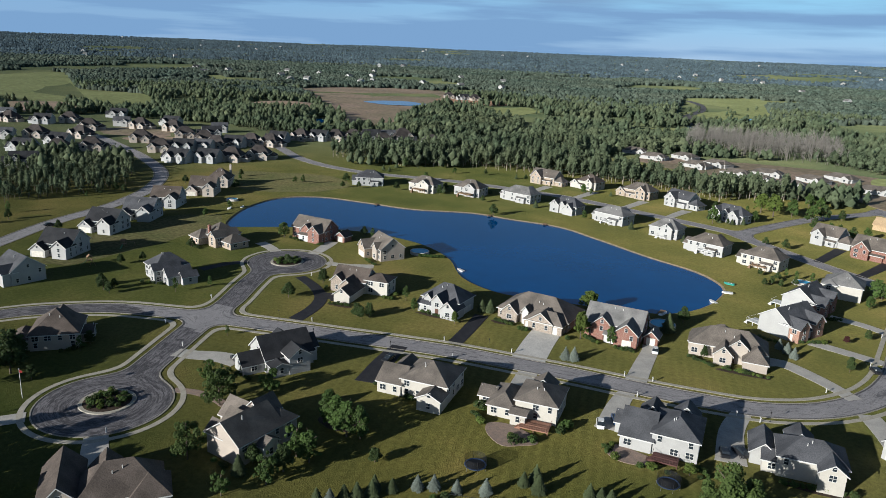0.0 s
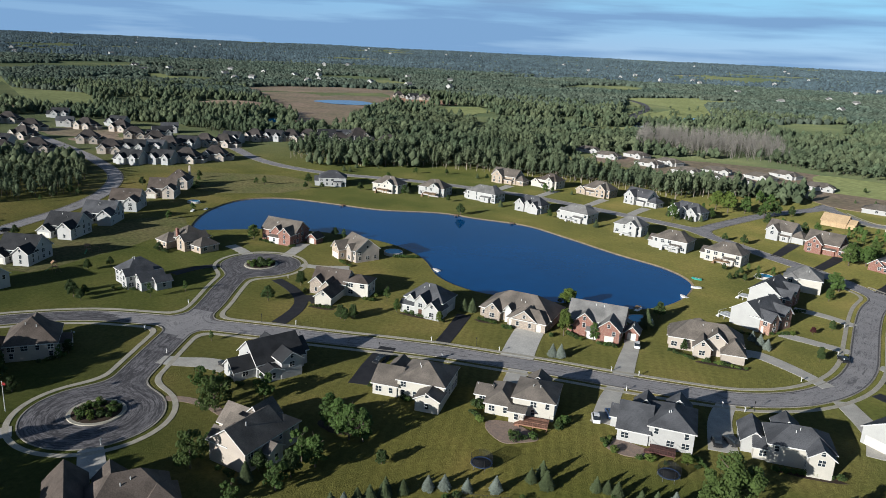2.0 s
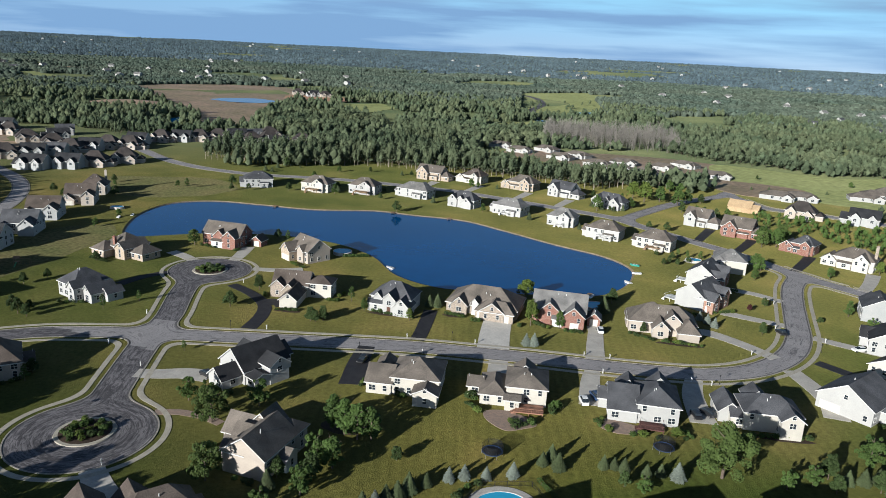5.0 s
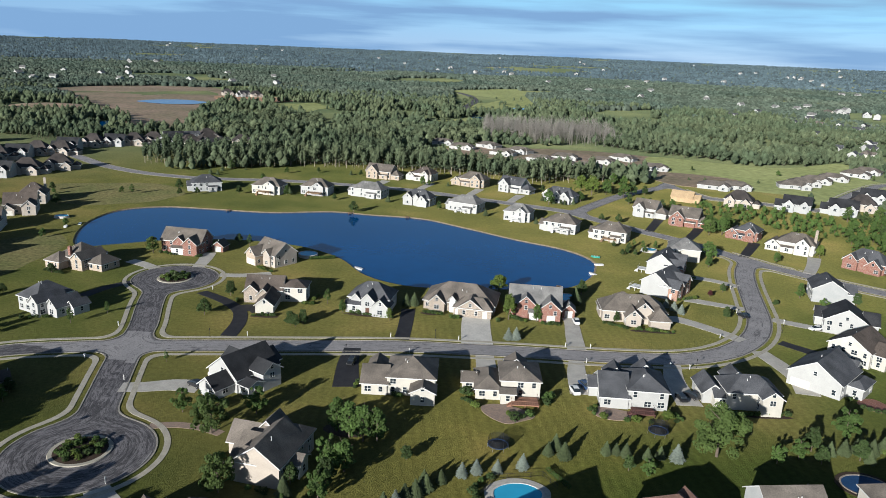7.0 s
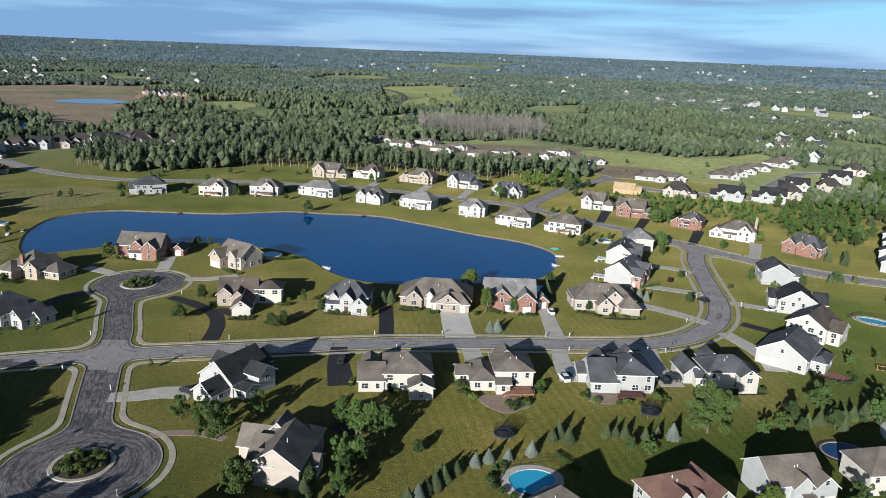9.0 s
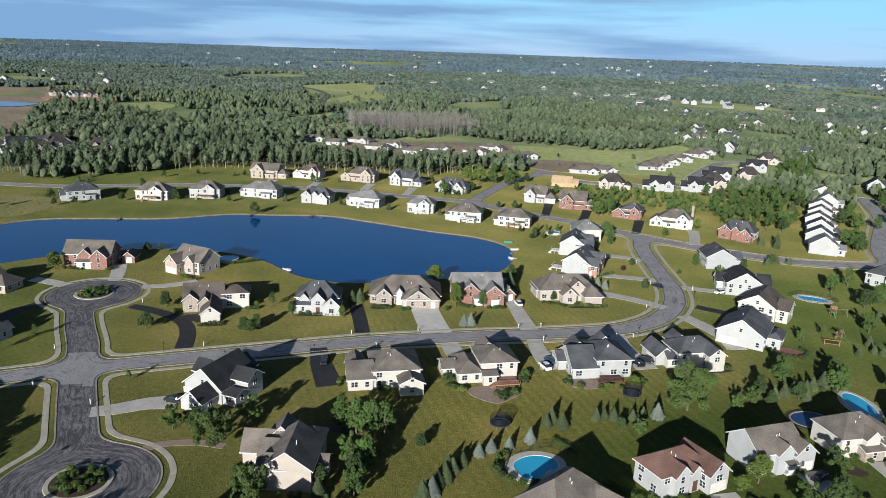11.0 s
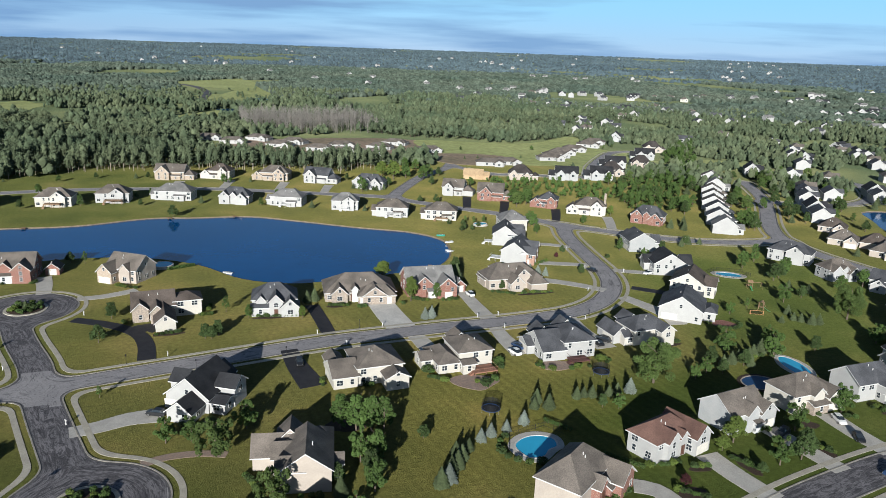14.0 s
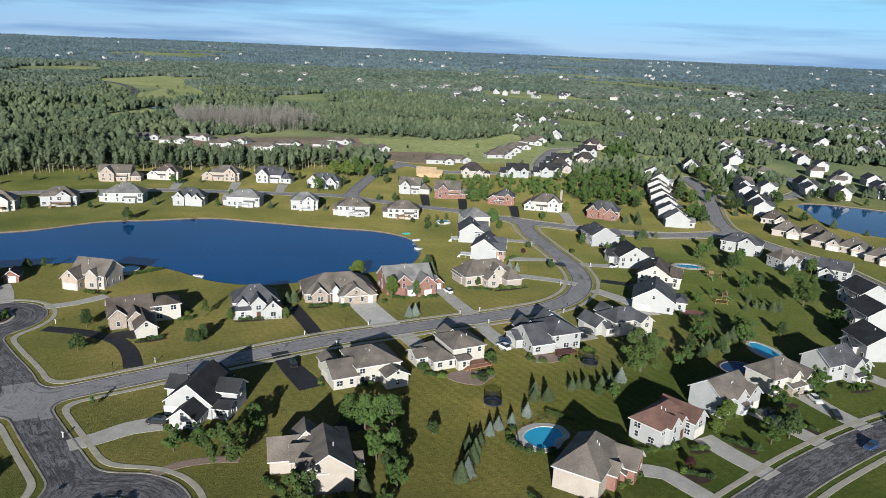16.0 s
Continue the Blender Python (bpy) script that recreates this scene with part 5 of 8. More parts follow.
# east side
EAST = "houses on the eastern streets"
lot((171, 37), (181, 22), 10, "b", W, M_ROOF_SLATE, "white house with a dark hipped roof", EAST)
lot((173, 4.5), (185, 3.2), 9, "c", G_, M_ROOF_TAUPE, "grey house with a taupe roof", EAST)
for x, y in ((184, 79), (195, 95), (207, 111), (218, 126), (230, 141), (242, 157), (256, 174), (275, 199)):
    k = int(x) % 3
    house(x + (0, 1.4, -1.2)[k], y, 54 + (0, 3, -2)[k], [(-4.0, 4.0, -5.6, 5.6, (4.8, 4.4, 5.0)[k], "X", (0.6, 0.7, 0.55)[k]), (-2.5, 3.0, -8.6, -5.0, 3.0, "HYH"[k], 0.6), (4.0, 6.2, -3, 3, 3.0, "X", 0.5)], W, (M_ROOF_SLATE, M_ROOF_GREY, M_ROOF_TAUPE)[k], "white narrow house in a close row", [(1, "S", 0, 4.2)], blank=[(0, "W"), (0, "E"), (0, "N")], group=EAST)
for x, y, rm, r in ((243, 70, M_ROOF_BROWN, -52), (227, 49, M_ROOF_TAUPE, -52), (236, 40, M_ROOF_BROWN, -50), (228, 27, M_ROOF_TAUPE, -62), (231, 16, M_ROOF_TAUPE, -66), (229, 1, M_ROOF_TAUPE, -70)):
    house(x, y, r, [(-6.0, 6.0, -4.5, 5.5, 3.2, "H", 0.75), (0.5, 6, -7.5, -3, 3.0, "Y", 0.85)], T_, rm, "tan bungalow with a broad roof", [(1, "S", 0, 4.6)], group=EAST)
house(186, -9, -62, [(-6, 5, -4, 4.5, 4.4, "X", 0.7), (-5, 0, -6.5, -3, 3.0, "Y", 0.8)], W, M_ROOF_SLATE, "white house with a slate roof", group=EAST)
# south-east, near
house(38.5, -78.5, 18, [(-7.7, 4.5, -3.7, 3.4, 4.9, "H", 0.75), (1.8, 6.8, -6.5, 2.6, 4.4, "Y", 0.9), (-5.2, -1.6, -4.8, 0.0, 4.9, "Y", 1.0), (-1.0, 1.4, -4.6, 0.0, 4.6, "Y", 1.0)], W, M_ROOF_RUST, "white house with a rust-brown roof", [(1, "S", 0, 4.2)], doors=[(3, "S", 0)])
house(61, -73.5, 8.8, [(-6.4, 4.6, -4.7, 4.4, 4.9, "X", 0.7), (1.6, 6.6, -5.8, 2.0, 4.4, "Y", 0.88), (-2.4, 1.3, -5.6, 0.0, 4.9, "Y", 1.0), (-0.4, 1.5, -6.4, -4.0, 2.7, "X", 0.4, M_TRIM)], G_, M_ROOF_TAUPE, "light grey house with a brown-grey roof", [(1, "S", 0, 4.2)], blank=[(0, "W")])
house(83, -70, 4, [(-6.6, 5.2, -4.6, 4.0, 4.9, "H", 0.75), (2.6, 7.6, -6.4, 1.0, 4.0, "Y", 0.8), (-1.6, 1.8, -5.7, 0, 4.9, "Y", 0.9), (-2.4, 2.4, -6.8, -4, 2.7, "X", 0.35, M_STONE)], C_, M_ROOF_TAUPE, "cream house with a garage wing", [(1, "S", 0, 4.4)], blank=[(0, "W")])
house(103, -70, 1, [(-5.8, 5.2, -4.3, 4.2, 4.9, "X", 0.72), (0.2, 4.0, -6.8, 0.0, 4.9, "Y", 1.0), (5.0, 9.8, -5.5, 3, 3.2, "Y", 0.8), (0.4, 3.8, -8.2, -6.7, 2.6, "X", 0.35, M_TRIM)], W, M_ROOF_SLATE, "white house with a grey roof and porch", doors=[(1, "S", 0)], blank=[(0, "W")])
house(11, -88, 35, [(-5.7, 8.5, -4.5, 4.4, 5.0, "H", 0.85), (3.6, 9.6, -8.6, -2.0, 3.6, "Y", 0.85, M_BRICK_RED), (-0.6, 2.6, -6.2, -2.0, 3.9, "Y", 1.0, M_BRICK_RED), (2.4, 4.4, -7.0, -3.5, 2.7, "X", 0.5, M_BRICK_RED)], T_, M_ROOF_TAUPE, "tan and brick house with a taupe roof", [(1, "E", 0, 4.6)], blank=[(0, "W"), (0, "S")], doors=[(2, "S", 0)])
for x, y, r in ((168, -34, -20), (150, -50, -22), (127, -66, -22)):
    house(x, y, r, [(-5.5, 5.5, -5.0, 6.5, 5.2, "Y", 0.6), (-6.8, -1, -1, 5, 3.2, "X", 0.7)], W, M_ROOF_BLACK, "white gabled house with a black roof", blank=[(0, "S")], group=EAST)

# ---- trees and shrubs ----
def leaf_quads(lobes, count, size, rnd, droop=0.0, loose=0.7):
    """Leaf clumps on the outside of some lobes, each a small crooked quad. lobes: x, y, z, rx, ry, rz."""
    verts, faces = [], []
    weights = [l[3] * l[4] + l[4] * l[5] for l in lobes]
    for _ in range(count):
        x, y, z, rx, ry, rz = rnd.choices(lobes, weights)[0]
        d = Vector((rnd.gauss(0, 1), rnd.gauss(0, 1), rnd.gauss(0.25, 1))).normalized()
        k = rnd.uniform(0.72, 1.06)
        p = Vector((x + d.x * rx * k, y + d.y * ry * k, z + d.z * rz * k))
        nrm = (d + Vector((rnd.uniform(-loose, loose), rnd.uniform(-loose, loose), rnd.uniform(-0.4 * loose, loose + 0.1)))).normalized()
        u = nrm.orthogonal().normalized()
        u.rotate(Matrix.Rotation(rnd.uniform(0, 6.28), 3, nrm))
        v = nrm.cross(u)
        s = size * rnd.uniform(0.6, 1.35)
        i = len(verts)
        bend = nrm * (s * rnd.uniform(-0.25, 0.25))
        verts += [p - u * s + bend, p - v * s * 0.8, p + u * s + bend, p + v * s * 0.8 - nrm * (droop * s)]
        faces.append((i, i + 1, i + 2, i + 3))
    return verts, faces


def trunk_bm(height, r, rnd, limbs=5, spread=1.6, base=0.35):
    bm = bmesh.new()
    tube(bm, (0, 0, -0.3), (0, 0, height * 0.45), r * 1.25, r * 0.8)
    tube(bm, (0, 0, height * 0.45), (rnd.uniform(-0.2, 0.2), rnd.uniform(-0.2, 0.2), height * 0.9), r * 0.8, r * 0.2)
    for i in range(limbs):
        a = i * 2.4 + rnd.uniform(-0.3, 0.3)
        z = height * (base + 0.1 * i)
        tube(bm, (0, 0, z), (math.cos(a) * spread, math.sin(a) * spread, z + height * 0.2), r * 0.45, r * 0.12, 5)
    return bm


def make_tree(name, label, category, lobes, count, size, height, leaf, seed, radius=0.16, spread=1.6, bark=None):
    rnd = random.Random(seed)
    t = tagged(new(name), label, category)
    part("trunk", trunk_bm(height, radius, rnd, spread=spread), bark or M_BARK, t)
    v, f = leaf_quads(lobes, count, size, rnd)
    mesh_object("crown", v, f, leaf, t)
    return t


def lobed(height, width, seed, n=7, low=0.28):
    """Lobes of an uneven crown: a core and many smaller boughs that break its outline."""
    rnd = random.Random(seed)
    out = [(0, 0, height * 0.55, width * 0.33, width * 0.33, height * 0.34)]
    for i in range(n * 3):
        a = i * 2.4 + rnd.uniform(-0.5, 0.5)
        z = rnd.uniform(low, 0.9)
        reach = math.sin(min(1.0, (1.02 - z) / 0.62) * 1.45) * 0.40 * width * rnd.uniform(0.65, 1.1)
        r = width * rnd.uniform(0.09, 0.17)
        out.append((math.cos(a) * reach, math.sin(a) * reach, height * z, r, r * rnd.uniform(0.8, 1.2), r * rnd.uniform(0.7, 1.1)))
    return out


def ragged(height, width, seed, n=34):
    """Lobes of an old broad crown: uneven boughs of many sizes with gaps between them."""
    rnd = random.Random(seed)
    out = [(0, 0, height * 0.5, width * 0.2, width * 0.2, height * 0.28)]
    for i in range(n):
        a, z = i * 2.4 + rnd.uniform(-0.4, 0.4), rnd.uniform(0.2, 0.92)
        reach = width * 0.5 * math.sqrt(max(0.05, 1 - ((z - 0.42) / 0.56) ** 2)) * rnd.uniform(0.45, 1.0)
        r = width * rnd.uniform(0.055, 0.135)
        out.append((math.cos(a) * reach, math.sin(a) * reach, height * z, r * rnd.uniform(0.8, 1.3), r * rnd.uniform(0.8, 1.3), r * rnd.uniform(0.7, 1.3)))
    return out


def make_spruce(name, label, leaf, seed, height=6.0, width=4.0, count=1300):
    rnd = random.Random(seed)
    t = tagged(new(name), label, "spruce tree")
    part("trunk", tube(bmesh.new(), (0, 0, -0.3), (0, 0, height * 0.95), 0.14, 0.02), M_BARK, t)
    verts, faces = [], []
    for k in range(count):
        h = 1 - math.sqrt(rnd.random()) * 0.97
        tier = 0.82 + 0.18 * math.cos(h * 34)
        r = (1 - h) ** 0.85 * width / 2 * tier * rnd.uniform(0.55, 1.08)
        a = rnd.uniform(0, math.tau)
        c, s = math.cos(a), math.sin(a)
        p = Vector((c * r, s * r, 0.25 + h * (height - 0.3)))
        out = Vector((c, s, -0.45)).normalized()
        side = Vector((-s, c, rnd.uniform(-0.2, 0.2)))
        ln, wd = rnd.uniform(0.3, 0.58) * (1.15 - h * 0.7), rnd.uniform(0.15, 0.3)
        i = len(verts)
        verts += [p - out * ln, p + side * wd, p + out * ln, p - side * wd]
        faces.append((i, i + 1, i + 2, i + 3))
    mesh_object("crown", verts, faces, leaf, t)
    return t


TREES = {
    "maple": make_tree("tree", "round-crowned green maple on a lawn", "tree", ragged(8, 5.8, 1, 24), 2000, 0.23, 8, M_LEAF[0], 1),
    "maple2": make_tree("tree", "broad green shade tree on a lawn", "tree", ragged(8, 6.6, 5, 26), 2200, 0.24, 8, M_LEAF[6], 2),
    "dark": make_tree("tree", "dense dark green garden tree", "tree", lobed(8, 6.0, 9, 8), 1500, 0.29, 8, M_LEAF[1], 3),
    "light": make_tree("tree", "light yellow-green garden tree", "tree", lobed(8, 5.6, 13, 8), 1800, 0.27, 8, M_LEAF[2], 4),
    "willow": make_tree("tree", "very broad old green tree with a wide crown", "tree", ragged(11, 13.5, 17), 7000, 0.25, 11, M_LEAF[6], 5, 0.3, 3.0),
    "pear": make_tree("tree", "upright oval green garden tree", "tree", lobed(8, 4.2, 21, 8, 0.2), 1400, 0.25, 8, M_LEAF[0], 6),
    "sapling": make_tree("young_tree", "thin young tree in the grass", "tree", lobed(4, 2.0, 25, 5, 0.35), 420, 0.13, 4, M_LEAF[0], 7, 0.06, 0.5),
    "wine": make_tree("tree", "small wine-red ornamental tree", "tree", lobed(4, 3.6, 29, 6), 700, 0.2, 4, M_LEAF[5], 8, 0.08, 0.7),
    "spruce": make_spruce("spruce_tree", "dark green conical spruce tree", M_LEAF[3], 9),
    "blue": make_spruce("spruce_tree", "pale blue-green conical spruce tree", M_LEAF[4], 10),
}


FEWER = {}
for kind, made in (("maple", (lobed(8, 5.8, 1), 480, 0.42, M_LEAF[0])), ("maple2", (lobed(8, 6.6, 5, 9), 520, 0.44, M_LEAF[6])), ("dark", (lobed(8, 6.0, 9, 8), 480, 0.44, M_LEAF[1])), ("pear", (lobed(8, 4.2, 21, 8, 0.2), 400, 0.38, M_LEAF[0])), ("light", (lobed(8, 5.6, 13, 8), 520, 0.42, M_LEAF[2]))):
    FEWER[kind] = made


def make_shrub(label, leaf, seed, count=170):
    rnd = random.Random(seed)
    v, f = leaf_quads([(0, 0, 0.5, 0.62, 0.62, 0.48), (0.25, 0.1, 0.45, 0.45, 0.4, 0.4), (-0.2, -0.2, 0.5, 0.42, 0.45, 0.42)], count, 0.13, rnd)
    return tagged(mesh_object("shrub", v, f, leaf), label, "shrub")


TREES["shrub"] = make_shrub("clipped dark green shrub by a wall", M_LEAF[1], 31)
TREES["shrub2"] = make_shrub("rounded mid-green garden shrub", M_LEAF[0], 33)
TREES["shrub3"] = make_shrub("light yellow-green garden shrub", M_LEAF[2], 35)
PLANTED = []


def plant(kind, x, y, height, wide=1.0, z=0.0, group=""):
    if kind in FEWER and (y > 60 or x > 138):
        lobes, count, size, leaf = FEWER[kind]
        if kind + "_far" not in TREES:
            TREES[kind + "_far"] = make_tree("tree", TREES[kind]["label"], "tree", lobes, count, size, 8, leaf, 11)
        kind = kind + "_far"
    src = TREES[kind]
    base = {"willow": 11.0, "spruce": 6.0, "blue": 6.0, "sapling": 4.0, "wine": 4.0, "shrub": 1.0, "shrub2": 1.0, "shrub3": 1.0}.get(kind, 8.0)
    if kind in ("spruce", "blue"):
        height, wide = height * 0.7, wide * 1.2
    s = height / base
    spin = (x * 37 + y * 53) % 360
    m = pose(x, y, z, 0, 0, spin) @ Matrix.Diagonal((s * wide, s * wide, s, 1))
    if kind not in PLANTED:
        PLANTED.append(kind)
        src.matrix_basis = m
        ob = src
    else:
        keep = src.matrix_basis.copy()
        src.matrix_basis = Matrix.Identity(4)
        ob = copy_thing(src, m)
        src.matrix_basis = keep
    if group:
        ob["group"] = group
    return ob


for row in (
    # yards south of the street
    "maple -60.5 -49.9 6", "maple -55.5 -50.5 6", "maple2 -51.1 -57.6 9", "maple -44.5 -48.2 6.8", "pear -25.4 -53.4 8.6 1.05", "pear -22.4 -55.2 8.8 1.05", "pear -19.3 -56.3 8.6 1.05", "pear -16.4 -55.8 8.0 1.05",
    "maple -24.2 -67.3 7.4 0.9", "pear -20.9 -67.9 7.2 1.2", "maple -23.8 -77.6 7 0.9", "spruce -30.2 -77.4 6.4 0.9", "maple2 -42.2 -77.6 8.6 0.85", "dark -30 -73.4 4.5", "maple -28.8 -84.1 5", "dark -23.4 -72.8 6", "willow 54.6 -52.0 11.0 0.92",
    # this row: unseen trees, added so their shadows darken the lower-left lawn
    "dark -84 -104.5 11 1.2", "dark -77 -108 11 1.2", "dark -71 -111.5 11 1.2", "maple -91 -101 10 1.2", "dark -64 -114 10 1.2", "dark -108 -119 10 1.2", "dark -101 -121 10 1.2", "maple -94 -121 9.5 1.2", "dark -88 -123 10 1.2", "maple -115 -112 9 1.2",
    "sapling -75 -25.5 3.2", "sapling -100.7 -51.2 4.5", "dark -102 -47 4", "dark -109 -64 9 1.2", "dark -104 -68 9 1.2", "dark -115 -66 10 1.2", "dark -111 -72 10 1.2", "dark -118 -74 11 1.2", "dark -104 -76 8 1.1", "dark -97 -68 4", "dark 76 -47 6 0.8", "maple 72 -50.5 5",
    # yards north of it
    "dark -78.4 8.2 5.2 1.2", "dark -76.5 25.5 5.5", "dark -51.3 4.2 4.6 1.1", "dark -47.8 5.4 5.0 0.9", "dark -49.6 3.6 4 1.1", "pear -38.6 17.2 4.6", "light -23.4 13.2 4.2 0.8", "sapling -44.7 24 5.5", "spruce -19.8 27 6", "spruce -17.4 27.6 6.4",
    "blue 12.2 4.2 5.6", "blue 14.4 4.6 5.8", "light 12.6 20.4 8.6 0.85", "pear 21.2 20.2 6.2 0.85", "light 9.6 45.6 6.6 1.45", "spruce 34.8 38.3 9", "dark 38.2 49 5.5", "blue 65.2 41.2 4.8", "blue 67.2 38.6 5.2", "blue 68.9 35.8 5", "dark 46 23.4 4 0.7",
    "dark 82.5 33.5 4.5 0.8", "wine 83.6 55.4 2.6", "wine 79 90 3.4", "maple 97.5 108 7.5 1.1", "maple 94 94 5", "dark 90 62 3.5", "dark 104.4 50.7 2.2 1.4", "maple 117.6 44.6 5.6", "dark 133.3 54.9 5", "pear 116.4 60.6 6",
    "maple2 -121.6 67.5 6.5 1.1", "dark -95 87 4.5", "sapling -90 85 5", "dark -143.2 37.2 3.5 1.3", "dark -118 0 4", "dark -128.3 -16.2 4", "dark -132 -15 5", "dark -135.9 -12.3 4.5", "dark -148.4 7.7 4", "dark -145 14.4 3.6", "dark -130.5 -12 3.5", "sapling -112 -5 5", "sapling -106 4 4",
    # along the far shore
    "dark -61 155 6 1.1", "dark -148 176 4", "dark -162 186 6", "dark -156 172 4", "dark -128 183 5", "pear -103 186 6", "dark -76 181 4", "spruce -48 184 6", "pear -20 172 5", "spruce 4 164 6", "spruce 28.5 153 5", "maple 38 200 9", "maple 57 214 6", "spruce 52 206 5", "spruce 47 203 4.6", "spruce 41 204 4.4",
    "light 66 236 12 1.2", "light 60 242 11 1.2", "maple 75 240 10", "maple 84 232 10", "dark 90 240 9", "dark 70 165 5", "dark 62 168 4", "maple 112 158 9 1.2", "maple 117 153 9 1.2", "maple2 110 150 8", "light 148 119 6", "maple 125 106 5", "dark 60 117 3", "dark 66 114 3.4", "dark 72 110 3.2", "pear 78 118 4",
    # eastern yards
    "spruce 147.7 61 5.5", "spruce 152.7 63 6.5", "spruce 158 62 5", "pear 163 34 8", "maple 151 27 7.5", "willow 144.4 -28.6 11 0.8", "spruce 131.2 -30 5.5", "spruce 128.9 -29.4 6", "spruce 127.3 -26.6 4.5", "spruce 120.6 -25.6 4", "spruce 125.9 -25 4.2", "maple 136.3 -10 7", "spruce 128.3 -20 5",
    "maple 203 82 8", "maple2 233 118 9", "maple 251 147 8", "dark 243 98 8 1.1", "dark 263 130 8 1.2", "maple 291 171 8", "spruce 164 91 7", "spruce 168 86 7", "spruce 172 92 8", "maple 341 208 9", "maple2 354 196 9", "dark 288 106 7 1.2", "dark 260 66 6", "maple 324 200 8", "dark 151.5 11 7 1.1", "maple 161 15.5 7.5 1.1", "dark 156 13 6 1.2", "spruce 150 2 5", "spruce 153 -4 5", "dark 146 -8 5", "maple 168 -4 6", "dark 191 116 8", "dark 151 63 4.5 1.2", "maple2 236 15 5", "maple 180 -3 7 1.2", "dark 208 88 6", "maple 246 120 7", "maple 216 98 7", "dark 281 150 8", "maple 305 180 8", "pear 273 85 5", "maple 300 120 6", "maple 265 210 8",
    "dark 45 202 3", "spruce 40.6 208 4.6", "spruce 35.4 211 4.6", "maple 85 276 8", "maple 90 268 8", "dark 99 246 6", "dark 100 205 6", "dark 84 215 6", "maple 91 211 5.5", "maple2 122 164 9", "dark 95 212 5", "maple 106 207 6", "pear 99.5 108 6.5", "dark 61.5 104 3", "dark 64 107 3.4", "sapling 72.5 117 4", "sapling 69 119 4", "dark 67 105 3",
    "maple 97.4 -46.9 8", "maple 134.3 -50.1 7", "maple 136 -46.5 6.5", "dark 112.6 -46.6 5", "spruce 92 -45 5.5", "spruce 88.6 -47 5.8", "spruce 85.5 -46.5 5.2", "spruce 82.5 -47.6 5.6", "spruce 79.3 -48.2 5", "spruce 86.5 -50.5 4.8", "dark 76 -52 4.2", "maple 66.6 -53 4.6", "maple 71.4 -81.2 7.0", "maple 89.2 -77.4 7.6", "light 54.2 -81.6 6.4 1.2", "dark 66.0 -89.6 6.2", "light 49.6 -83.6 3.4 1.6", "maple 107 -78 5", "maple 109.5 -15 4.4", "sapling 119 -12 4",
    "maple 57.4 -91.6 6.8", "dark 63.4 -91.2 6.6", "maple 86 -40.5 8", "spruce 96 -43.5 6.5", "spruce 100.5 -45 6", "maple 102 -40 6.5", "dark 85 -49.5 5", "maple 84 -113 8", "dark 96 -112 9", "maple 104 -112 8", "dark 51.6 -93 2.6 1.3", "wine 33.5 -92.5 2.8",
    # the spruce row and garden behind the cream houses
    "spruce -11.6 -79.7 6.2", "blue -9.6 -78.6 6", "spruce -8.2 -76 5.6", "spruce -6.4 -74.6 5.8", "spruce -4.6 -72.2 5.4", "spruce -5.2 -70.2 4.8", "spruce -2.0 -69.3 4.4", "blue 1.8 -66.5 4.6", "blue 4.6 -65.2 4.8", "blue 8.7 -64.1 4.2", "blue 13.7 -62.2 5", "spruce 20.9 -54 5.4", "spruce 22.4 -57.4 5.8", "spruce 19.2 -56.4 4.6",
    "spruce 31.3 -54.5 4.6", "spruce 33.4 -54.2 4.0", "spruce 35.3 -54.8 4.8", "spruce 39.6 -55.3 4.2", "spruce 42.4 -54.6 4.2", "blue 45.6 -55.2 6", "dark 35 -60 3.6", "maple 38.5 -61.5 4.2", "dark -9.5 -62 3.2 1.3",
):
    w = row.split()
    plant(w[0], float(w[1]), float(w[2]), float(w[3]), float(w[4]) if len(w) > 4 else 1.0)

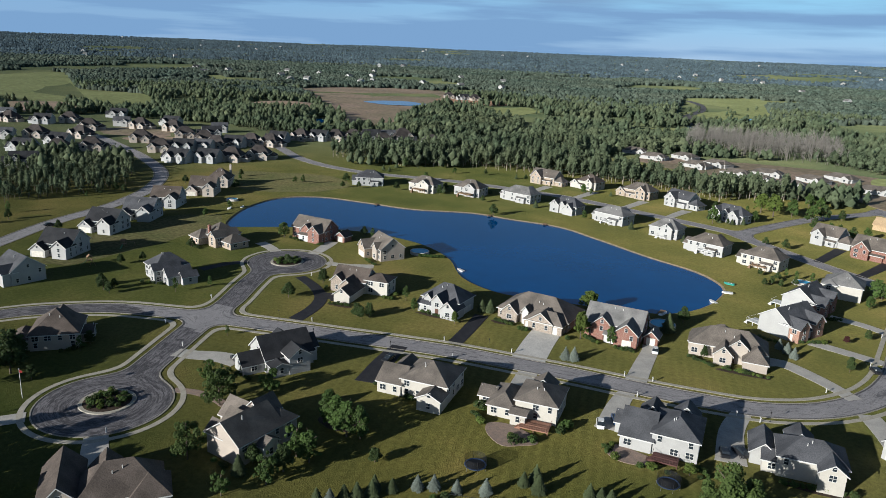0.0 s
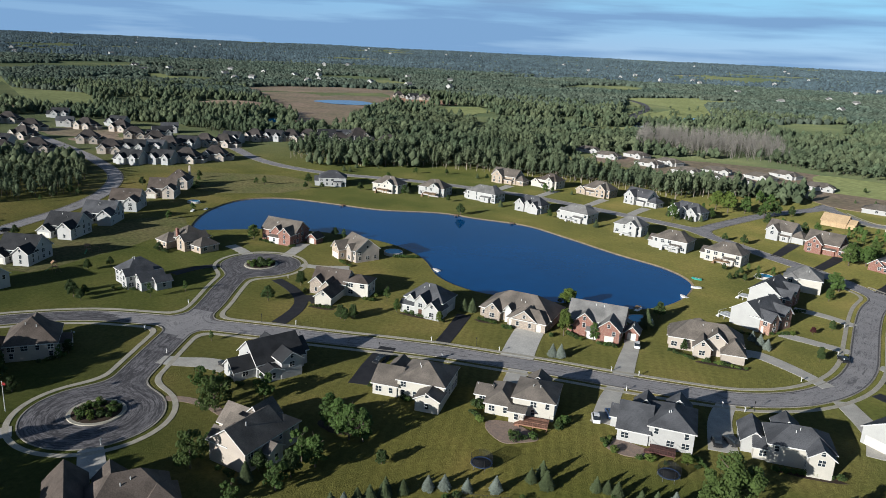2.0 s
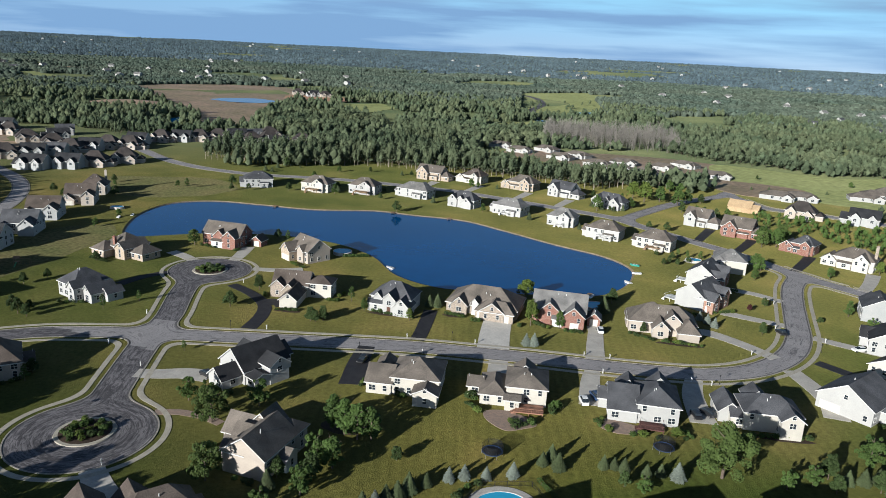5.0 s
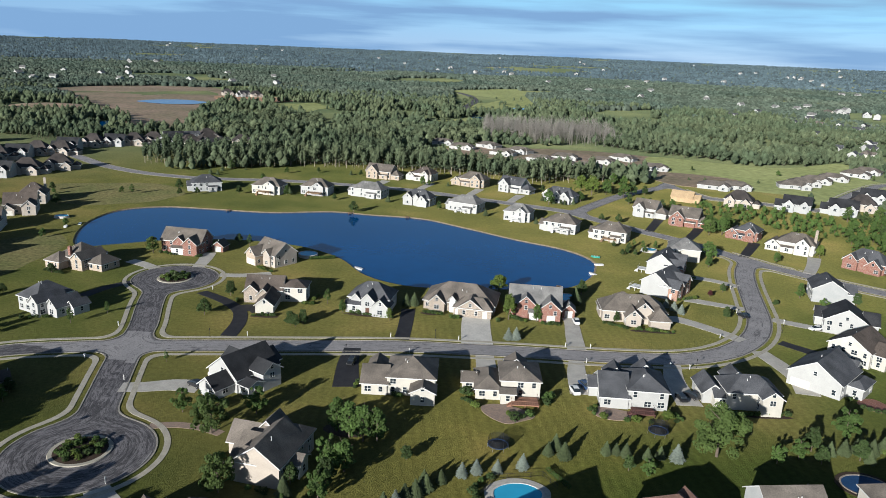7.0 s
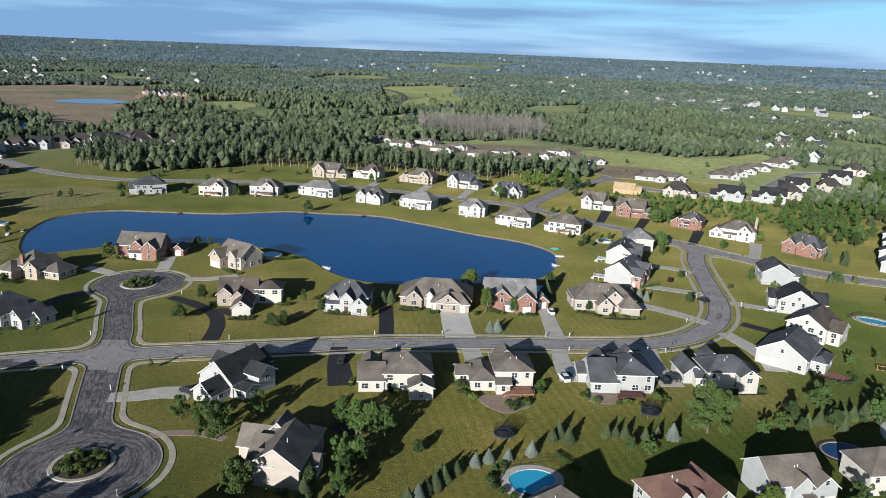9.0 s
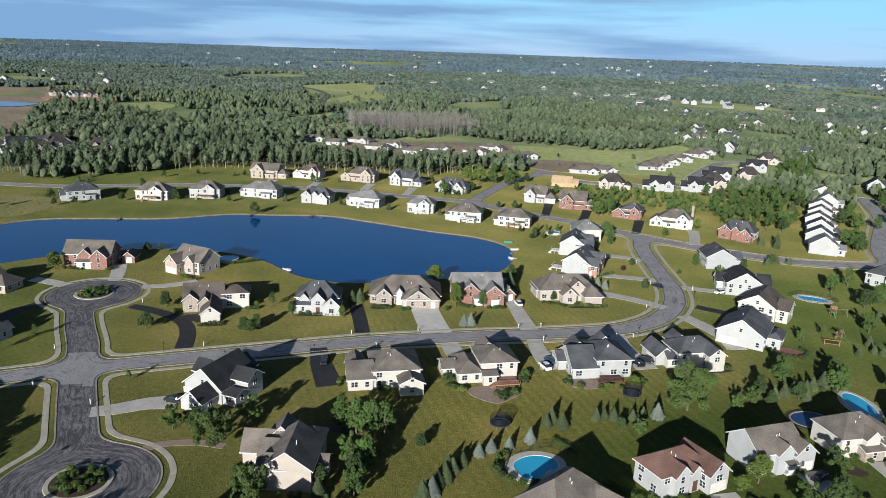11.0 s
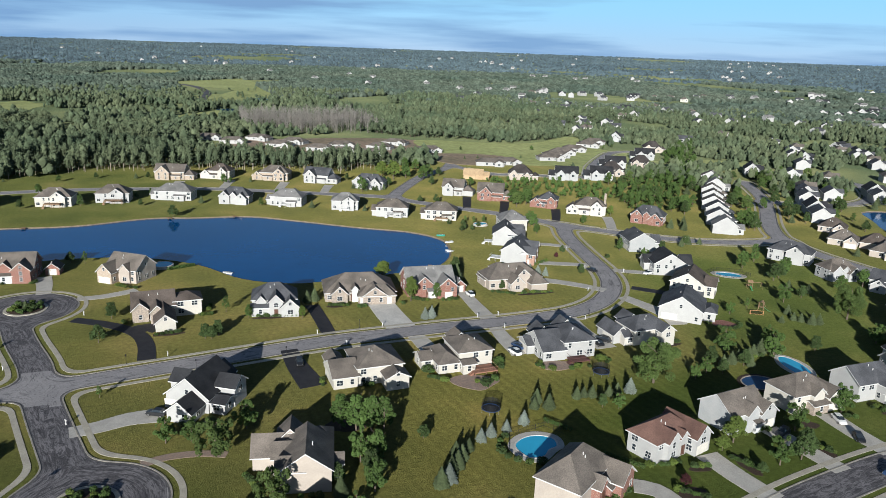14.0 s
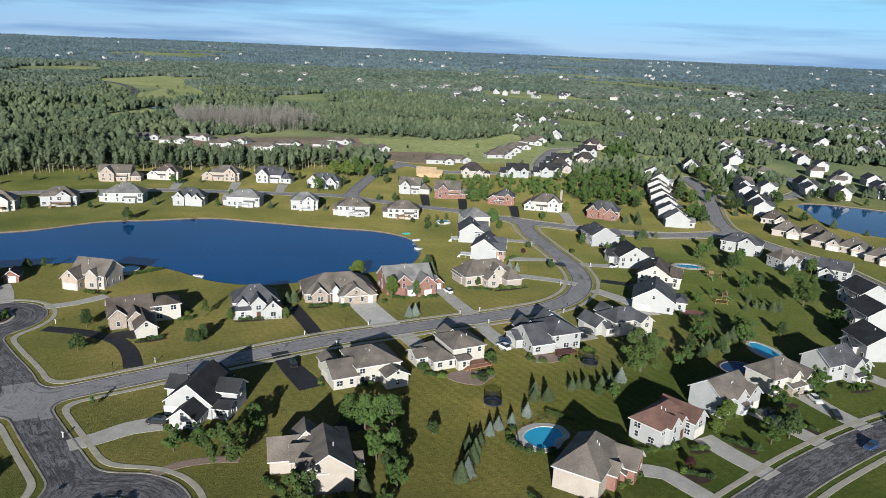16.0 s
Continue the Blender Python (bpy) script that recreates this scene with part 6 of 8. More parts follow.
# shrubs at the foot of the house walls and on the islands
rnd = random.Random(5)
for cx, cy in ((-73.6, -67.7), (-101, 39.9)):
    for i in range(17):
        a, r = i * 2.4, 0.9 + 0.9 * math.sqrt(i)
        plant(rnd.choice(("shrub", "shrub2", "shrub3")), cx + r * math.cos(a), cy + r * math.sin(a), rnd.uniform(0.9, 1.6), 1.15, 0.28, "shrubs on the turning circle islands")
plant("spruce", -101, 40, 3.6, 1.0, 0.35)
for row in ("-25.2 -33.5 -24.9 -29 3", "-16 -35.6 -13.5 -35.2 4", "0.5 -34.5 2.5 -36 5", "19.6 -33 21 -29 3", "32 -33.8 31 -38 3", "48.5 -35 51.5 -37.5 4", "64 -33 77.5 -31 9", "95.5 -21 101 -17.5 5", "-38 -75.5 -33 -77 3", "-46.5 -66 -43.5 -72 6", "-60 -43 -52 -44.5 5", "-104 -55 -101.5 -48 5",
            "-36.5 17.6 -22.5 15.2 13", "-14 22.2 -8 20.6 7", "-5.6 18.6 -2.6 18.4 4", "9 20.2 9.6 17.5 2", "13.5 22.4 18 18.8 6", "22.5 18.4 28.8 18.2 6", "42 22.6 49 18.8 7", "50.5 18.8 62.5 18 11", "-64.5 9.8 -57 10.4 6", "-52 22.5 -49 22.8 6", "-50 26 -49 31 4", "-73.5 22.5 -72 20 3",
            "-119 68 -112 65.8 5", "-104 65 -102.4 66.5 3", "-78 57 -71 52.5 5", "-147 39 -138 36 6", "-128 -4 -120 -2 6", "59.5 48 66 45.5 5", "70 48.5 78 52.5 6", "78 73.5 84.5 77 5", "30.5 -84.5 38 -85.6 6", "56 -76.8 66 -80 6", "49 -86.5 52.5 -92.5 8", "39.5 -87 43 -88.6 6", "70.5 -87 72.5 -92 4", "31 -93 36 -97.5 7", "99 -80 107 -81.5 5", "87.5 -79 90.5 -81 3", "79 -74 83 -77 5", "98 -77.5 106 -79.5 7", "3 -95 14 -96.5 6", "15.5 -93 22.5 -91 6", "87.5 -45.6 98.5 -46.4 4", "103 -2 108.5 -1 3", "-6 -46 -4 -47 0"):
    x0, y0, x1, y1, n = (float(v) for v in row.split())
    for i in range(int(n)):
        k = (i + 0.5) / n
        plant(rnd.choice(("shrub", "shrub", "shrub2", "shrub3")), x0 + (x1 - x0) * k + rnd.uniform(-0.3, 0.3), y0 + (y1 - y0) * k + rnd.uniform(-0.3, 0.3), rnd.uniform(0.7, 1.35), rnd.uniform(0.9, 1.25), 0.0, "foundation shrubs")
# sheared hedges
for row in ("18.8 -62.6 22.3 -67.8 1.0 1.1", "24.5 -78.6 29.3 -84.8 1.0 1.1", "-2 -89.5 -1 -97 1.2 1.2"):
    x0, y0, x1, y1, h, wd = (float(v) for v in row.split())
    n = int(math.hypot(x1 - x0, y1 - y0) / 0.8)
    lobes = [(x0 + (x1 - x0) * i / n, y0 + (y1 - y0) * i / n, h * 0.55, 0.6, 0.6, h * 0.5) for i in range(n + 1)]
    hd = tagged(new("hedge"), "long low sheared green hedge", "hedge")
    v, f = leaf_quads(lobes, n * 90, 0.13, rnd)
    mesh_object("foliage", v, f, M_LEAF[0], hd)
    part("stem", boxes(*[(x - 0.04, x + 0.04, y - 0.04, y + 0.04, -0.1, h * 0.6) for x, y, *_ in lobes]), M_BARK, hd)

# ---- woods ----
def woods_template(seed, height, width, quads, size, trunk=True, low=0.3):
    """A woodland tree: leaf clumps over solid inner boughs, on a thin trunk."""
    r = random.Random(seed)
    lobes = lobed(height, width, seed, 5, low)
    v, f = leaf_quads(lobes, quads, size, r, loose=0.45)
    v, faces = [tuple(p) for p in v], [tuple(q) for q in f]
    for x, y, z, rx, ry, rz in [(0, 0, height * 0.58, width * 0.27, width * 0.27, height * 0.28)] + [(l[0] * 0.75, l[1] * 0.75, l[2], l[3] * 0.95, l[4] * 0.95, l[5] * 1.0) for l in lobes[1:4]]:
        i, n = len(v), 5
        v.append((x, y, z - rz))
        for zz, k in ((-0.45, 0.8), (0.4, 0.85)):
            v += [(x + rx * k * r.uniform(0.8, 1.15) * math.cos(q * math.tau / n + zz), y + ry * k * r.uniform(0.8, 1.15) * math.sin(q * math.tau / n + zz), z + rz * zz) for q in range(n)]
        v.append((x, y, z + rz))
        for q in range(n):
            w = (q + 1) % n
            faces += [(i, i + 1 + w, i + 1 + q, i + 1 + q), (i + 1 + q, i + 1 + w, i + 6 + w, i + 6 + q), (i + 6 + q, i + 6 + w, i + 11, i + 11)]
    faces_t = []
    if trunk:
        i = len(v)
        for z, rr in ((-0.3, 0.2), (height * 0.75, 0.08)):
            v += [(rr * math.cos(k * math.tau / 4), rr * math.sin(k * math.tau / 4), z) for k in range(4)]
        faces_t = [(i + k, i + (k + 1) % 4, i + 4 + (k + 1) % 4, i + 4 + k) for k in range(4)]
    return np.array(v), np.array(faces), np.array(faces_t).reshape(-1, 4).astype(int)


def lump_template(seed, n=4):
    """A crown for far woods: an uneven dome with a broken outline."""
    r = random.Random(seed)
    v, q = [], []
    for rad, z in ((0.9, 0.0), (0.95, 0.62)):
        for i in range(n):
            w, a = r.uniform(0.7, 1.25), i * math.tau / n + z + r.uniform(-0.3, 0.3)
            v.append((rad * w * math.cos(a), rad * w * math.sin(a), z * r.uniform(0.6, 1.35)))
    v.append((r.uniform(-0.4, 0.4), r.uniform(-0.4, 0.4), 1.0))
    for i in range(n):
        j = (i + 1) % n
        q += [(i, j, n + j, n + i), (n + i, n + j, 2 * n, 2 * n)]
    return np.array(v), np.array(q), np.zeros((0, 4), int)


def peak_template(seed, n=5):
    """A crown at the skyline: one crooked peak."""
    r = random.Random(seed)
    v = [(r.uniform(0.7, 1.25) * math.cos(i * math.tau / n), r.uniform(0.7, 1.25) * math.sin(i * math.tau / n), r.uniform(-0.1, 0.25)) for i in range(n)] + [(r.uniform(-0.3, 0.3), r.uniform(-0.3, 0.3), 1.0)]
    return np.array(v), np.array([(i, (i + 1) % n, n, n) for i in range(n)]), np.zeros((0, 4), int)


def scatter(name, spots, templates, mats, label, category="woods", soft=False):
    """One mesh of many trees. spots: x, y, z, width factor, height factor."""
    rs = np.random.RandomState(len(spots))
    vs, leafs, stems, off = [], [], [], 0
    for k, (x, y, z, w, h) in enumerate(spots):
        tv, tf, ts = templates[k % len(templates)]
        a = rs.uniform(0, 6.28)
        c, s = math.cos(a) * w, math.sin(a) * w
        vs.append(np.stack([tv[:, 0] * c - tv[:, 1] * s + x, tv[:, 0] * s + tv[:, 1] * c + y, tv[:, 2] * h + z], 1))
        leafs.append(tf + off)
        stems.append(ts + off)
        off += len(tv)
    v, lf, st = np.concatenate(vs), np.concatenate(leafs), np.concatenate(stems)
    fc = np.concatenate([lf, st])
    me = bpy.data.meshes.new(name)
    me.vertices.add(len(v))
    me.vertices.foreach_set("co", v.astype(np.float32).ravel())
    tri = fc[:, 2] == fc[:, 3]
    sizes = np.where(tri, 3, 4)
    keep = np.ones((len(fc), 4), bool)
    keep[:, 3] = ~tri
    me.loops.add(int(sizes.sum()))
    me.loops.foreach_set("vertex_index", fc[keep].astype(np.int32))
    me.polygons.add(len(fc))
    me.polygons.foreach_set("loop_start", np.concatenate([[0], np.cumsum(sizes)[:-1]]).astype(np.int32))
    for m in mats:
        me.materials.append(m)
    slot = np.zeros(len(fc), np.int32)
    slot[len(lf):] = len(mats) - 1
    me.polygons.foreach_set("material_index", slot)
    if soft:
        me.polygons.foreach_set("use_smooth", np.ones(len(fc), bool))
    me.update(calc_edges=True)
    me.validate()
    return tagged(new(name, me), label, category, "", "stuff")


rw = np.random.RandomState(3)


def in_poly(x, y, poly):
    hit = False
    for (ax, ay), (bx, by) in zip(poly, poly[1:] + poly[:1]):
        if (ay > y) != (by > y) and x < (bx - ax) * (y - ay) / (by - ay) + ax:
            hit = not hit
    return hit


def fill(poly, spacing, height, jitter=0.45):
    xs, ys = [p[0] for p in poly], [p[1] for p in poly]
    out = []
    for gx_ in np.arange(min(xs), max(xs), spacing):
        for gy_ in np.arange(min(ys), max(ys), spacing):
            x, y = gx_ + rw.uniform(-jitter, jitter) * spacing, gy_ + rw.uniform(-jitter, jitter) * spacing
            if in_poly(x, y, poly) and road_gap(x, y) > 4:
                h = height * rw.uniform(0.7, 1.25) * (1 + 0.25 * noise.noise((x * 0.02, y * 0.02, 1)))
                out.append((x, y, ground_height(x, y), h / 14 * rw.uniform(0.85, 1.2), h / 14))
    return out


WOODS = {
    "shore": [(-222, 258), (-160, 258), (-120, 282), (-76, 282), (-41, 280), (15, 270), (36, 258), (48, 266), (70, 276), (84, 284), (60, 292), (20, 300), (-30, 318), (-62, 345), (-80, 430), (-120, 420), (-140, 350), (-180, 315), (-225, 300)],
    "west": [(-262, 48), (-244, 92), (-262, 128), (-290, 152), (-330, 150), (-352, 120), (-345, 70), (-300, 40)],
    "left": [(-520, 420), (-435, 362), (-390, 364), (-333, 334), (-285, 352), (-258, 390), (-231, 392), (-205, 412), (-165, 432), (-170, 470), (-240, 440), (-290, 398), (-335, 380), (-395, 404), (-450, 425)],
    "clump": [(-231, 394), (-165, 432), (-150, 520), (-205, 590), (-245, 560), (-262, 470)],
    "east": [(160, 122), (176, 112), (197, 121), (214, 150), (240, 178), (283, 222), (330, 290), (420, 400), (380, 380), (320, 310), (280, 262), (246, 222), (208, 192), (176, 160)],
    "behind": [(-120, 436), (-40, 432), (-2, 456), (0, 560), (-60, 545), (-120, 540)],
    "hedgerow": [(104, 470), (146, 432), (200, 416), (255, 404), (318, 470), (330, 520), (250, 470), (190, 480), (130, 540)],
    "beyond": [(140, 560), (420, 548), (540, 640), (480, 720), (160, 700)],
    "gardens": [(112, 196), (135, 182), (160, 150), (176, 160), (190, 180), (178, 205), (150, 214), (120, 222)],
    "dell": [(270, 180), (300, 215), (345, 262), (360, 320), (330, 300), (290, 240)],
}
mid = [woods_template(40 + i, 14, 6.0, 110, 0.46, True, 0.26) for i in range(5)]
small = [woods_template(50 + i, 14, 11, 70, 0.7, True, 0.14) for i in range(4)]
scatter("woods", fill(WOODS["shore"], 5.4, 14.5), mid, [M_WOODS, M_BARK_PALE], "tall green woods with pale trunks behind the houses")
scatter("woods", fill(WOODS["west"], 5.0, 8.5), mid, [M_WOODS, M_BARK], "tangled thicket beside the western street")
scatter("woods", fill(WOODS["gardens"], 5.5, 4.6), small, [M_LEAF[0], M_BARK], "bushy green growth behind the back-row houses")
scatter("woods", fill(WOODS["left"], 6.0, 9), mid, [M_WOODS, M_BARK], "green tree belt behind the western houses")
scatter("woods", fill(WOODS["clump"], 8.0, 12), small, [M_WOODS, M_BARK], "dense clump of tall green trees by a pond")
scatter("woods", fill(WOODS["east"], 7.6, 7.5), small, [M_LEAF[0], M_BARK], "green trees between the eastern streets")
scatter("woods", fill(WOODS["behind"], 7.5, 10), small, [M_WOODS, M_BARK], "green trees behind the new bungalows")
scatter("woods", fill(WOODS["hedgerow"], 8.0, 10), small, [M_WOODS, M_BARK], "green tree line behind a meadow")
scatter("woods", fill(WOODS["beyond"], 10, 8.5), small, [M_WOODS, M_BARK], "green trees beyond a meadow")
park = [(x, y, ground_height(x, y), rw.uniform(0.4, 0.75), rw.uniform(0.35, 0.7)) for x, y in zip(rw.uniform(-90, 120, 60), rw.uniform(705, 1000, 60))]
scatter("park_trees", park, small, [M_WOODS, M_BARK], "scattered trees in a pale park", "trees")

bare = []
for i in range(4):
    r = random.Random(70 + i)
    bm = bmesh.new()
    tube(bm, (0, 0, -0.3), (0, 0, 13), 0.2, 0.04, 4)
    for k in range(16):
        a, z = r.uniform(0, 6.28), r.uniform(3, 11.5)
        tube(bm, (0, 0, z), (math.cos(a) * 2.2, math.sin(a) * 2.2, z + r.uniform(1.5, 3)), 0.1, 0.03, 3)
    me = bpy.data.meshes.new("bare_tree")
    bm.to_mesh(me)
    bm.free()
    v = np.array([tuple(p.co) for p in me.vertices])
    f = np.array([tuple(p.vertices)[:4] if len(p.vertices) > 3 else tuple(p.vertices) + (p.vertices[-1],) for p in me.polygons])
    bpy.data.meshes.remove(me)
    bare.append((v, f, np.zeros((0, 4), int)))
spots = [(x, y, ground_height(x, y), 1.1, rw.uniform(0.95, 1.35)) for x, y in zip(rw.uniform(-2, 122, 560), rw.uniform(476, 600, 560))]
scatter("bare_woods", spots, bare, [M_BARE], "grey leafless trees in a swampy wood", "bare trees")

# houses far off
FARS = []
SUBURB = "houses in the far suburb"


def far_window():
    if "far_window" not in CACHE:
        me = window_meshes(1.5, 1.4)[0].copy()
        bm = bmesh.new()
        bm.from_mesh(me)
        v = [bm.verts.new(p) for p in ((-0.75, -0.03, 0), (0.75, -0.03, 0), (0.75, -0.03, 1.4), (-0.75, -0.03, 1.4))]
        bm.faces.new(v).material_index = 1
        bm.to_mesh(me)
        bm.free()
        me.materials.append(M_PANE)
        CACHE["far_window"] = me
    return CACHE["far_window"]


def far_house(wall, roof, label, blocks):
    h = house(0, 0, 0, blocks, wall, roof, label, windows=False, group=SUBURB)
    for ob in [c for c in h.children if c.name.startswith("vent_pipe")]:
        bpy.data.objects.remove(ob)
    b = blocks[0]
    for u in (-2.5, 2.5):
        m, p = on_side(b, "S", u, b[4] - 1.9)
        share("window", far_window(), h, m)
    for b in blocks[1:]:
        if b[5] == "Y":
            m, p = on_side(b, "S", 0, max(0.6, b[4] - 1.9))
            share("window", far_window(), h, m)
    return h


FARS.append(far_house(M_SIDING_WHITE, M_ROOF_SLATE, "white gabled house far off", [(-6.5, 6.5, -4.5, 4.5, 5.0, "X", 0.7), (0.5, 5.5, -7.2, -3, 4.6, "Y", 0.8)]))
FARS.append(far_house(M_SIDING_TAN, M_ROOF_DUSK, "large tan house with steep dark roofs far off", [(-7.5, 7.5, -5, 5.5, 4.6, "H", 0.9), (-6.6, -1.6, -7.4, -3, 4.2, "Y", 1.0), (1.6, 7.0, -8.2, -3, 3.2, "Y", 0.9), (7.5, 11.5, -3, 4, 3.0, "H", 0.8)]))
FARS.append(far_house(M_SIDING_CREAM, M_ROOF_TAUPE, "cream house with a taupe roof far off", [(-6.5, 6.5, -4.5, 4.5, 5.0, "H", 0.7), (0.5, 5.5, -7.0, -3, 4.6, "Y", 0.85)]))
FARS.append(far_house(M_SIDING_WHITE, M_ROOF_TAUPE, "long white single-storey house far off", [(-10, 10, -5, 5.0, 2.8, "H", 0.5), (3.0, 9.0, -8, -3, 2.7, "Y", 0.6)]))
FARS.append(far_house(M_SIDING_GREY, M_ROOF_BLACK, "large grey house with black roofs far off", [(-7.0, 7.5, -4.5, 5.0, 4.8, "X", 0.85), (-6.4, -1.0, -7.2, -3, 4.4, "Y", 0.95), (2.0, 6.4, -6.4, -3, 4.6, "Y", 1.0), (-11, -7, -4, 3.5, 3.0, "X", 0.8)]))
FAR_USED = set()
HOUSE_SPOTS = []


def put_far(kind, x, y, rot):
    m = pose(x, y, ground_height(x, y), 0, 0, rot)
    HOUSE_SPOTS.append((x, y))
    if kind in FAR_USED:
        copy_thing(FARS[kind], m)
    else:
        FARS[kind].matrix_basis = m
        FAR_USED.add(kind)


for k, row in enumerate((
        "-536 258 -504 265 -497 285 -447 261 -499 341 -448 296 -425 294 -420 325 -367 236 -358 272 -348 291 -363 319 -323 209 -283 184",
        "-269 195 -261 208 -253 226 -312 220 -305 232 -305 246 -299 258 -296 274 -283 280 -290 300 -449 188 -439 206 -387 156",
        "-368 166 -361 186 -341 120 -569 280 -284 322 -272 330 -262 339 -252 350 -242 362 -233 374 -225 387 -234 341 -222 346 -215 363 -197 338 -172 357 -372 842 -344 831 -328 834 -187 362 -1055 1080 -954 985 -395 300 -395 190 -415 225 -330 262")):
    v = [float(q) for q in row.split()]
    for i in range(0, len(v), 2):
        put_far((1, 4, 1, 1, 4, 0)[(i // 2 + k) % 6], v[i], v[i + 1], 25 + 20 * math.sin(v[i] * 0.05))
for row in ("64 384 93 373 127 352 151 284 44 367 77 341 58 350 -18 414 -36 438 4 432 30 408 112 396 16 390", "165 287 209 303 222 318 236 332 255 348 300 392 282 372"):
    v = [float(q) for q in row.split()]
    for i in range(0, len(v), 2):
        put_far(3, v[i], v[i + 1], -22 + 14 * math.sin(v[i]))
for row in ("149 229 179 223 221 236 203 220 262 262 291 300 326 340 240 262",):
    v = [float(q) for q in row.split()]
    for i in range(0, len(v), 2):
        put_far((1, 4)[i // 2 % 2], v[i], v[i + 1], -25)
for row in ("487 726 392 581 473 619 506 640 336 413 328 476 399 790 430 794 448 771 480 774 639 1010 664 993 544 1028 554 994 592 1001 584 547 637 584",
            "680 584 536 547 616 666 590 687 526 329 1041 768 1132 717 809 545 773 490 725 413 763 426 809 439 842 437 770 381 665 303 621 448 757 545",
            "286 130 300 145 313 158 311 136 267 105 255 90 345 202 362 186 394 242 429 275 454 314 430 288 503 308 336 124 350 140 410 157 346 110 412 181",
            "443 201 460 232 480 254 502 279 507 293 420 142 395 118 381 106 435 128 330 224 537 336 488 277 475 330 520 318 560 300 590 270 610 330"):
    v = [float(q) for q in row.split()]
    for i in range(0, len(v), 2):
        put_far((0, 0, 2, 0, 4)[i // 2 % 5], v[i], v[i + 1], 54 if v[i] < 520 else 40 + 30 * math.sin(v[i]))
rf = np.random.RandomState(11)
while len(HOUSE_SPOTS) < 215:
    x, y = rf.uniform(320, 1250), rf.uniform(130, 980)
    if math.hypot(x, y) > 360 and noise.noise((x * 0.006, y * 0.006, 5)) > -0.05 and min(math.hypot(x - a, y - b) for a, b in HOUSE_SPOTS) > 22:
        put_far((0, 0, 2, 0, 4)[len(HOUSE_SPOTS) % 5], x, y, rf.choice([20, 45, -30]) + rf.uniform(-5, 5))

# specks of houses toward the skyline, too small to tell apart
vs, fs, sl = [], [], []
for k in range(330):
    a = radians(rf.uniform(18, 150))
    r = (900 if a < 1.2 else 1250) + 3300 * rf.rand() ** 1.5
    x, y = r * math.cos(a), r * math.sin(a) - 100
    if noise.noise((x * 0.0022, y * 0.0022, 9)) < (-0.1 if a < radians(85) else 0.18):
        continue
    z, w, t = ground_height(x, y), rf.uniform(4, 6), rf.uniform(0, 3.1)
    wv, wf = wall_mesh(-w, w, -4.5, 4.5, 5.5, "X", 0.7)
    rv, rfc, rs_ = roof_mesh(-w, w, -4.5, 4.5, 5.5, "X", 0.7)
    m = pose(x, y, z + 1.5, 0, 0, math.degrees(t))
    for v_, f_, s_ in ((wv, wf, [0] * len(wf)), (rv, rfc, [1 + q for q in rs_])):
        o = len(vs)
        vs += [m @ Vector(p) for p in v_]
        fs += [tuple(i + o for i in q) for q in f_]
        sl += s_
tagged(mesh_object("distant_houses", vs, fs, [M_SIDING_WHITE, M_ROOF_GREY, M_TRIM], slots=sl), "tiny pale houses among far woods", "houses", "", "stuff")

# woods out to the skyline, with clearings
CLEAR = [((-388, 702), 46, 40), ((-350, 440), 18, 44), ((-304, 415), 18, 26), ((-256, 608), 28, 34), ((-458, 552), 62, 44), ((-537, 465), 24, 20), ((-235, 720), 38, 62), ((60, 385), 112, 70), ((225, 320), 110, 80), ((-240, 340), 60, 45), ((-320, 815), 60, 45), ((60, 540), 66, 66), ((300, 300), 50, 50), ((-390, 260), 200, 98), ((0, 60), 300, 230), ((310, 60), 70, 60), ((-80, 330), 70, 60)]
CLEAR += [(c, rx * 0.95, ry * 0.95) for c, rx, ry, mat, label, seed in PATCHES if label == "pale field among far woods"]
OPEN = [(line, min(p[0] for p in line), max(p[0] for p in line), min(p[1] for p in line), max(p[1] for p in line)) for line, mat, label in TRACTS]
grid = {}
for x, y in HOUSE_SPOTS:
    grid.setdefault((int(x // 40), int(y // 40)), []).append((x, y))


def clear(x, y, r):
    for (cx, cy), rx, ry in CLEAR:
        if ((x - cx) / rx) ** 2 + ((y - cy) / ry) ** 2 < 1:
            return True
    if any(x0 < x < x1 and y0 < y < y1 and in_poly(x, y, line) for line, x0, x1, y0, y1 in OPEN):
        return True
    i, j = int(x // 40), int(y // 40)
    for a in (-1, 0, 1):
        for b in (-1, 0, 1):
            for hx_, hy_ in grid.get((i + a, j + b), ()):
                if math.hypot(x - hx_, y - hy_) < 8.5 or (abs(x - hx_) < 8 and -16 < y - hy_ < 0):
                    return True
    return False


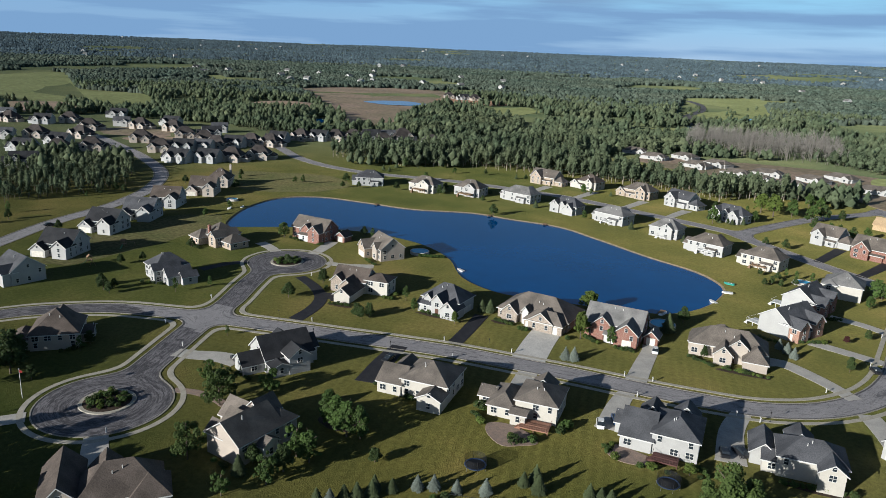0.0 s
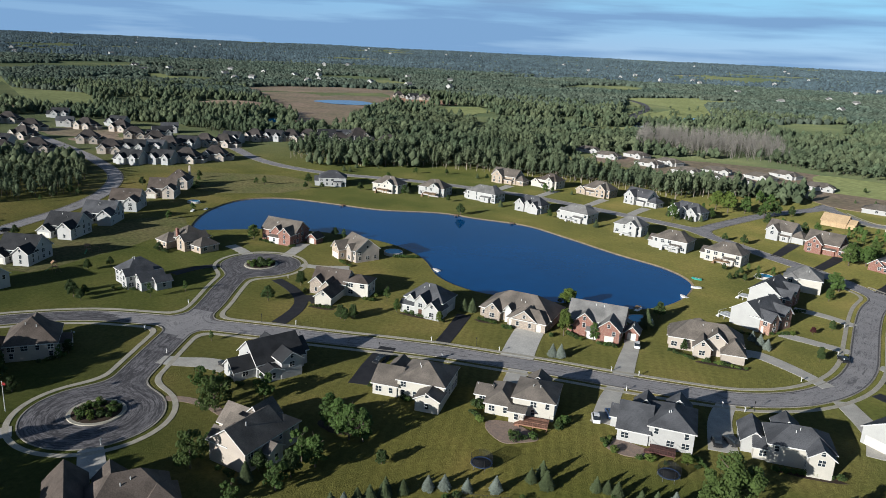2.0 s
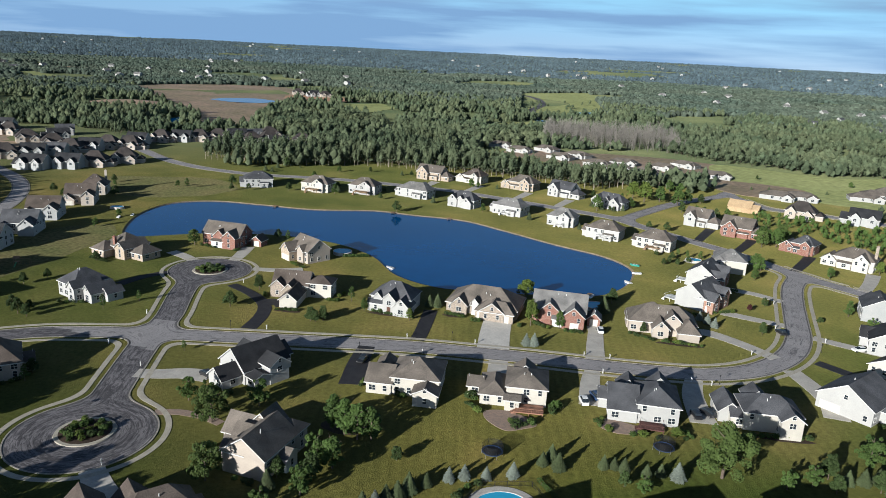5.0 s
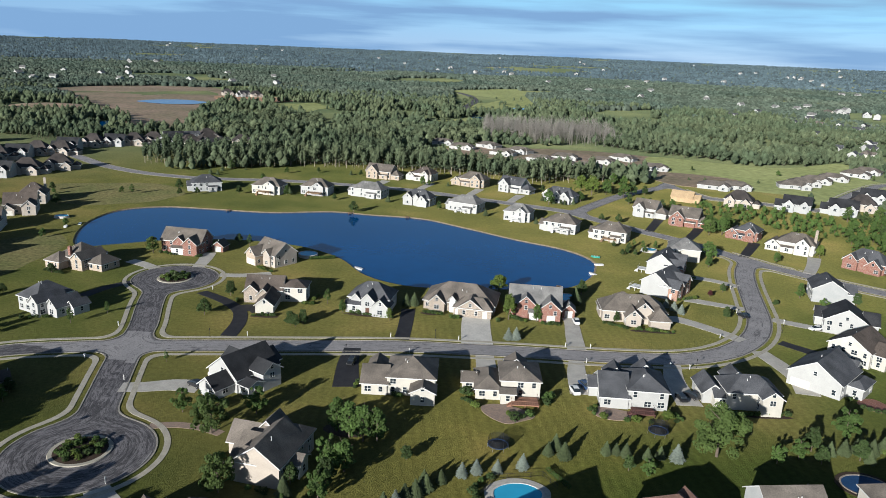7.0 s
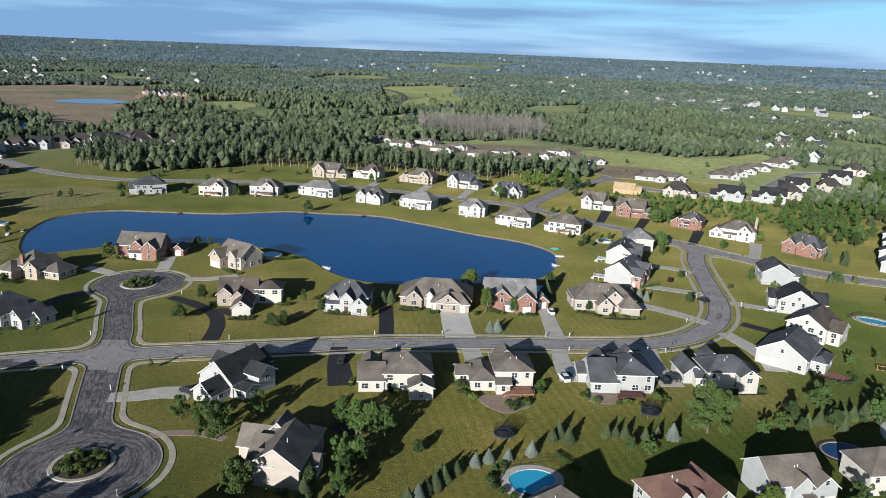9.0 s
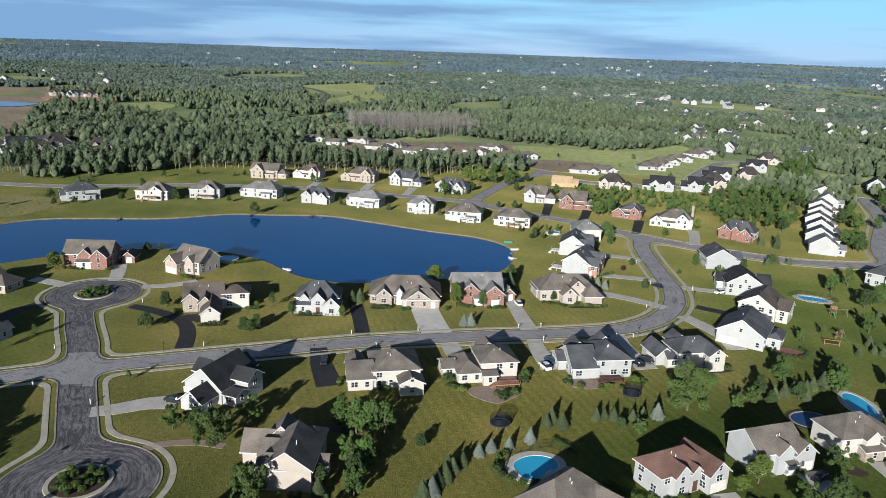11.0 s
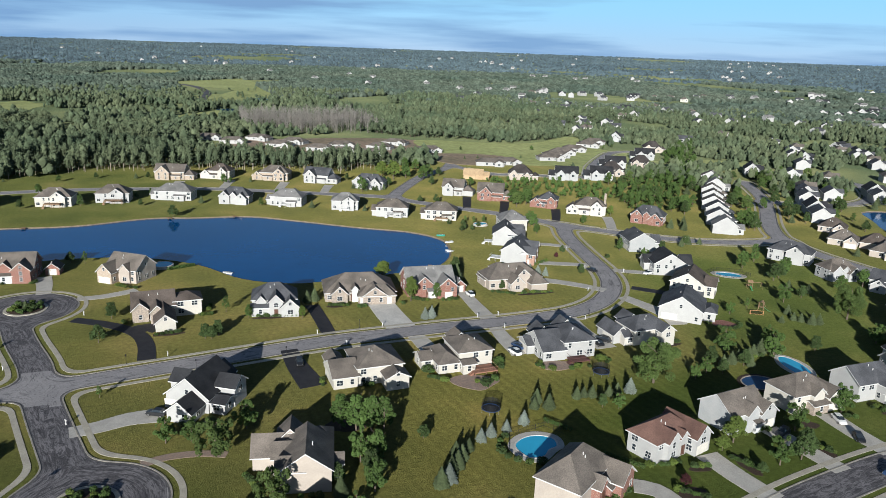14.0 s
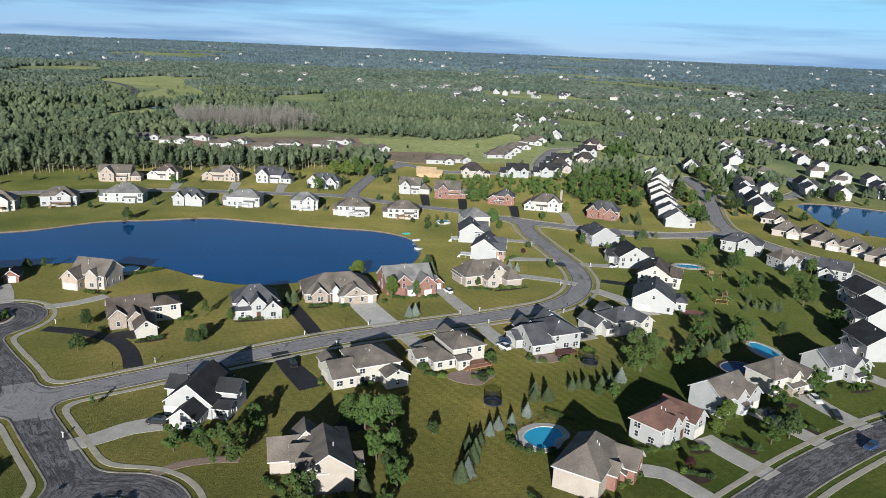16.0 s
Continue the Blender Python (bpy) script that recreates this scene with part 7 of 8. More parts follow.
def cluster_template(seed, n=5, tufts=20):
    """A whole small tree of faceted boughs with leaf tufts that break the outline; 1 high, about 1 wide."""
    r = random.Random(seed)
    v, q = [], []
    lobes = [(r.uniform(-0.06, 0.06), r.uniform(-0.06, 0.06), 0.68, 0.24, 0.24, 0.3)]
    for i in range(2):
        a = i * math.pi + r.uniform(0, 1.5)
        lobes.append((0.22 * math.cos(a), 0.22 * math.sin(a), r.uniform(0.3, 0.5), 0.26, 0.26, 0.28))
    for x, y, z, rx, ry, rz in lobes:
        o = len(v)
        for zz, k in ((-0.8, 0.7), (0.1, 1.0)):
            for i in range(n):
                w, a = r.uniform(0.75, 1.2) * k, i * math.tau / n + zz
                v.append((x + rx * w * math.cos(a), y + ry * w * math.sin(a), z + rz * (zz + r.uniform(-0.2, 0.2))))
        v.append((x + r.uniform(-0.06, 0.06), y + r.uniform(-0.06, 0.06), z + rz))
        for i in range(n):
            j = (i + 1) % n
            q += [(o + i, o + j, o + n + j, o + n + i), (o + n + i, o + n + j, o + 2 * n, o + 2 * n)]
    tv, tf = leaf_quads([(x, y, z, rx * 1.12, ry * 1.12, rz * 1.08) for x, y, z, rx, ry, rz in lobes], tufts, 0.062, r, loose=0.5)
    q += [tuple(i + len(v) for i in f) for f in tf]
    v += [tuple(p) for p in tv]
    return np.array(v), np.array(q), np.zeros((0, 4), int)


near_w, mid_w, far_w = [], [], []
while len(near_w) < 9000:
    r, a = 300 + 740 * rw.rand() ** 0.75, radians(rw.uniform(20, 152))
    x, y = r * math.cos(a), r * math.sin(a) - 60
    if noise.noise((x * 0.008, y * 0.008, 2)) + 0.4 * noise.noise((x * 0.025, y * 0.025, 4)) > -0.2 and not clear(x, y, r) and road_gap(x, y) > 7 and not in_poly(x, y, east_line) and math.hypot(x - 310, y - 55) > 62:
        h = rw.uniform(6.5, 13) if a > radians(62) else rw.uniform(5.5, 10.5)
        near_w.append((x, y, ground_height(x, y) - 0.4, h * rw.uniform(0.65, 1.05), h))
while len(mid_w) < 56000:
    r, a = 940 + 1060 * rw.rand() ** 0.95, radians(rw.uniform(27, 150))
    x, y = r * math.cos(a), r * math.sin(a) - 100
    if noise.noise((x * 0.004, y * 0.004, 7)) + 0.4 * noise.noise((x * 0.013, y * 0.013, 4)) > -0.25 and not clear(x, y, r):
        mid_w.append((x, y, ground_height(x, y) - 0.5, rw.uniform(2.4, 4.8) * (1 + (r - 940) / 2600), rw.uniform(5.0, 8.5)))
while len(far_w) < 64000:
    r, a = 1900 + 2950 * rw.rand() ** 0.85, radians(rw.uniform(29, 148))
    x, y = r * math.cos(a), r * math.sin(a) - 100
    if noise.noise((x * 0.0022, y * 0.0022, 8)) + 0.4 * noise.noise((x * 0.007, y * 0.007, 4)) > -0.42:
        far_w.append((x, y, ground_height(x, y) - 1, rw.uniform(4, 9), rw.uniform(5.0, 9.0)))
belt = [cluster_template(60 + i) for i in range(6)]
lumps = [lump_template(80 + i) for i in range(6)]
scatter("woods", near_w, belt, [M_WOODS], "green woods and gardens beyond the streets")
scatter("far_woods", mid_w, lumps, [M_WOODS_FAR_HAZE], "dark green woods to the skyline, haze in their colour", soft=True)
scatter("far_woods", far_w, [peak_template(90 + i) for i in range(6)], [M_WOODS_SKY_HAZE], "woods at the skyline, tinted blue for haze", soft=True)


# garden trees between the houses
HOMES = [o.matrix_world.translation.copy() if o.matrix_world.translation.length else o.matrix_basis.translation.copy() for o in scene.collection.objects if o.name.startswith("house") and not o.parent]


def garden(x0, x1, y0, y1, count, kinds, low, high, gap, seed):
    r, spots, tries = random.Random(seed), [], 0
    while len(spots) < count and tries < count * 60:
        tries += 1
        x, y = r.uniform(x0, x1), r.uniform(y0, y1)
        if road_gap(x, y) < 4 or in_poly(x, y, lake_line) or in_poly(x, y, east_line):
            continue
        if any((h.x - x) ** 2 + (h.y - y) ** 2 < gap * gap for h in HOMES) or any((a - x) ** 2 + (b - y) ** 2 < 20 for a, b in spots):
            continue
        spots.append((x, y))
        plant(r.choice(kinds), x, y, r.uniform(low, high), r.uniform(0.9, 1.2))


garden(196, 345, 30, 210, 62, ("maple", "dark", "dark", "maple2", "pear", "spruce"), 4.5, 9, 10.5, 3)
garden(-170, 60, 190, 262, 26, ("dark", "maple", "spruce", "pear"), 3, 6.5, 11.5, 4)
garden(110, 330, 215, 380, 9, ("dark", "maple", "spruce", "sapling"), 3, 6, 13, 6)
garden(-250, -150, 0, 170, 18, ("dark", "maple", "sapling"), 3, 6, 12, 7)

# ---- small things ----
def thing(name, x, y, rot, label, category, group="", z=0.0):
    t = tagged(new(name), label, category, group)
    t.matrix_world = pose(x, y, z, 0, 0, rot)
    return t


PAINTS = {}


def paint(name, colour):
    if name not in PAINTS:
        PAINTS[name] = material("car_paint_" + name, colour, None, 1.0, 0.3, spec=0.6, fine_amount=0.03)
    return PAINTS[name]


def loft(sections):
    """A body through cross-sections: y, half width at the bottom and top, z of the bottom and top."""
    bm = bmesh.new()
    rings = []
    for y, wb, wt, z0, z1 in sections:
        zm = z0 + (z1 - z0) * 0.45
        rings.append([bm.verts.new(p) for p in ((-wb * 0.92, y, z0), (wb * 0.92, y, z0), (wb, y, zm), (wt, y, z1), (-wt, y, z1), (-wb, y, zm))])
    for a, b in zip(rings, rings[1:]):
        for i in range(6):
            bm.faces.new((a[i], a[(i + 1) % 6], b[(i + 1) % 6], b[i]))
    bm.faces.new(rings[0][::-1])
    bm.faces.new(rings[-1])
    bmesh.ops.recalc_face_normals(bm, faces=bm.faces)
    return bm


def car(x, y, rot, colour, name, label, tall=0.0):
    c = thing("car", x, y, rot, label, "car")
    c.location.z = 0.08
    h = tall
    part("body", loft([(-2.3, 0.75, 0.68, 0.4, 0.75 + h * 0.3), (-2.0, 0.88, 0.8, 0.3, 0.95 + h * 0.4), (-0.9, 0.92, 0.84, 0.25, 1.0 + h * 0.4), (1.0, 0.92, 0.84, 0.25, 0.98 + h * 0.4), (1.9, 0.88, 0.78, 0.3, 0.86 + h * 0.3), (2.3, 0.74, 0.64, 0.38, 0.7 + h * 0.2)]), paint(name, colour), c)
    part("cabin_glass", loft([(-2.0 + 0.5 * (h == 0), 0.78, 0.6, 0.9 + h * 0.4, 1.05 + h * 0.4), (-1.3, 0.8, 0.64, 0.9 + h * 0.4, 1.42 + h), (0.2, 0.8, 0.64, 0.9 + h * 0.4, 1.42 + h), (1.15, 0.78, 0.6, 0.9 + h * 0.4, 0.98 + h * 0.4)]), M_PANE, c)
    part("roof_panel", boxes((-0.62, 0.62, -1.35, 0.25, 1.41 + h, 1.46 + h)), paint(name, colour), c)
    for sx in (-1, 1):
        for sy in (-1.4, 1.42):
            w = part("wheel", tube(bmesh.new(), (sx * 0.7, sy, 0.33), (sx * 0.93, sy, 0.33), 0.33, 0.33, 12), M_BLACK, c)
            part("rim", tube(bmesh.new(), (sx * 0.92, sy, 0.33), (sx * 0.945, sy, 0.33), 0.2, 0.19, 10), M_METAL, w)
        part("headlight", boxes((sx * 0.6 - 0.13, sx * 0.6 + 0.13, 2.16, 2.26, 0.6 + h * 0.2, 0.72 + h * 0.2)), M_TRIM, c)
    return c


WHITE, DARK, RED, BLUE, SILVER = (0.75, 0.75, 0.74), (0.02, 0.021, 0.024), (0.2, 0.02, 0.02), (0.03, 0.06, 0.14), (0.42, 0.43, 0.45)
car(-28.9, -18.6, 175, DARK, "black", "dark parked car with a pale roof on blacktop")
car(27.8, -26.8, 12, WHITE, "white", "white parked van on a driveway", 0.35)
car(30.6, -23.2, 20, BLUE, "navy", "dark blue car parked on a driveway", 0.2)
car(53.6, -26.6, 10, DARK, "black", "black car parked beside a house")
car(56.6, -25.0, 35, DARK, "black", "black car parked beside a house", 0.2)
car(88.9, 36.6, 18, DARK, "black", "dark car driving round the bend")
car(33.4, 21.2, 5, WHITE, "white", "white car parked on a driveway", 0.2)
car(108.6, 28.6, 108, WHITE, "white", "white car parked on a driveway")
car(-62.6, -37.4, 60, DARK, "black", "black car parked before a garage", 0.2)
car(84.9, -80.6, 160, WHITE, "white", "white car parked on a driveway")
car(82.4, -88.2, 150, DARK, "black", "black car parked on a driveway")
car(77.2, -100.8, 100, BLUE, "navy", "blue car parked along the street")
car(67.4, -81.8, 110, DARK, "black", "black car parked before a garage", 0.2)
car(-212.4, 31.5, -15, DARK, "black", "dark car on the western street")
car(-186.2, -6, 75, WHITE, "white", "white pickup parked before a garage", 0.3)

# mailboxes on white posts
box_src = None
for x, y in ((-1.9, 1.4), (28.3, 1.6), (35.3, 1.8), (33.0, -8.4), (-21.2, 0.2), (-14.8, -9.4), (55.4, -7.4), (60.4, -8.0), (75.6, 16.4), (-98.4, -4.4), (-95.8, -26.6), (-63.3, -77.6), (-89.4, -82.6), (-60.8, -5.4), (-80.4, -36.8), (88.2, 40.6), (94.2, 66.4), (100.6, 33), (-84.4, 30.6)):
    if box_src is None:
        box_src = thing("mailbox", x, y, 0, "white post mailbox beside the kerb", "mailbox", "mailboxes along the streets")
        part("post", boxes((-0.09, 0.09, -0.09, 0.09, -0.3, 1.05)), M_TRIM, box_src)
        bm = boxes((-0.12, 0.12, -0.28, 0.28, 1.05, 1.2))
        tube(bm, (0, -0.28, 1.2), (0, 0.28, 1.2), 0.12, 0.12, 10)
        part("box", bm, M_TRIM, box_src)
    else:
        copy_thing(box_src, pose(x, y, 0, 0, 0, (x * 31) % 30))

# lamp posts
lamp_src = None
for x, y in ((-8.6, 2.0), (-31.5, -12.6), (-54, -10.5 - 4.6), (62.5, -6.8), (96.8, 24.4), (-70.5, -8.0)):
    if lamp_src is None:
        lamp_src = thing("lamp_post", x, y, 0, "slim dark lamp post on a lawn", "lamp post", "lamp posts")
        part("post", lathe(bmesh.new(), [(0.12, -0.3), (0.12, 0.2), (0.045, 0.3), (0.04, 2.1)], 8), M_BLACK, lamp_src)
        part("lantern", lathe(bmesh.new(), [(0.05, 2.1), (0.12, 2.2), (0.17, 2.5), (0.2, 2.52), (0.03, 2.72)], 8), M_BLACK, lamp_src)
    else:
        copy_thing(lamp_src, pose(x, y, 0))


def deck(x, y, rot, w, d, z, label, mat=None, steps="S"):
    t = thing("deck", x, y, rot, label, "deck")
    n = int(w / 0.35)
    part("decking", boxes(*[(-w / 2 + i * w / n, -w / 2 + (i + 1) * w / n - 0.02, -d / 2, d / 2, z - 0.06, z) for i in range(n)]), mat or M_DECK, t)
    part("joist_frame", boxes((-w / 2 + 0.05, w / 2 - 0.05, -d / 2 + 0.05, d / 2, z - 0.28, z - 0.06)), mat or M_DECK, t)
    for px in (-w / 2 + 0.15, 0.0, w / 2 - 0.15):
        for py in (-d / 2 + 0.15, d / 2 - 0.3):
            part("post", boxes((px - 0.08, px + 0.08, py - 0.08, py + 0.08, -0.1, z - 0.28)), mat or M_DECK, t)
    rail = [(-w / 2, w / 2, -d / 2, -d / 2 + 0.06, z + 0.9, z + 0.97), (-w / 2, -w / 2 + 0.06, -d / 2, d / 2, z + 0.9, z + 0.97), (w / 2 - 0.06, w / 2, -d / 2, d / 2, z + 0.9, z + 0.97)]
    part("handrail", boxes(*rail), mat or M_DECK, t)
    k = int(w / 0.5)
    part("baluster_row", boxes(*[(-w / 2 + i * w / k - 0.02, -w / 2 + i * w / k + 0.02, -d / 2, -d / 2 + 0.05, z, z + 0.9) for i in range(k + 1)]), mat or M_DECK, t)
    for i in range(3):
        part("step", boxes((-w / 2 - 0.35 * (i + 1), -w / 2 - 0.35 * i, -d / 2 + 0.5, -d / 2 + 1.8, -0.1, z * (1 - (i + 1) / 4))), mat or M_DECK, t)
    return t


def patio(outline, label, mat=None):
    slab("patio", smooth_line(outline, 0.8, True), 0.09, mat or M_PAVER, 0.2, "structure", label, "patio")


deck(15.2, -34.8, 3, 6.4, 4.2, 0.9, "reddish wooden deck with railings behind a house")
patio([(5.2, -37.2), (6.2, -41), (10.6, -44.6), (14.4, -43), (17.4, -40.4), (14, -37), (9, -35.6)], "curved paver patio with planting")
for k, (x, y) in enumerate(((14.6, -41.4), (16.2, -40.2), (12.8, -42.4), (11.4, -40.4), (20.6, -34), (21.3, -31.5), (2.6, -36.2), (3.8, -38), (1.2, -31.6), (2.4, -32.2))):
    plant(("shrub", "shrub2", "shrub", "shrub3")[k % 4], x, y, 1.0 + 0.5 * (k % 3), 1.2)
deck(42.6, -35.4, -1, 5.2, 3.4, 0.8, "dark reddish deck with a screen fence", material("deck_stain_dark", (0.10, 0.045, 0.04), None, 0.8, 0.7))
patio([(31, -33.4), (31.4, -37.6), (35, -39.4), (39.4, -38.4), (40, -35.4), (35, -33.6)], "brown paver patio behind a white house")
plant("light", 47.6, -38.0, 2.6, 1.9)
for k, (x, y) in enumerate(((49.6, -38.4), (38.2, -39.6), (40.4, -39.2), (43.6, -39.6), (30.6, -35.5), (33.2, -38.8))):
    plant(("shrub", "shrub2", "shrub3")[k % 3], x, y, 0.8 + 0.3 * (k % 3), 1.3)
patio([(97.6, -21.4), (100.6, -26.2), (105, -24), (102.6, -18.8)], "red brick patio ringed by shrubs", M_BRICK_RED)
for k in range(9):
    a = -2.6 + k * 0.36
    plant("shrub", 101.5 + 4.6 * math.cos(a), -22.4 + 4.2 * math.sin(a), 1.1, 1.1)
deck(59.2, 59.0, -36, 4.4, 4.4, 1.4, "white raised deck on a blank white house", M_TRIM)
deck(65.7, 82.6, -24, 3.4, 4.0, 1.4, "white raised deck on a blank white house", M_TRIM)
deck(-114.5, 182.6, -7, 7.0, 3.0, 2.4, "raised balcony deck toward the lake", M_WOOD)
deck(-88.6, 187.6, -7, 8.0, 3.4, 2.2, "raised brown deck toward the lake", M_WOOD)
deck(-8.2, 168.4, -24, 5.0, 3.0, 1.6, "white raised deck toward the lake", M_TRIM)
deck(39.0, 136.0, -20, 7.0, 3.0, 2.2, "white raised deck toward the lake", M_TRIM)
deck(59.4, 125.0, -20, 6.0, 2.6, 1.8, "brown raised deck toward the lake", M_WOOD)
deck(19.0, 154.2, -16, 4.0, 2.4, 1.2, "white raised deck toward the lake", M_TRIM)

NET = bpy.data.materials.new("safety_net")
NET.use_nodes = True
nn, nl = NET.node_tree.nodes, NET.node_tree.links
nt, nm_ = nn.new("ShaderNodeBsdfTransparent"), nn.new("ShaderNodeMixShader")
nn["Principled BSDF"].inputs["Base Color"].default_value = (0.012, 0.013, 0.016, 1)
nm_.inputs["Fac"].default_value = 0.42
nl.new(nt.outputs["BSDF"], nm_.inputs[1])
nl.new(nn["Principled BSDF"].outputs["BSDF"], nm_.inputs[2])
nl.new(nm_.outputs["Shader"], nn["Material Output"].inputs["Surface"])


def trampoline(x, y):
    t = thing("trampoline", x, y, 0, "round black trampoline with a net", "trampoline", "trampolines behind the houses")
    r = 2.2
    part("mat", lathe(bmesh.new(), [(r * 0.86, 0.84), (r * 0.86, 0.87)], 24), M_BLACK, t)
    bm = bmesh.new()
    ring = [[bm.verts.new((q * math.cos(i * math.tau / 24), q * math.sin(i * math.tau / 24), z)) for i in range(24)] for q, z in ((r * 0.86, 0.86), (r, 0.86), (r, 0.94), (r * 0.86, 0.94))]
    for a in range(4):
        for i in range(24):
            bm.faces.new((ring[a][i], ring[a][(i + 1) % 24], ring[(a + 1) % 4][(i + 1) % 24], ring[(a + 1) % 4][i]))
    part("edge_pad", bm, paint("navy", BLUE), t)
    for i in range(6):
        a = i * math.tau / 6
        c, s = r * math.cos(a), r * math.sin(a)
        part("leg", tube(bmesh.new(), (c, s, -0.1), (c, s, 0.9), 0.04, 0.04, 6), M_METAL, t)
        part("pole", tube(bmesh.new(), (c, s, 0.9), (c, s, 2.6), 0.035, 0.035, 6), M_BLACK, t)
    bm = bmesh.new()
    a, b = [[bm.verts.new((r * 0.97 * math.cos(i * math.tau / 24), r * 0.97 * math.sin(i * math.tau / 24), z)) for i in range(24)] for z in (0.95, 2.55)]
    for i in range(24):
        bm.faces.new((a[i], a[(i + 1) % 24], b[(i + 1) % 24], b[i]))
    part("net", bm, NET, t)


trampoline(8.9, -55.0)
trampoline(44.2, -44.2)


def pool(outline, label, deck_grow, water_mat=None, high=0.1, deck_mat=None):
    """A pool: coping ring, water a hand's width below it, and an apron round it."""
    cx, cy = sum(p[0] for p in outline) / len(outline), sum(p[1] for p in outline) / len(outline)
    line = smooth_line(outline, 0.7, True)
    t = thing("swimming_pool", cx, cy, 0, label, "swimming pool")

    def ringed(grow, z):
        out = []
        for x, y in line:
            d = Vector((x - cx, y - cy))
            k = (d.length + grow) / d.length
            out.append((d.x * k, d.y * k, z))
        return out

    n = len(line)
    v = ringed(0, high - 0.12) + ringed(0, high + 0.05) + ringed(0.35, high + 0.05) + ringed(0.35, -0.2)
    part_faces = [(k * n + i, k * n + (i + 1) % n, (k + 1) * n + (i + 1) % n, (k + 1) * n + i) for k in range(3) for i in range(n)]
    mesh_object("coping", v, part_faces, M_STONE if deck_mat is M_MULCH else M_CONCRETE_NEW, t)
    w = mesh_object("water_surface", ringed(0.02, high - 0.06), [tuple(range(n))], water_mat or M_POOLWATER, t)
    if w.data.polygons[0].normal.z < 0:
        w.data.flip_normals()
    if deck_grow:
        v = ringed(0.35, 0.1) + ringed(deck_grow, 0.1) + ringed(deck_grow, -0.2)
        mesh_object("apron", v, [(k * n + i, k * n + (i + 1) % n, (k + 1) * n + (i + 1) % n, (k + 1) * n + i) for k in range(2) for i in range(n)], deck_mat or M_CONCRETE, t)
    return t


def ring_points(cx, cy, rx, ry, rot=0.0, n=10):
    c, s = math.cos(radians(rot)), math.sin(radians(rot))
    return [(cx + rx * math.cos(i * math.tau / n) * c - ry * math.sin(i * math.tau / n) * s, cy + rx * math.cos(i * math.tau / n) * s + ry * math.sin(i * math.tau / n) * c) for i in range(n)]


pool([(8.0, -70.6), (10.6, -68.0), (14.2, -67.6), (17.0, -69.6), (16.4, -72.6), (14.2, -73.4), (12.0, -75.4), (9.0, -75.0)], "bright blue kidney-shaped garden pool", 1.7)
pool(ring_points(139.4, 21.0, 4.8, 2.5, -35), "pale blue oval pool in pale paving", 1.8, None, 0.12)
pool(ring_points(98.6, -53.6, 2.8, 6.6, -12, 14), "turquoise rectangular garden pool in part shade", 1.4)
pool(ring_points(81.6, -59.2, 4.6, 3.8), "dark round garden pool ringed by brown paving", 1.2, M_POOLCOVER, 0.12, M_MULCH)
pool(ring_points(32.8, 42.4, 3.6, 3.6), "round blue pool behind a brick house", 0, None, 1.1)
pool(ring_points(-63.8, 75.6, 3.4, 3.4), "round blue pool beside the lake", 0, None, 1.1)
pool(ring_points(74.6, 113.8, 3.0, 2.4), "pale oval pool in a garden", 0.8, None, 0.9)
pool(ring_points(-184, 112, 2.8, 2.2), "small pale blue garden pool", 0.6, None, 0.9)


def railing(points, label, high=1.2):
    """A dark metal garden fence along a line of (x, y)."""
    t = thing("fence", points[0][0], points[0][1], 0, label, "fence")
    o = Vector((*points[0], 0))
    for (ax, ay), (bx, by) in zip(points, points[1:]):
        a, b = Vector((ax, ay, 0)) - o, Vector((bx, by, 0)) - o
        n = max(1, round((b - a).length / 2.2))
        for zz in (0.2, high - 0.08):
            part("rail", tube(bmesh.new(), a + Vector((0, 0, zz)), b + Vector((0, 0, zz)), 0.03, 0.03, 5), M_BLACK, t)
        for i in range(n):
            p = a.lerp(b, i / n)
            part("post", tube(bmesh.new(), p + Vector((0, 0, -0.2)), p + Vector((0, 0, high)), 0.045, 0.045, 6), M_BLACK, t)
        bm = bmesh.new()
        k = int((b - a).length / 0.45)
        for i in range(k):
            p = a.lerp(b, (i + 0.5) / k)
            tube(bm, p + Vector((0, 0, 0.2)), p + Vector((0, 0, high - 0.08)), 0.014, 0.014, 3)
        part("picket_row", bm, M_BLACK, t)


railing([(5.6, -72.4), (8.2, -66.6), (17.6, -64.4), (20.2, -68.6)], "black metal fence round a garden pool")
railing([(132.6, 24.6), (138.4, 17.0), (146.6, 17.4), (147.2, 22.4), (139.0, 27.4), (132.6, 24.6)], "black metal fence round an oval pool")
plantings = random.Random(8)
for i in range(9):
    a = 2.2 + i * 0.33
    plant(plantings.choice(("shrub", "shrub2")), 12.0 + 7.8 * math.cos(a), -71.6 + 6.4 * math.sin(a), plantings.uniform(0.9, 1.6), 1.2)
for i in range(7):
    plant("shrub2", -61.5 + i * 1.3, 71.4 + 0.5 * i, 1.3, 1.2)

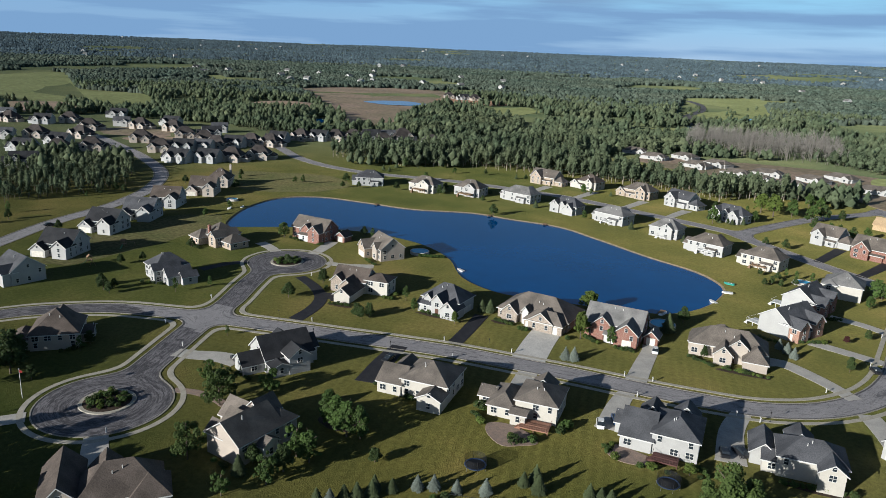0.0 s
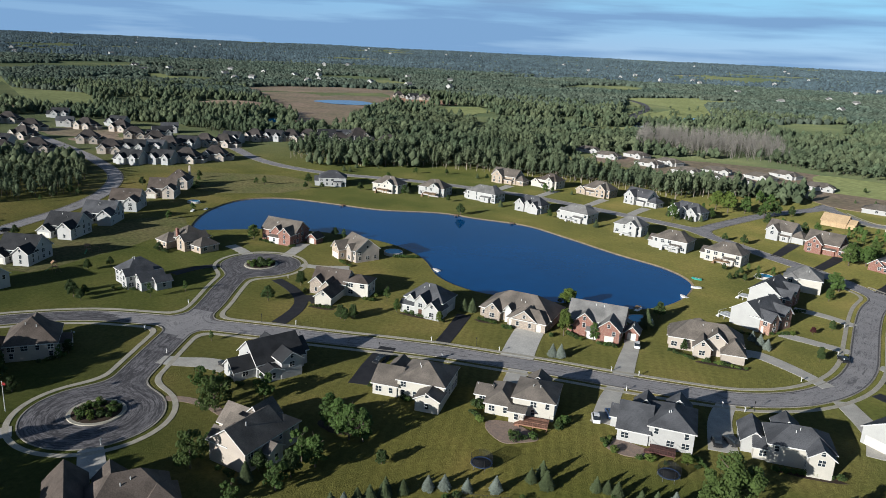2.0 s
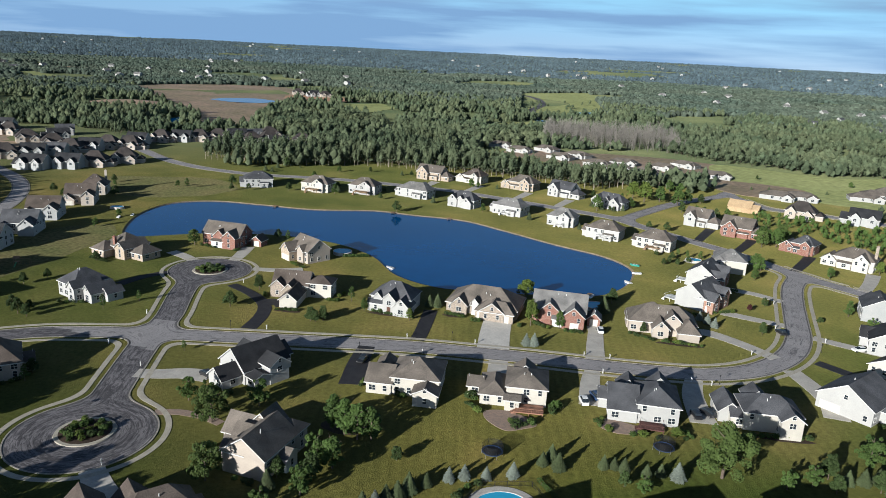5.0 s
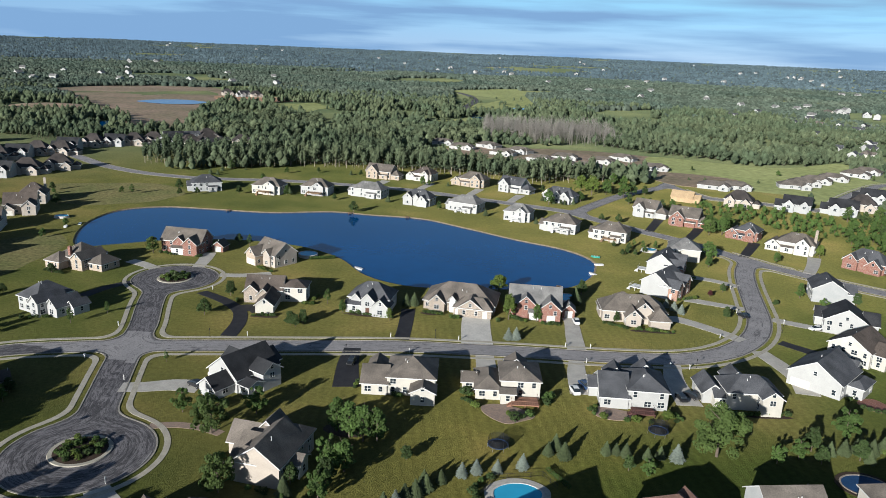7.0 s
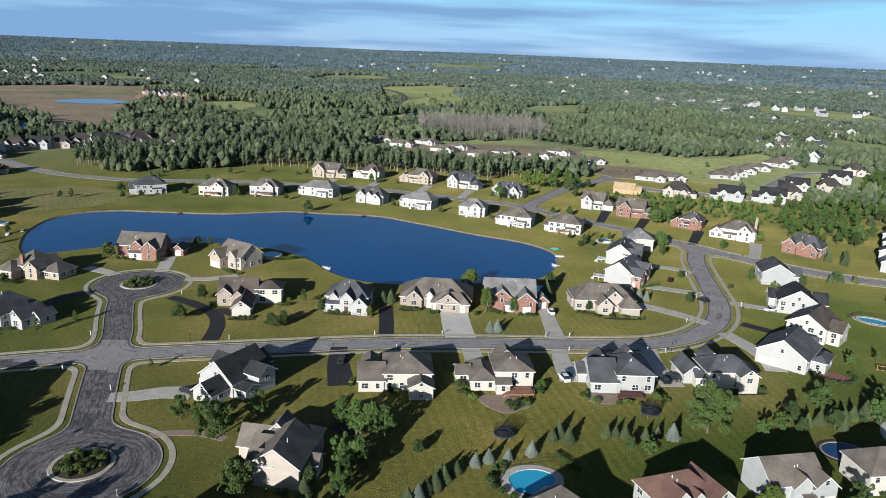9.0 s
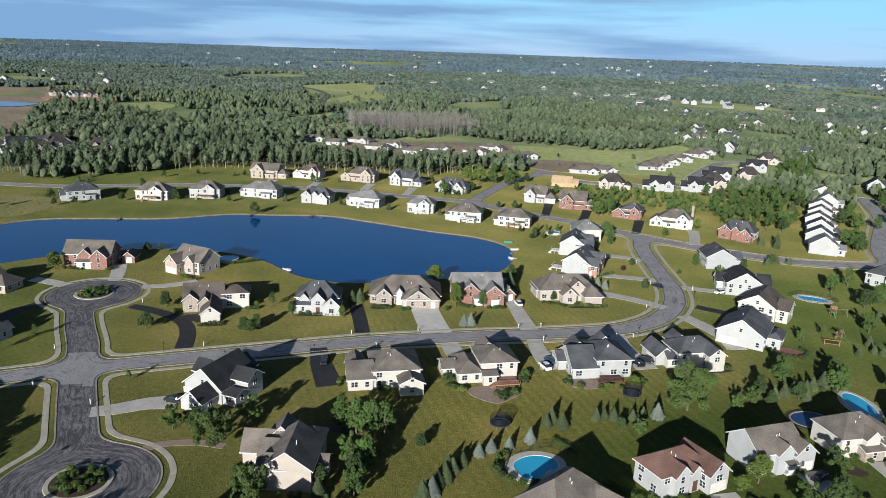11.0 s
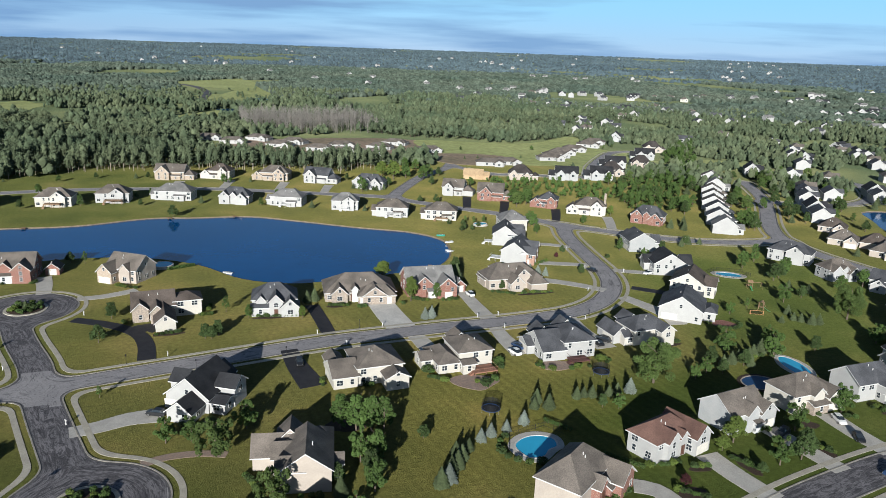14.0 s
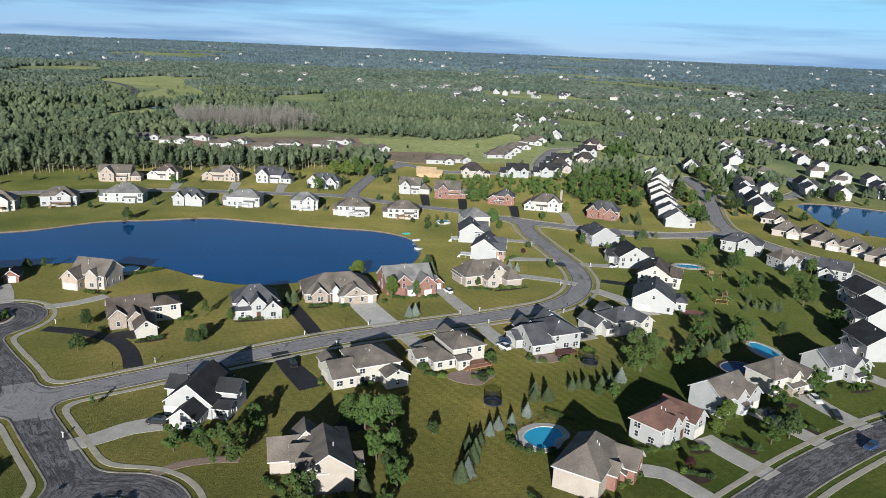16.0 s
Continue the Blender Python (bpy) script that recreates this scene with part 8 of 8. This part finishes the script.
# football goal, play frames, boats
g_ = thing("football_goal", 117.5, -18.2, -28, "small orange-framed football goal on grass", "goal")
bm = bmesh.new()
for a, b in (((-2, 0, 0), (-2, 0, 1.6)), ((2, 0, 0), (2, 0, 1.6)), ((-2, 0, 1.6), (2, 0, 1.6)), ((-2, 0, 1.6), (-2, 1.2, 0)), ((2, 0, 1.6), (2, 1.2, 0)), ((-2, 1.2, 0), (2, 1.2, 0))):
    tube(bm, a, b, 0.07, 0.07, 6)
part("goal_frame", bm, material("orange_frame_paint", (0.5, 0.25, 0.12), None, 1, 0.5), g_)
bm = bmesh.new()
bm.faces.new([bm.verts.new(p) for p in ((-2, 0.02, 1.58), (2, 0.02, 1.58), (2, 1.2, 0.03), (-2, 1.2, 0.03))])
part("net", bm, NET, g_)


def play_frame(x, y, rot):
    t = thing("play_frame", x, y, rot, "wooden garden play frame with swings and slide", "play frame", "play frames in the yards")
    for sx in (-1, 1):
        for sy in (-1, 1):
            part("leg", tube(bmesh.new(), (sx * 0.8, sy * 0.8, -0.1), (sx * 0.7, sy * 0.7, 2.6), 0.07, 0.06, 6), M_WOOD, t)
    part("platform", boxes((-0.8, 0.8, -0.8, 0.8, 1.2, 1.3)), M_WOOD, t)
    v, f, s = roof_mesh(-0.8, 0.8, -0.8, 0.8, 2.6, "X", 0.8, 0.15, 0.08)
    mesh_object("canopy", v, f, [M_WOOD, M_WOOD], t, slots=s)
    part("beam", tube(bmesh.new(), (0.7, 0, 2.3), (4.2, 0, 2.3), 0.07, 0.07, 6), M_WOOD, t)
    for s_ in (-1, 1):
        part("strut", tube(bmesh.new(), (4.2, 0, 2.3), (4.3, s_ * 1.1, -0.1), 0.06, 0.06, 6), M_WOOD, t)
    for k in (1.8, 3.0):
        part("swing", boxes((k - 0.25, k + 0.25, -0.1, 0.1, 0.5, 0.54), (k - 0.24, k - 0.22, -0.01, 0.01, 0.54, 2.3), (k + 0.22, k + 0.24, -0.01, 0.01, 0.54, 2.3)), M_BLACK, t)
    part("slide", loft([(-3.0, 0.25, 0.25, 0.05, 0.12), (-2.4, 0.25, 0.25, 0.2, 0.27), (-0.8, 0.25, 0.25, 1.2, 1.27)]), paint("green", (0.06, 0.22, 0.08)), t)


play_frame(-164, 24, 20)
play_frame(-158, 3, -30)
play_frame(122.5, -14.5, 40)
play_frame(135.5, 5.5, -20)


def boat(x, y, rot, colour, name, label, z=-0.5, l=1.0):
    t = thing("boat", x, y, rot, label, "boat", "", z)
    part("hull", loft([(-1.8 * l, 0.5, 0.6, 0.0, 0.5), (-1.0 * l, 0.65, 0.75, -0.1, 0.5), (0.8 * l, 0.6, 0.7, -0.1, 0.52), (1.9 * l, 0.08, 0.15, 0.1, 0.62)]), paint(name, colour), t)
    part("bench", boxes((-0.5, 0.5, -0.9, -0.5, 0.5, 0.62), (-0.5, 0.5, 0.2, 0.6, 0.5, 0.62)), M_TRIM, t)


boat(-42, 64.4, 60, WHITE, "white", "white paddle boat floating by the shore")
boat(45.6, 75.4, 40, WHITE, "white", "white rowing boat at the lake shore", -0.4)
boat(49.6, 87.2, 100, WHITE, "white", "white rowing boat pulled up on grass", 0.05)
boat(49.8, 98.6, 80, (0.05, 0.35, 0.28), "teal", "teal canoe pulled up on the bank", 0.05)
boat(31.6, 54.4, -20, WHITE, "white", "pontoon boat moored at the bank", -0.45, 1.3)
boat(-170.6, 103, 20, WHITE, "white", "white rowing boat at the west bank", -0.3)
boat(-173.4, 97, 20, WHITE, "white", "white rowing boat at the west bank", -0.1)
for x, y, r in ((31, 56, 78), (-62.5, 153.5, -80), (-34, 151.5, -80), (-120, 144.5, -85)):
    t = thing("jetty", x, y, r, "short wooden jetty at the lake", "jetty", "jetties on the lake")
    part("decking", boxes(*[(i * 0.3 - 1.6, i * 0.3 - 1.32, -0.8, 0.8, 0.05, 0.12) for i in range(11)]), M_WOOD, t)
    for px in (-1.4, 1.4):
        for py in (-0.7, 0.7):
            part("pile", tube(bmesh.new(), (px, py, -1.5), (px, py, 0.3), 0.07, 0.07, 6), M_WOOD, t)
# house frame going up
t = thing("unfinished_house", 119.5, 234, -25, "unfinished house of bare yellow sheathing", "house")
for b in ((-7, 5, -4, 5, 3.0, "X", 0.7), (5, 9, -3, 3, 2.8, "X", 0.6)):
    v, f = wall_mesh(*b)
    mesh_object("wall", v, f, M_FRESHWOOD, t)
    v, f, s = roof_mesh(*b)
    mesh_object("roof", v, f, [M_FRESHWOOD, M_FRESHWOOD], t, slots=s)
# flagpole
t = thing("flagpole", -91, -75, 0, "tall white flagpole with a small flag", "flagpole")
part("pole", lathe(bmesh.new(), [(0.09, -0.3), (0.05, 7.0), (0.1, 7.05), (0.02, 7.15)], 8), M_TRIM, t)
part("flag", boxes((0.05, 0.95, -0.02, 0.02, 6.2, 6.8)), paint("red", RED), t)
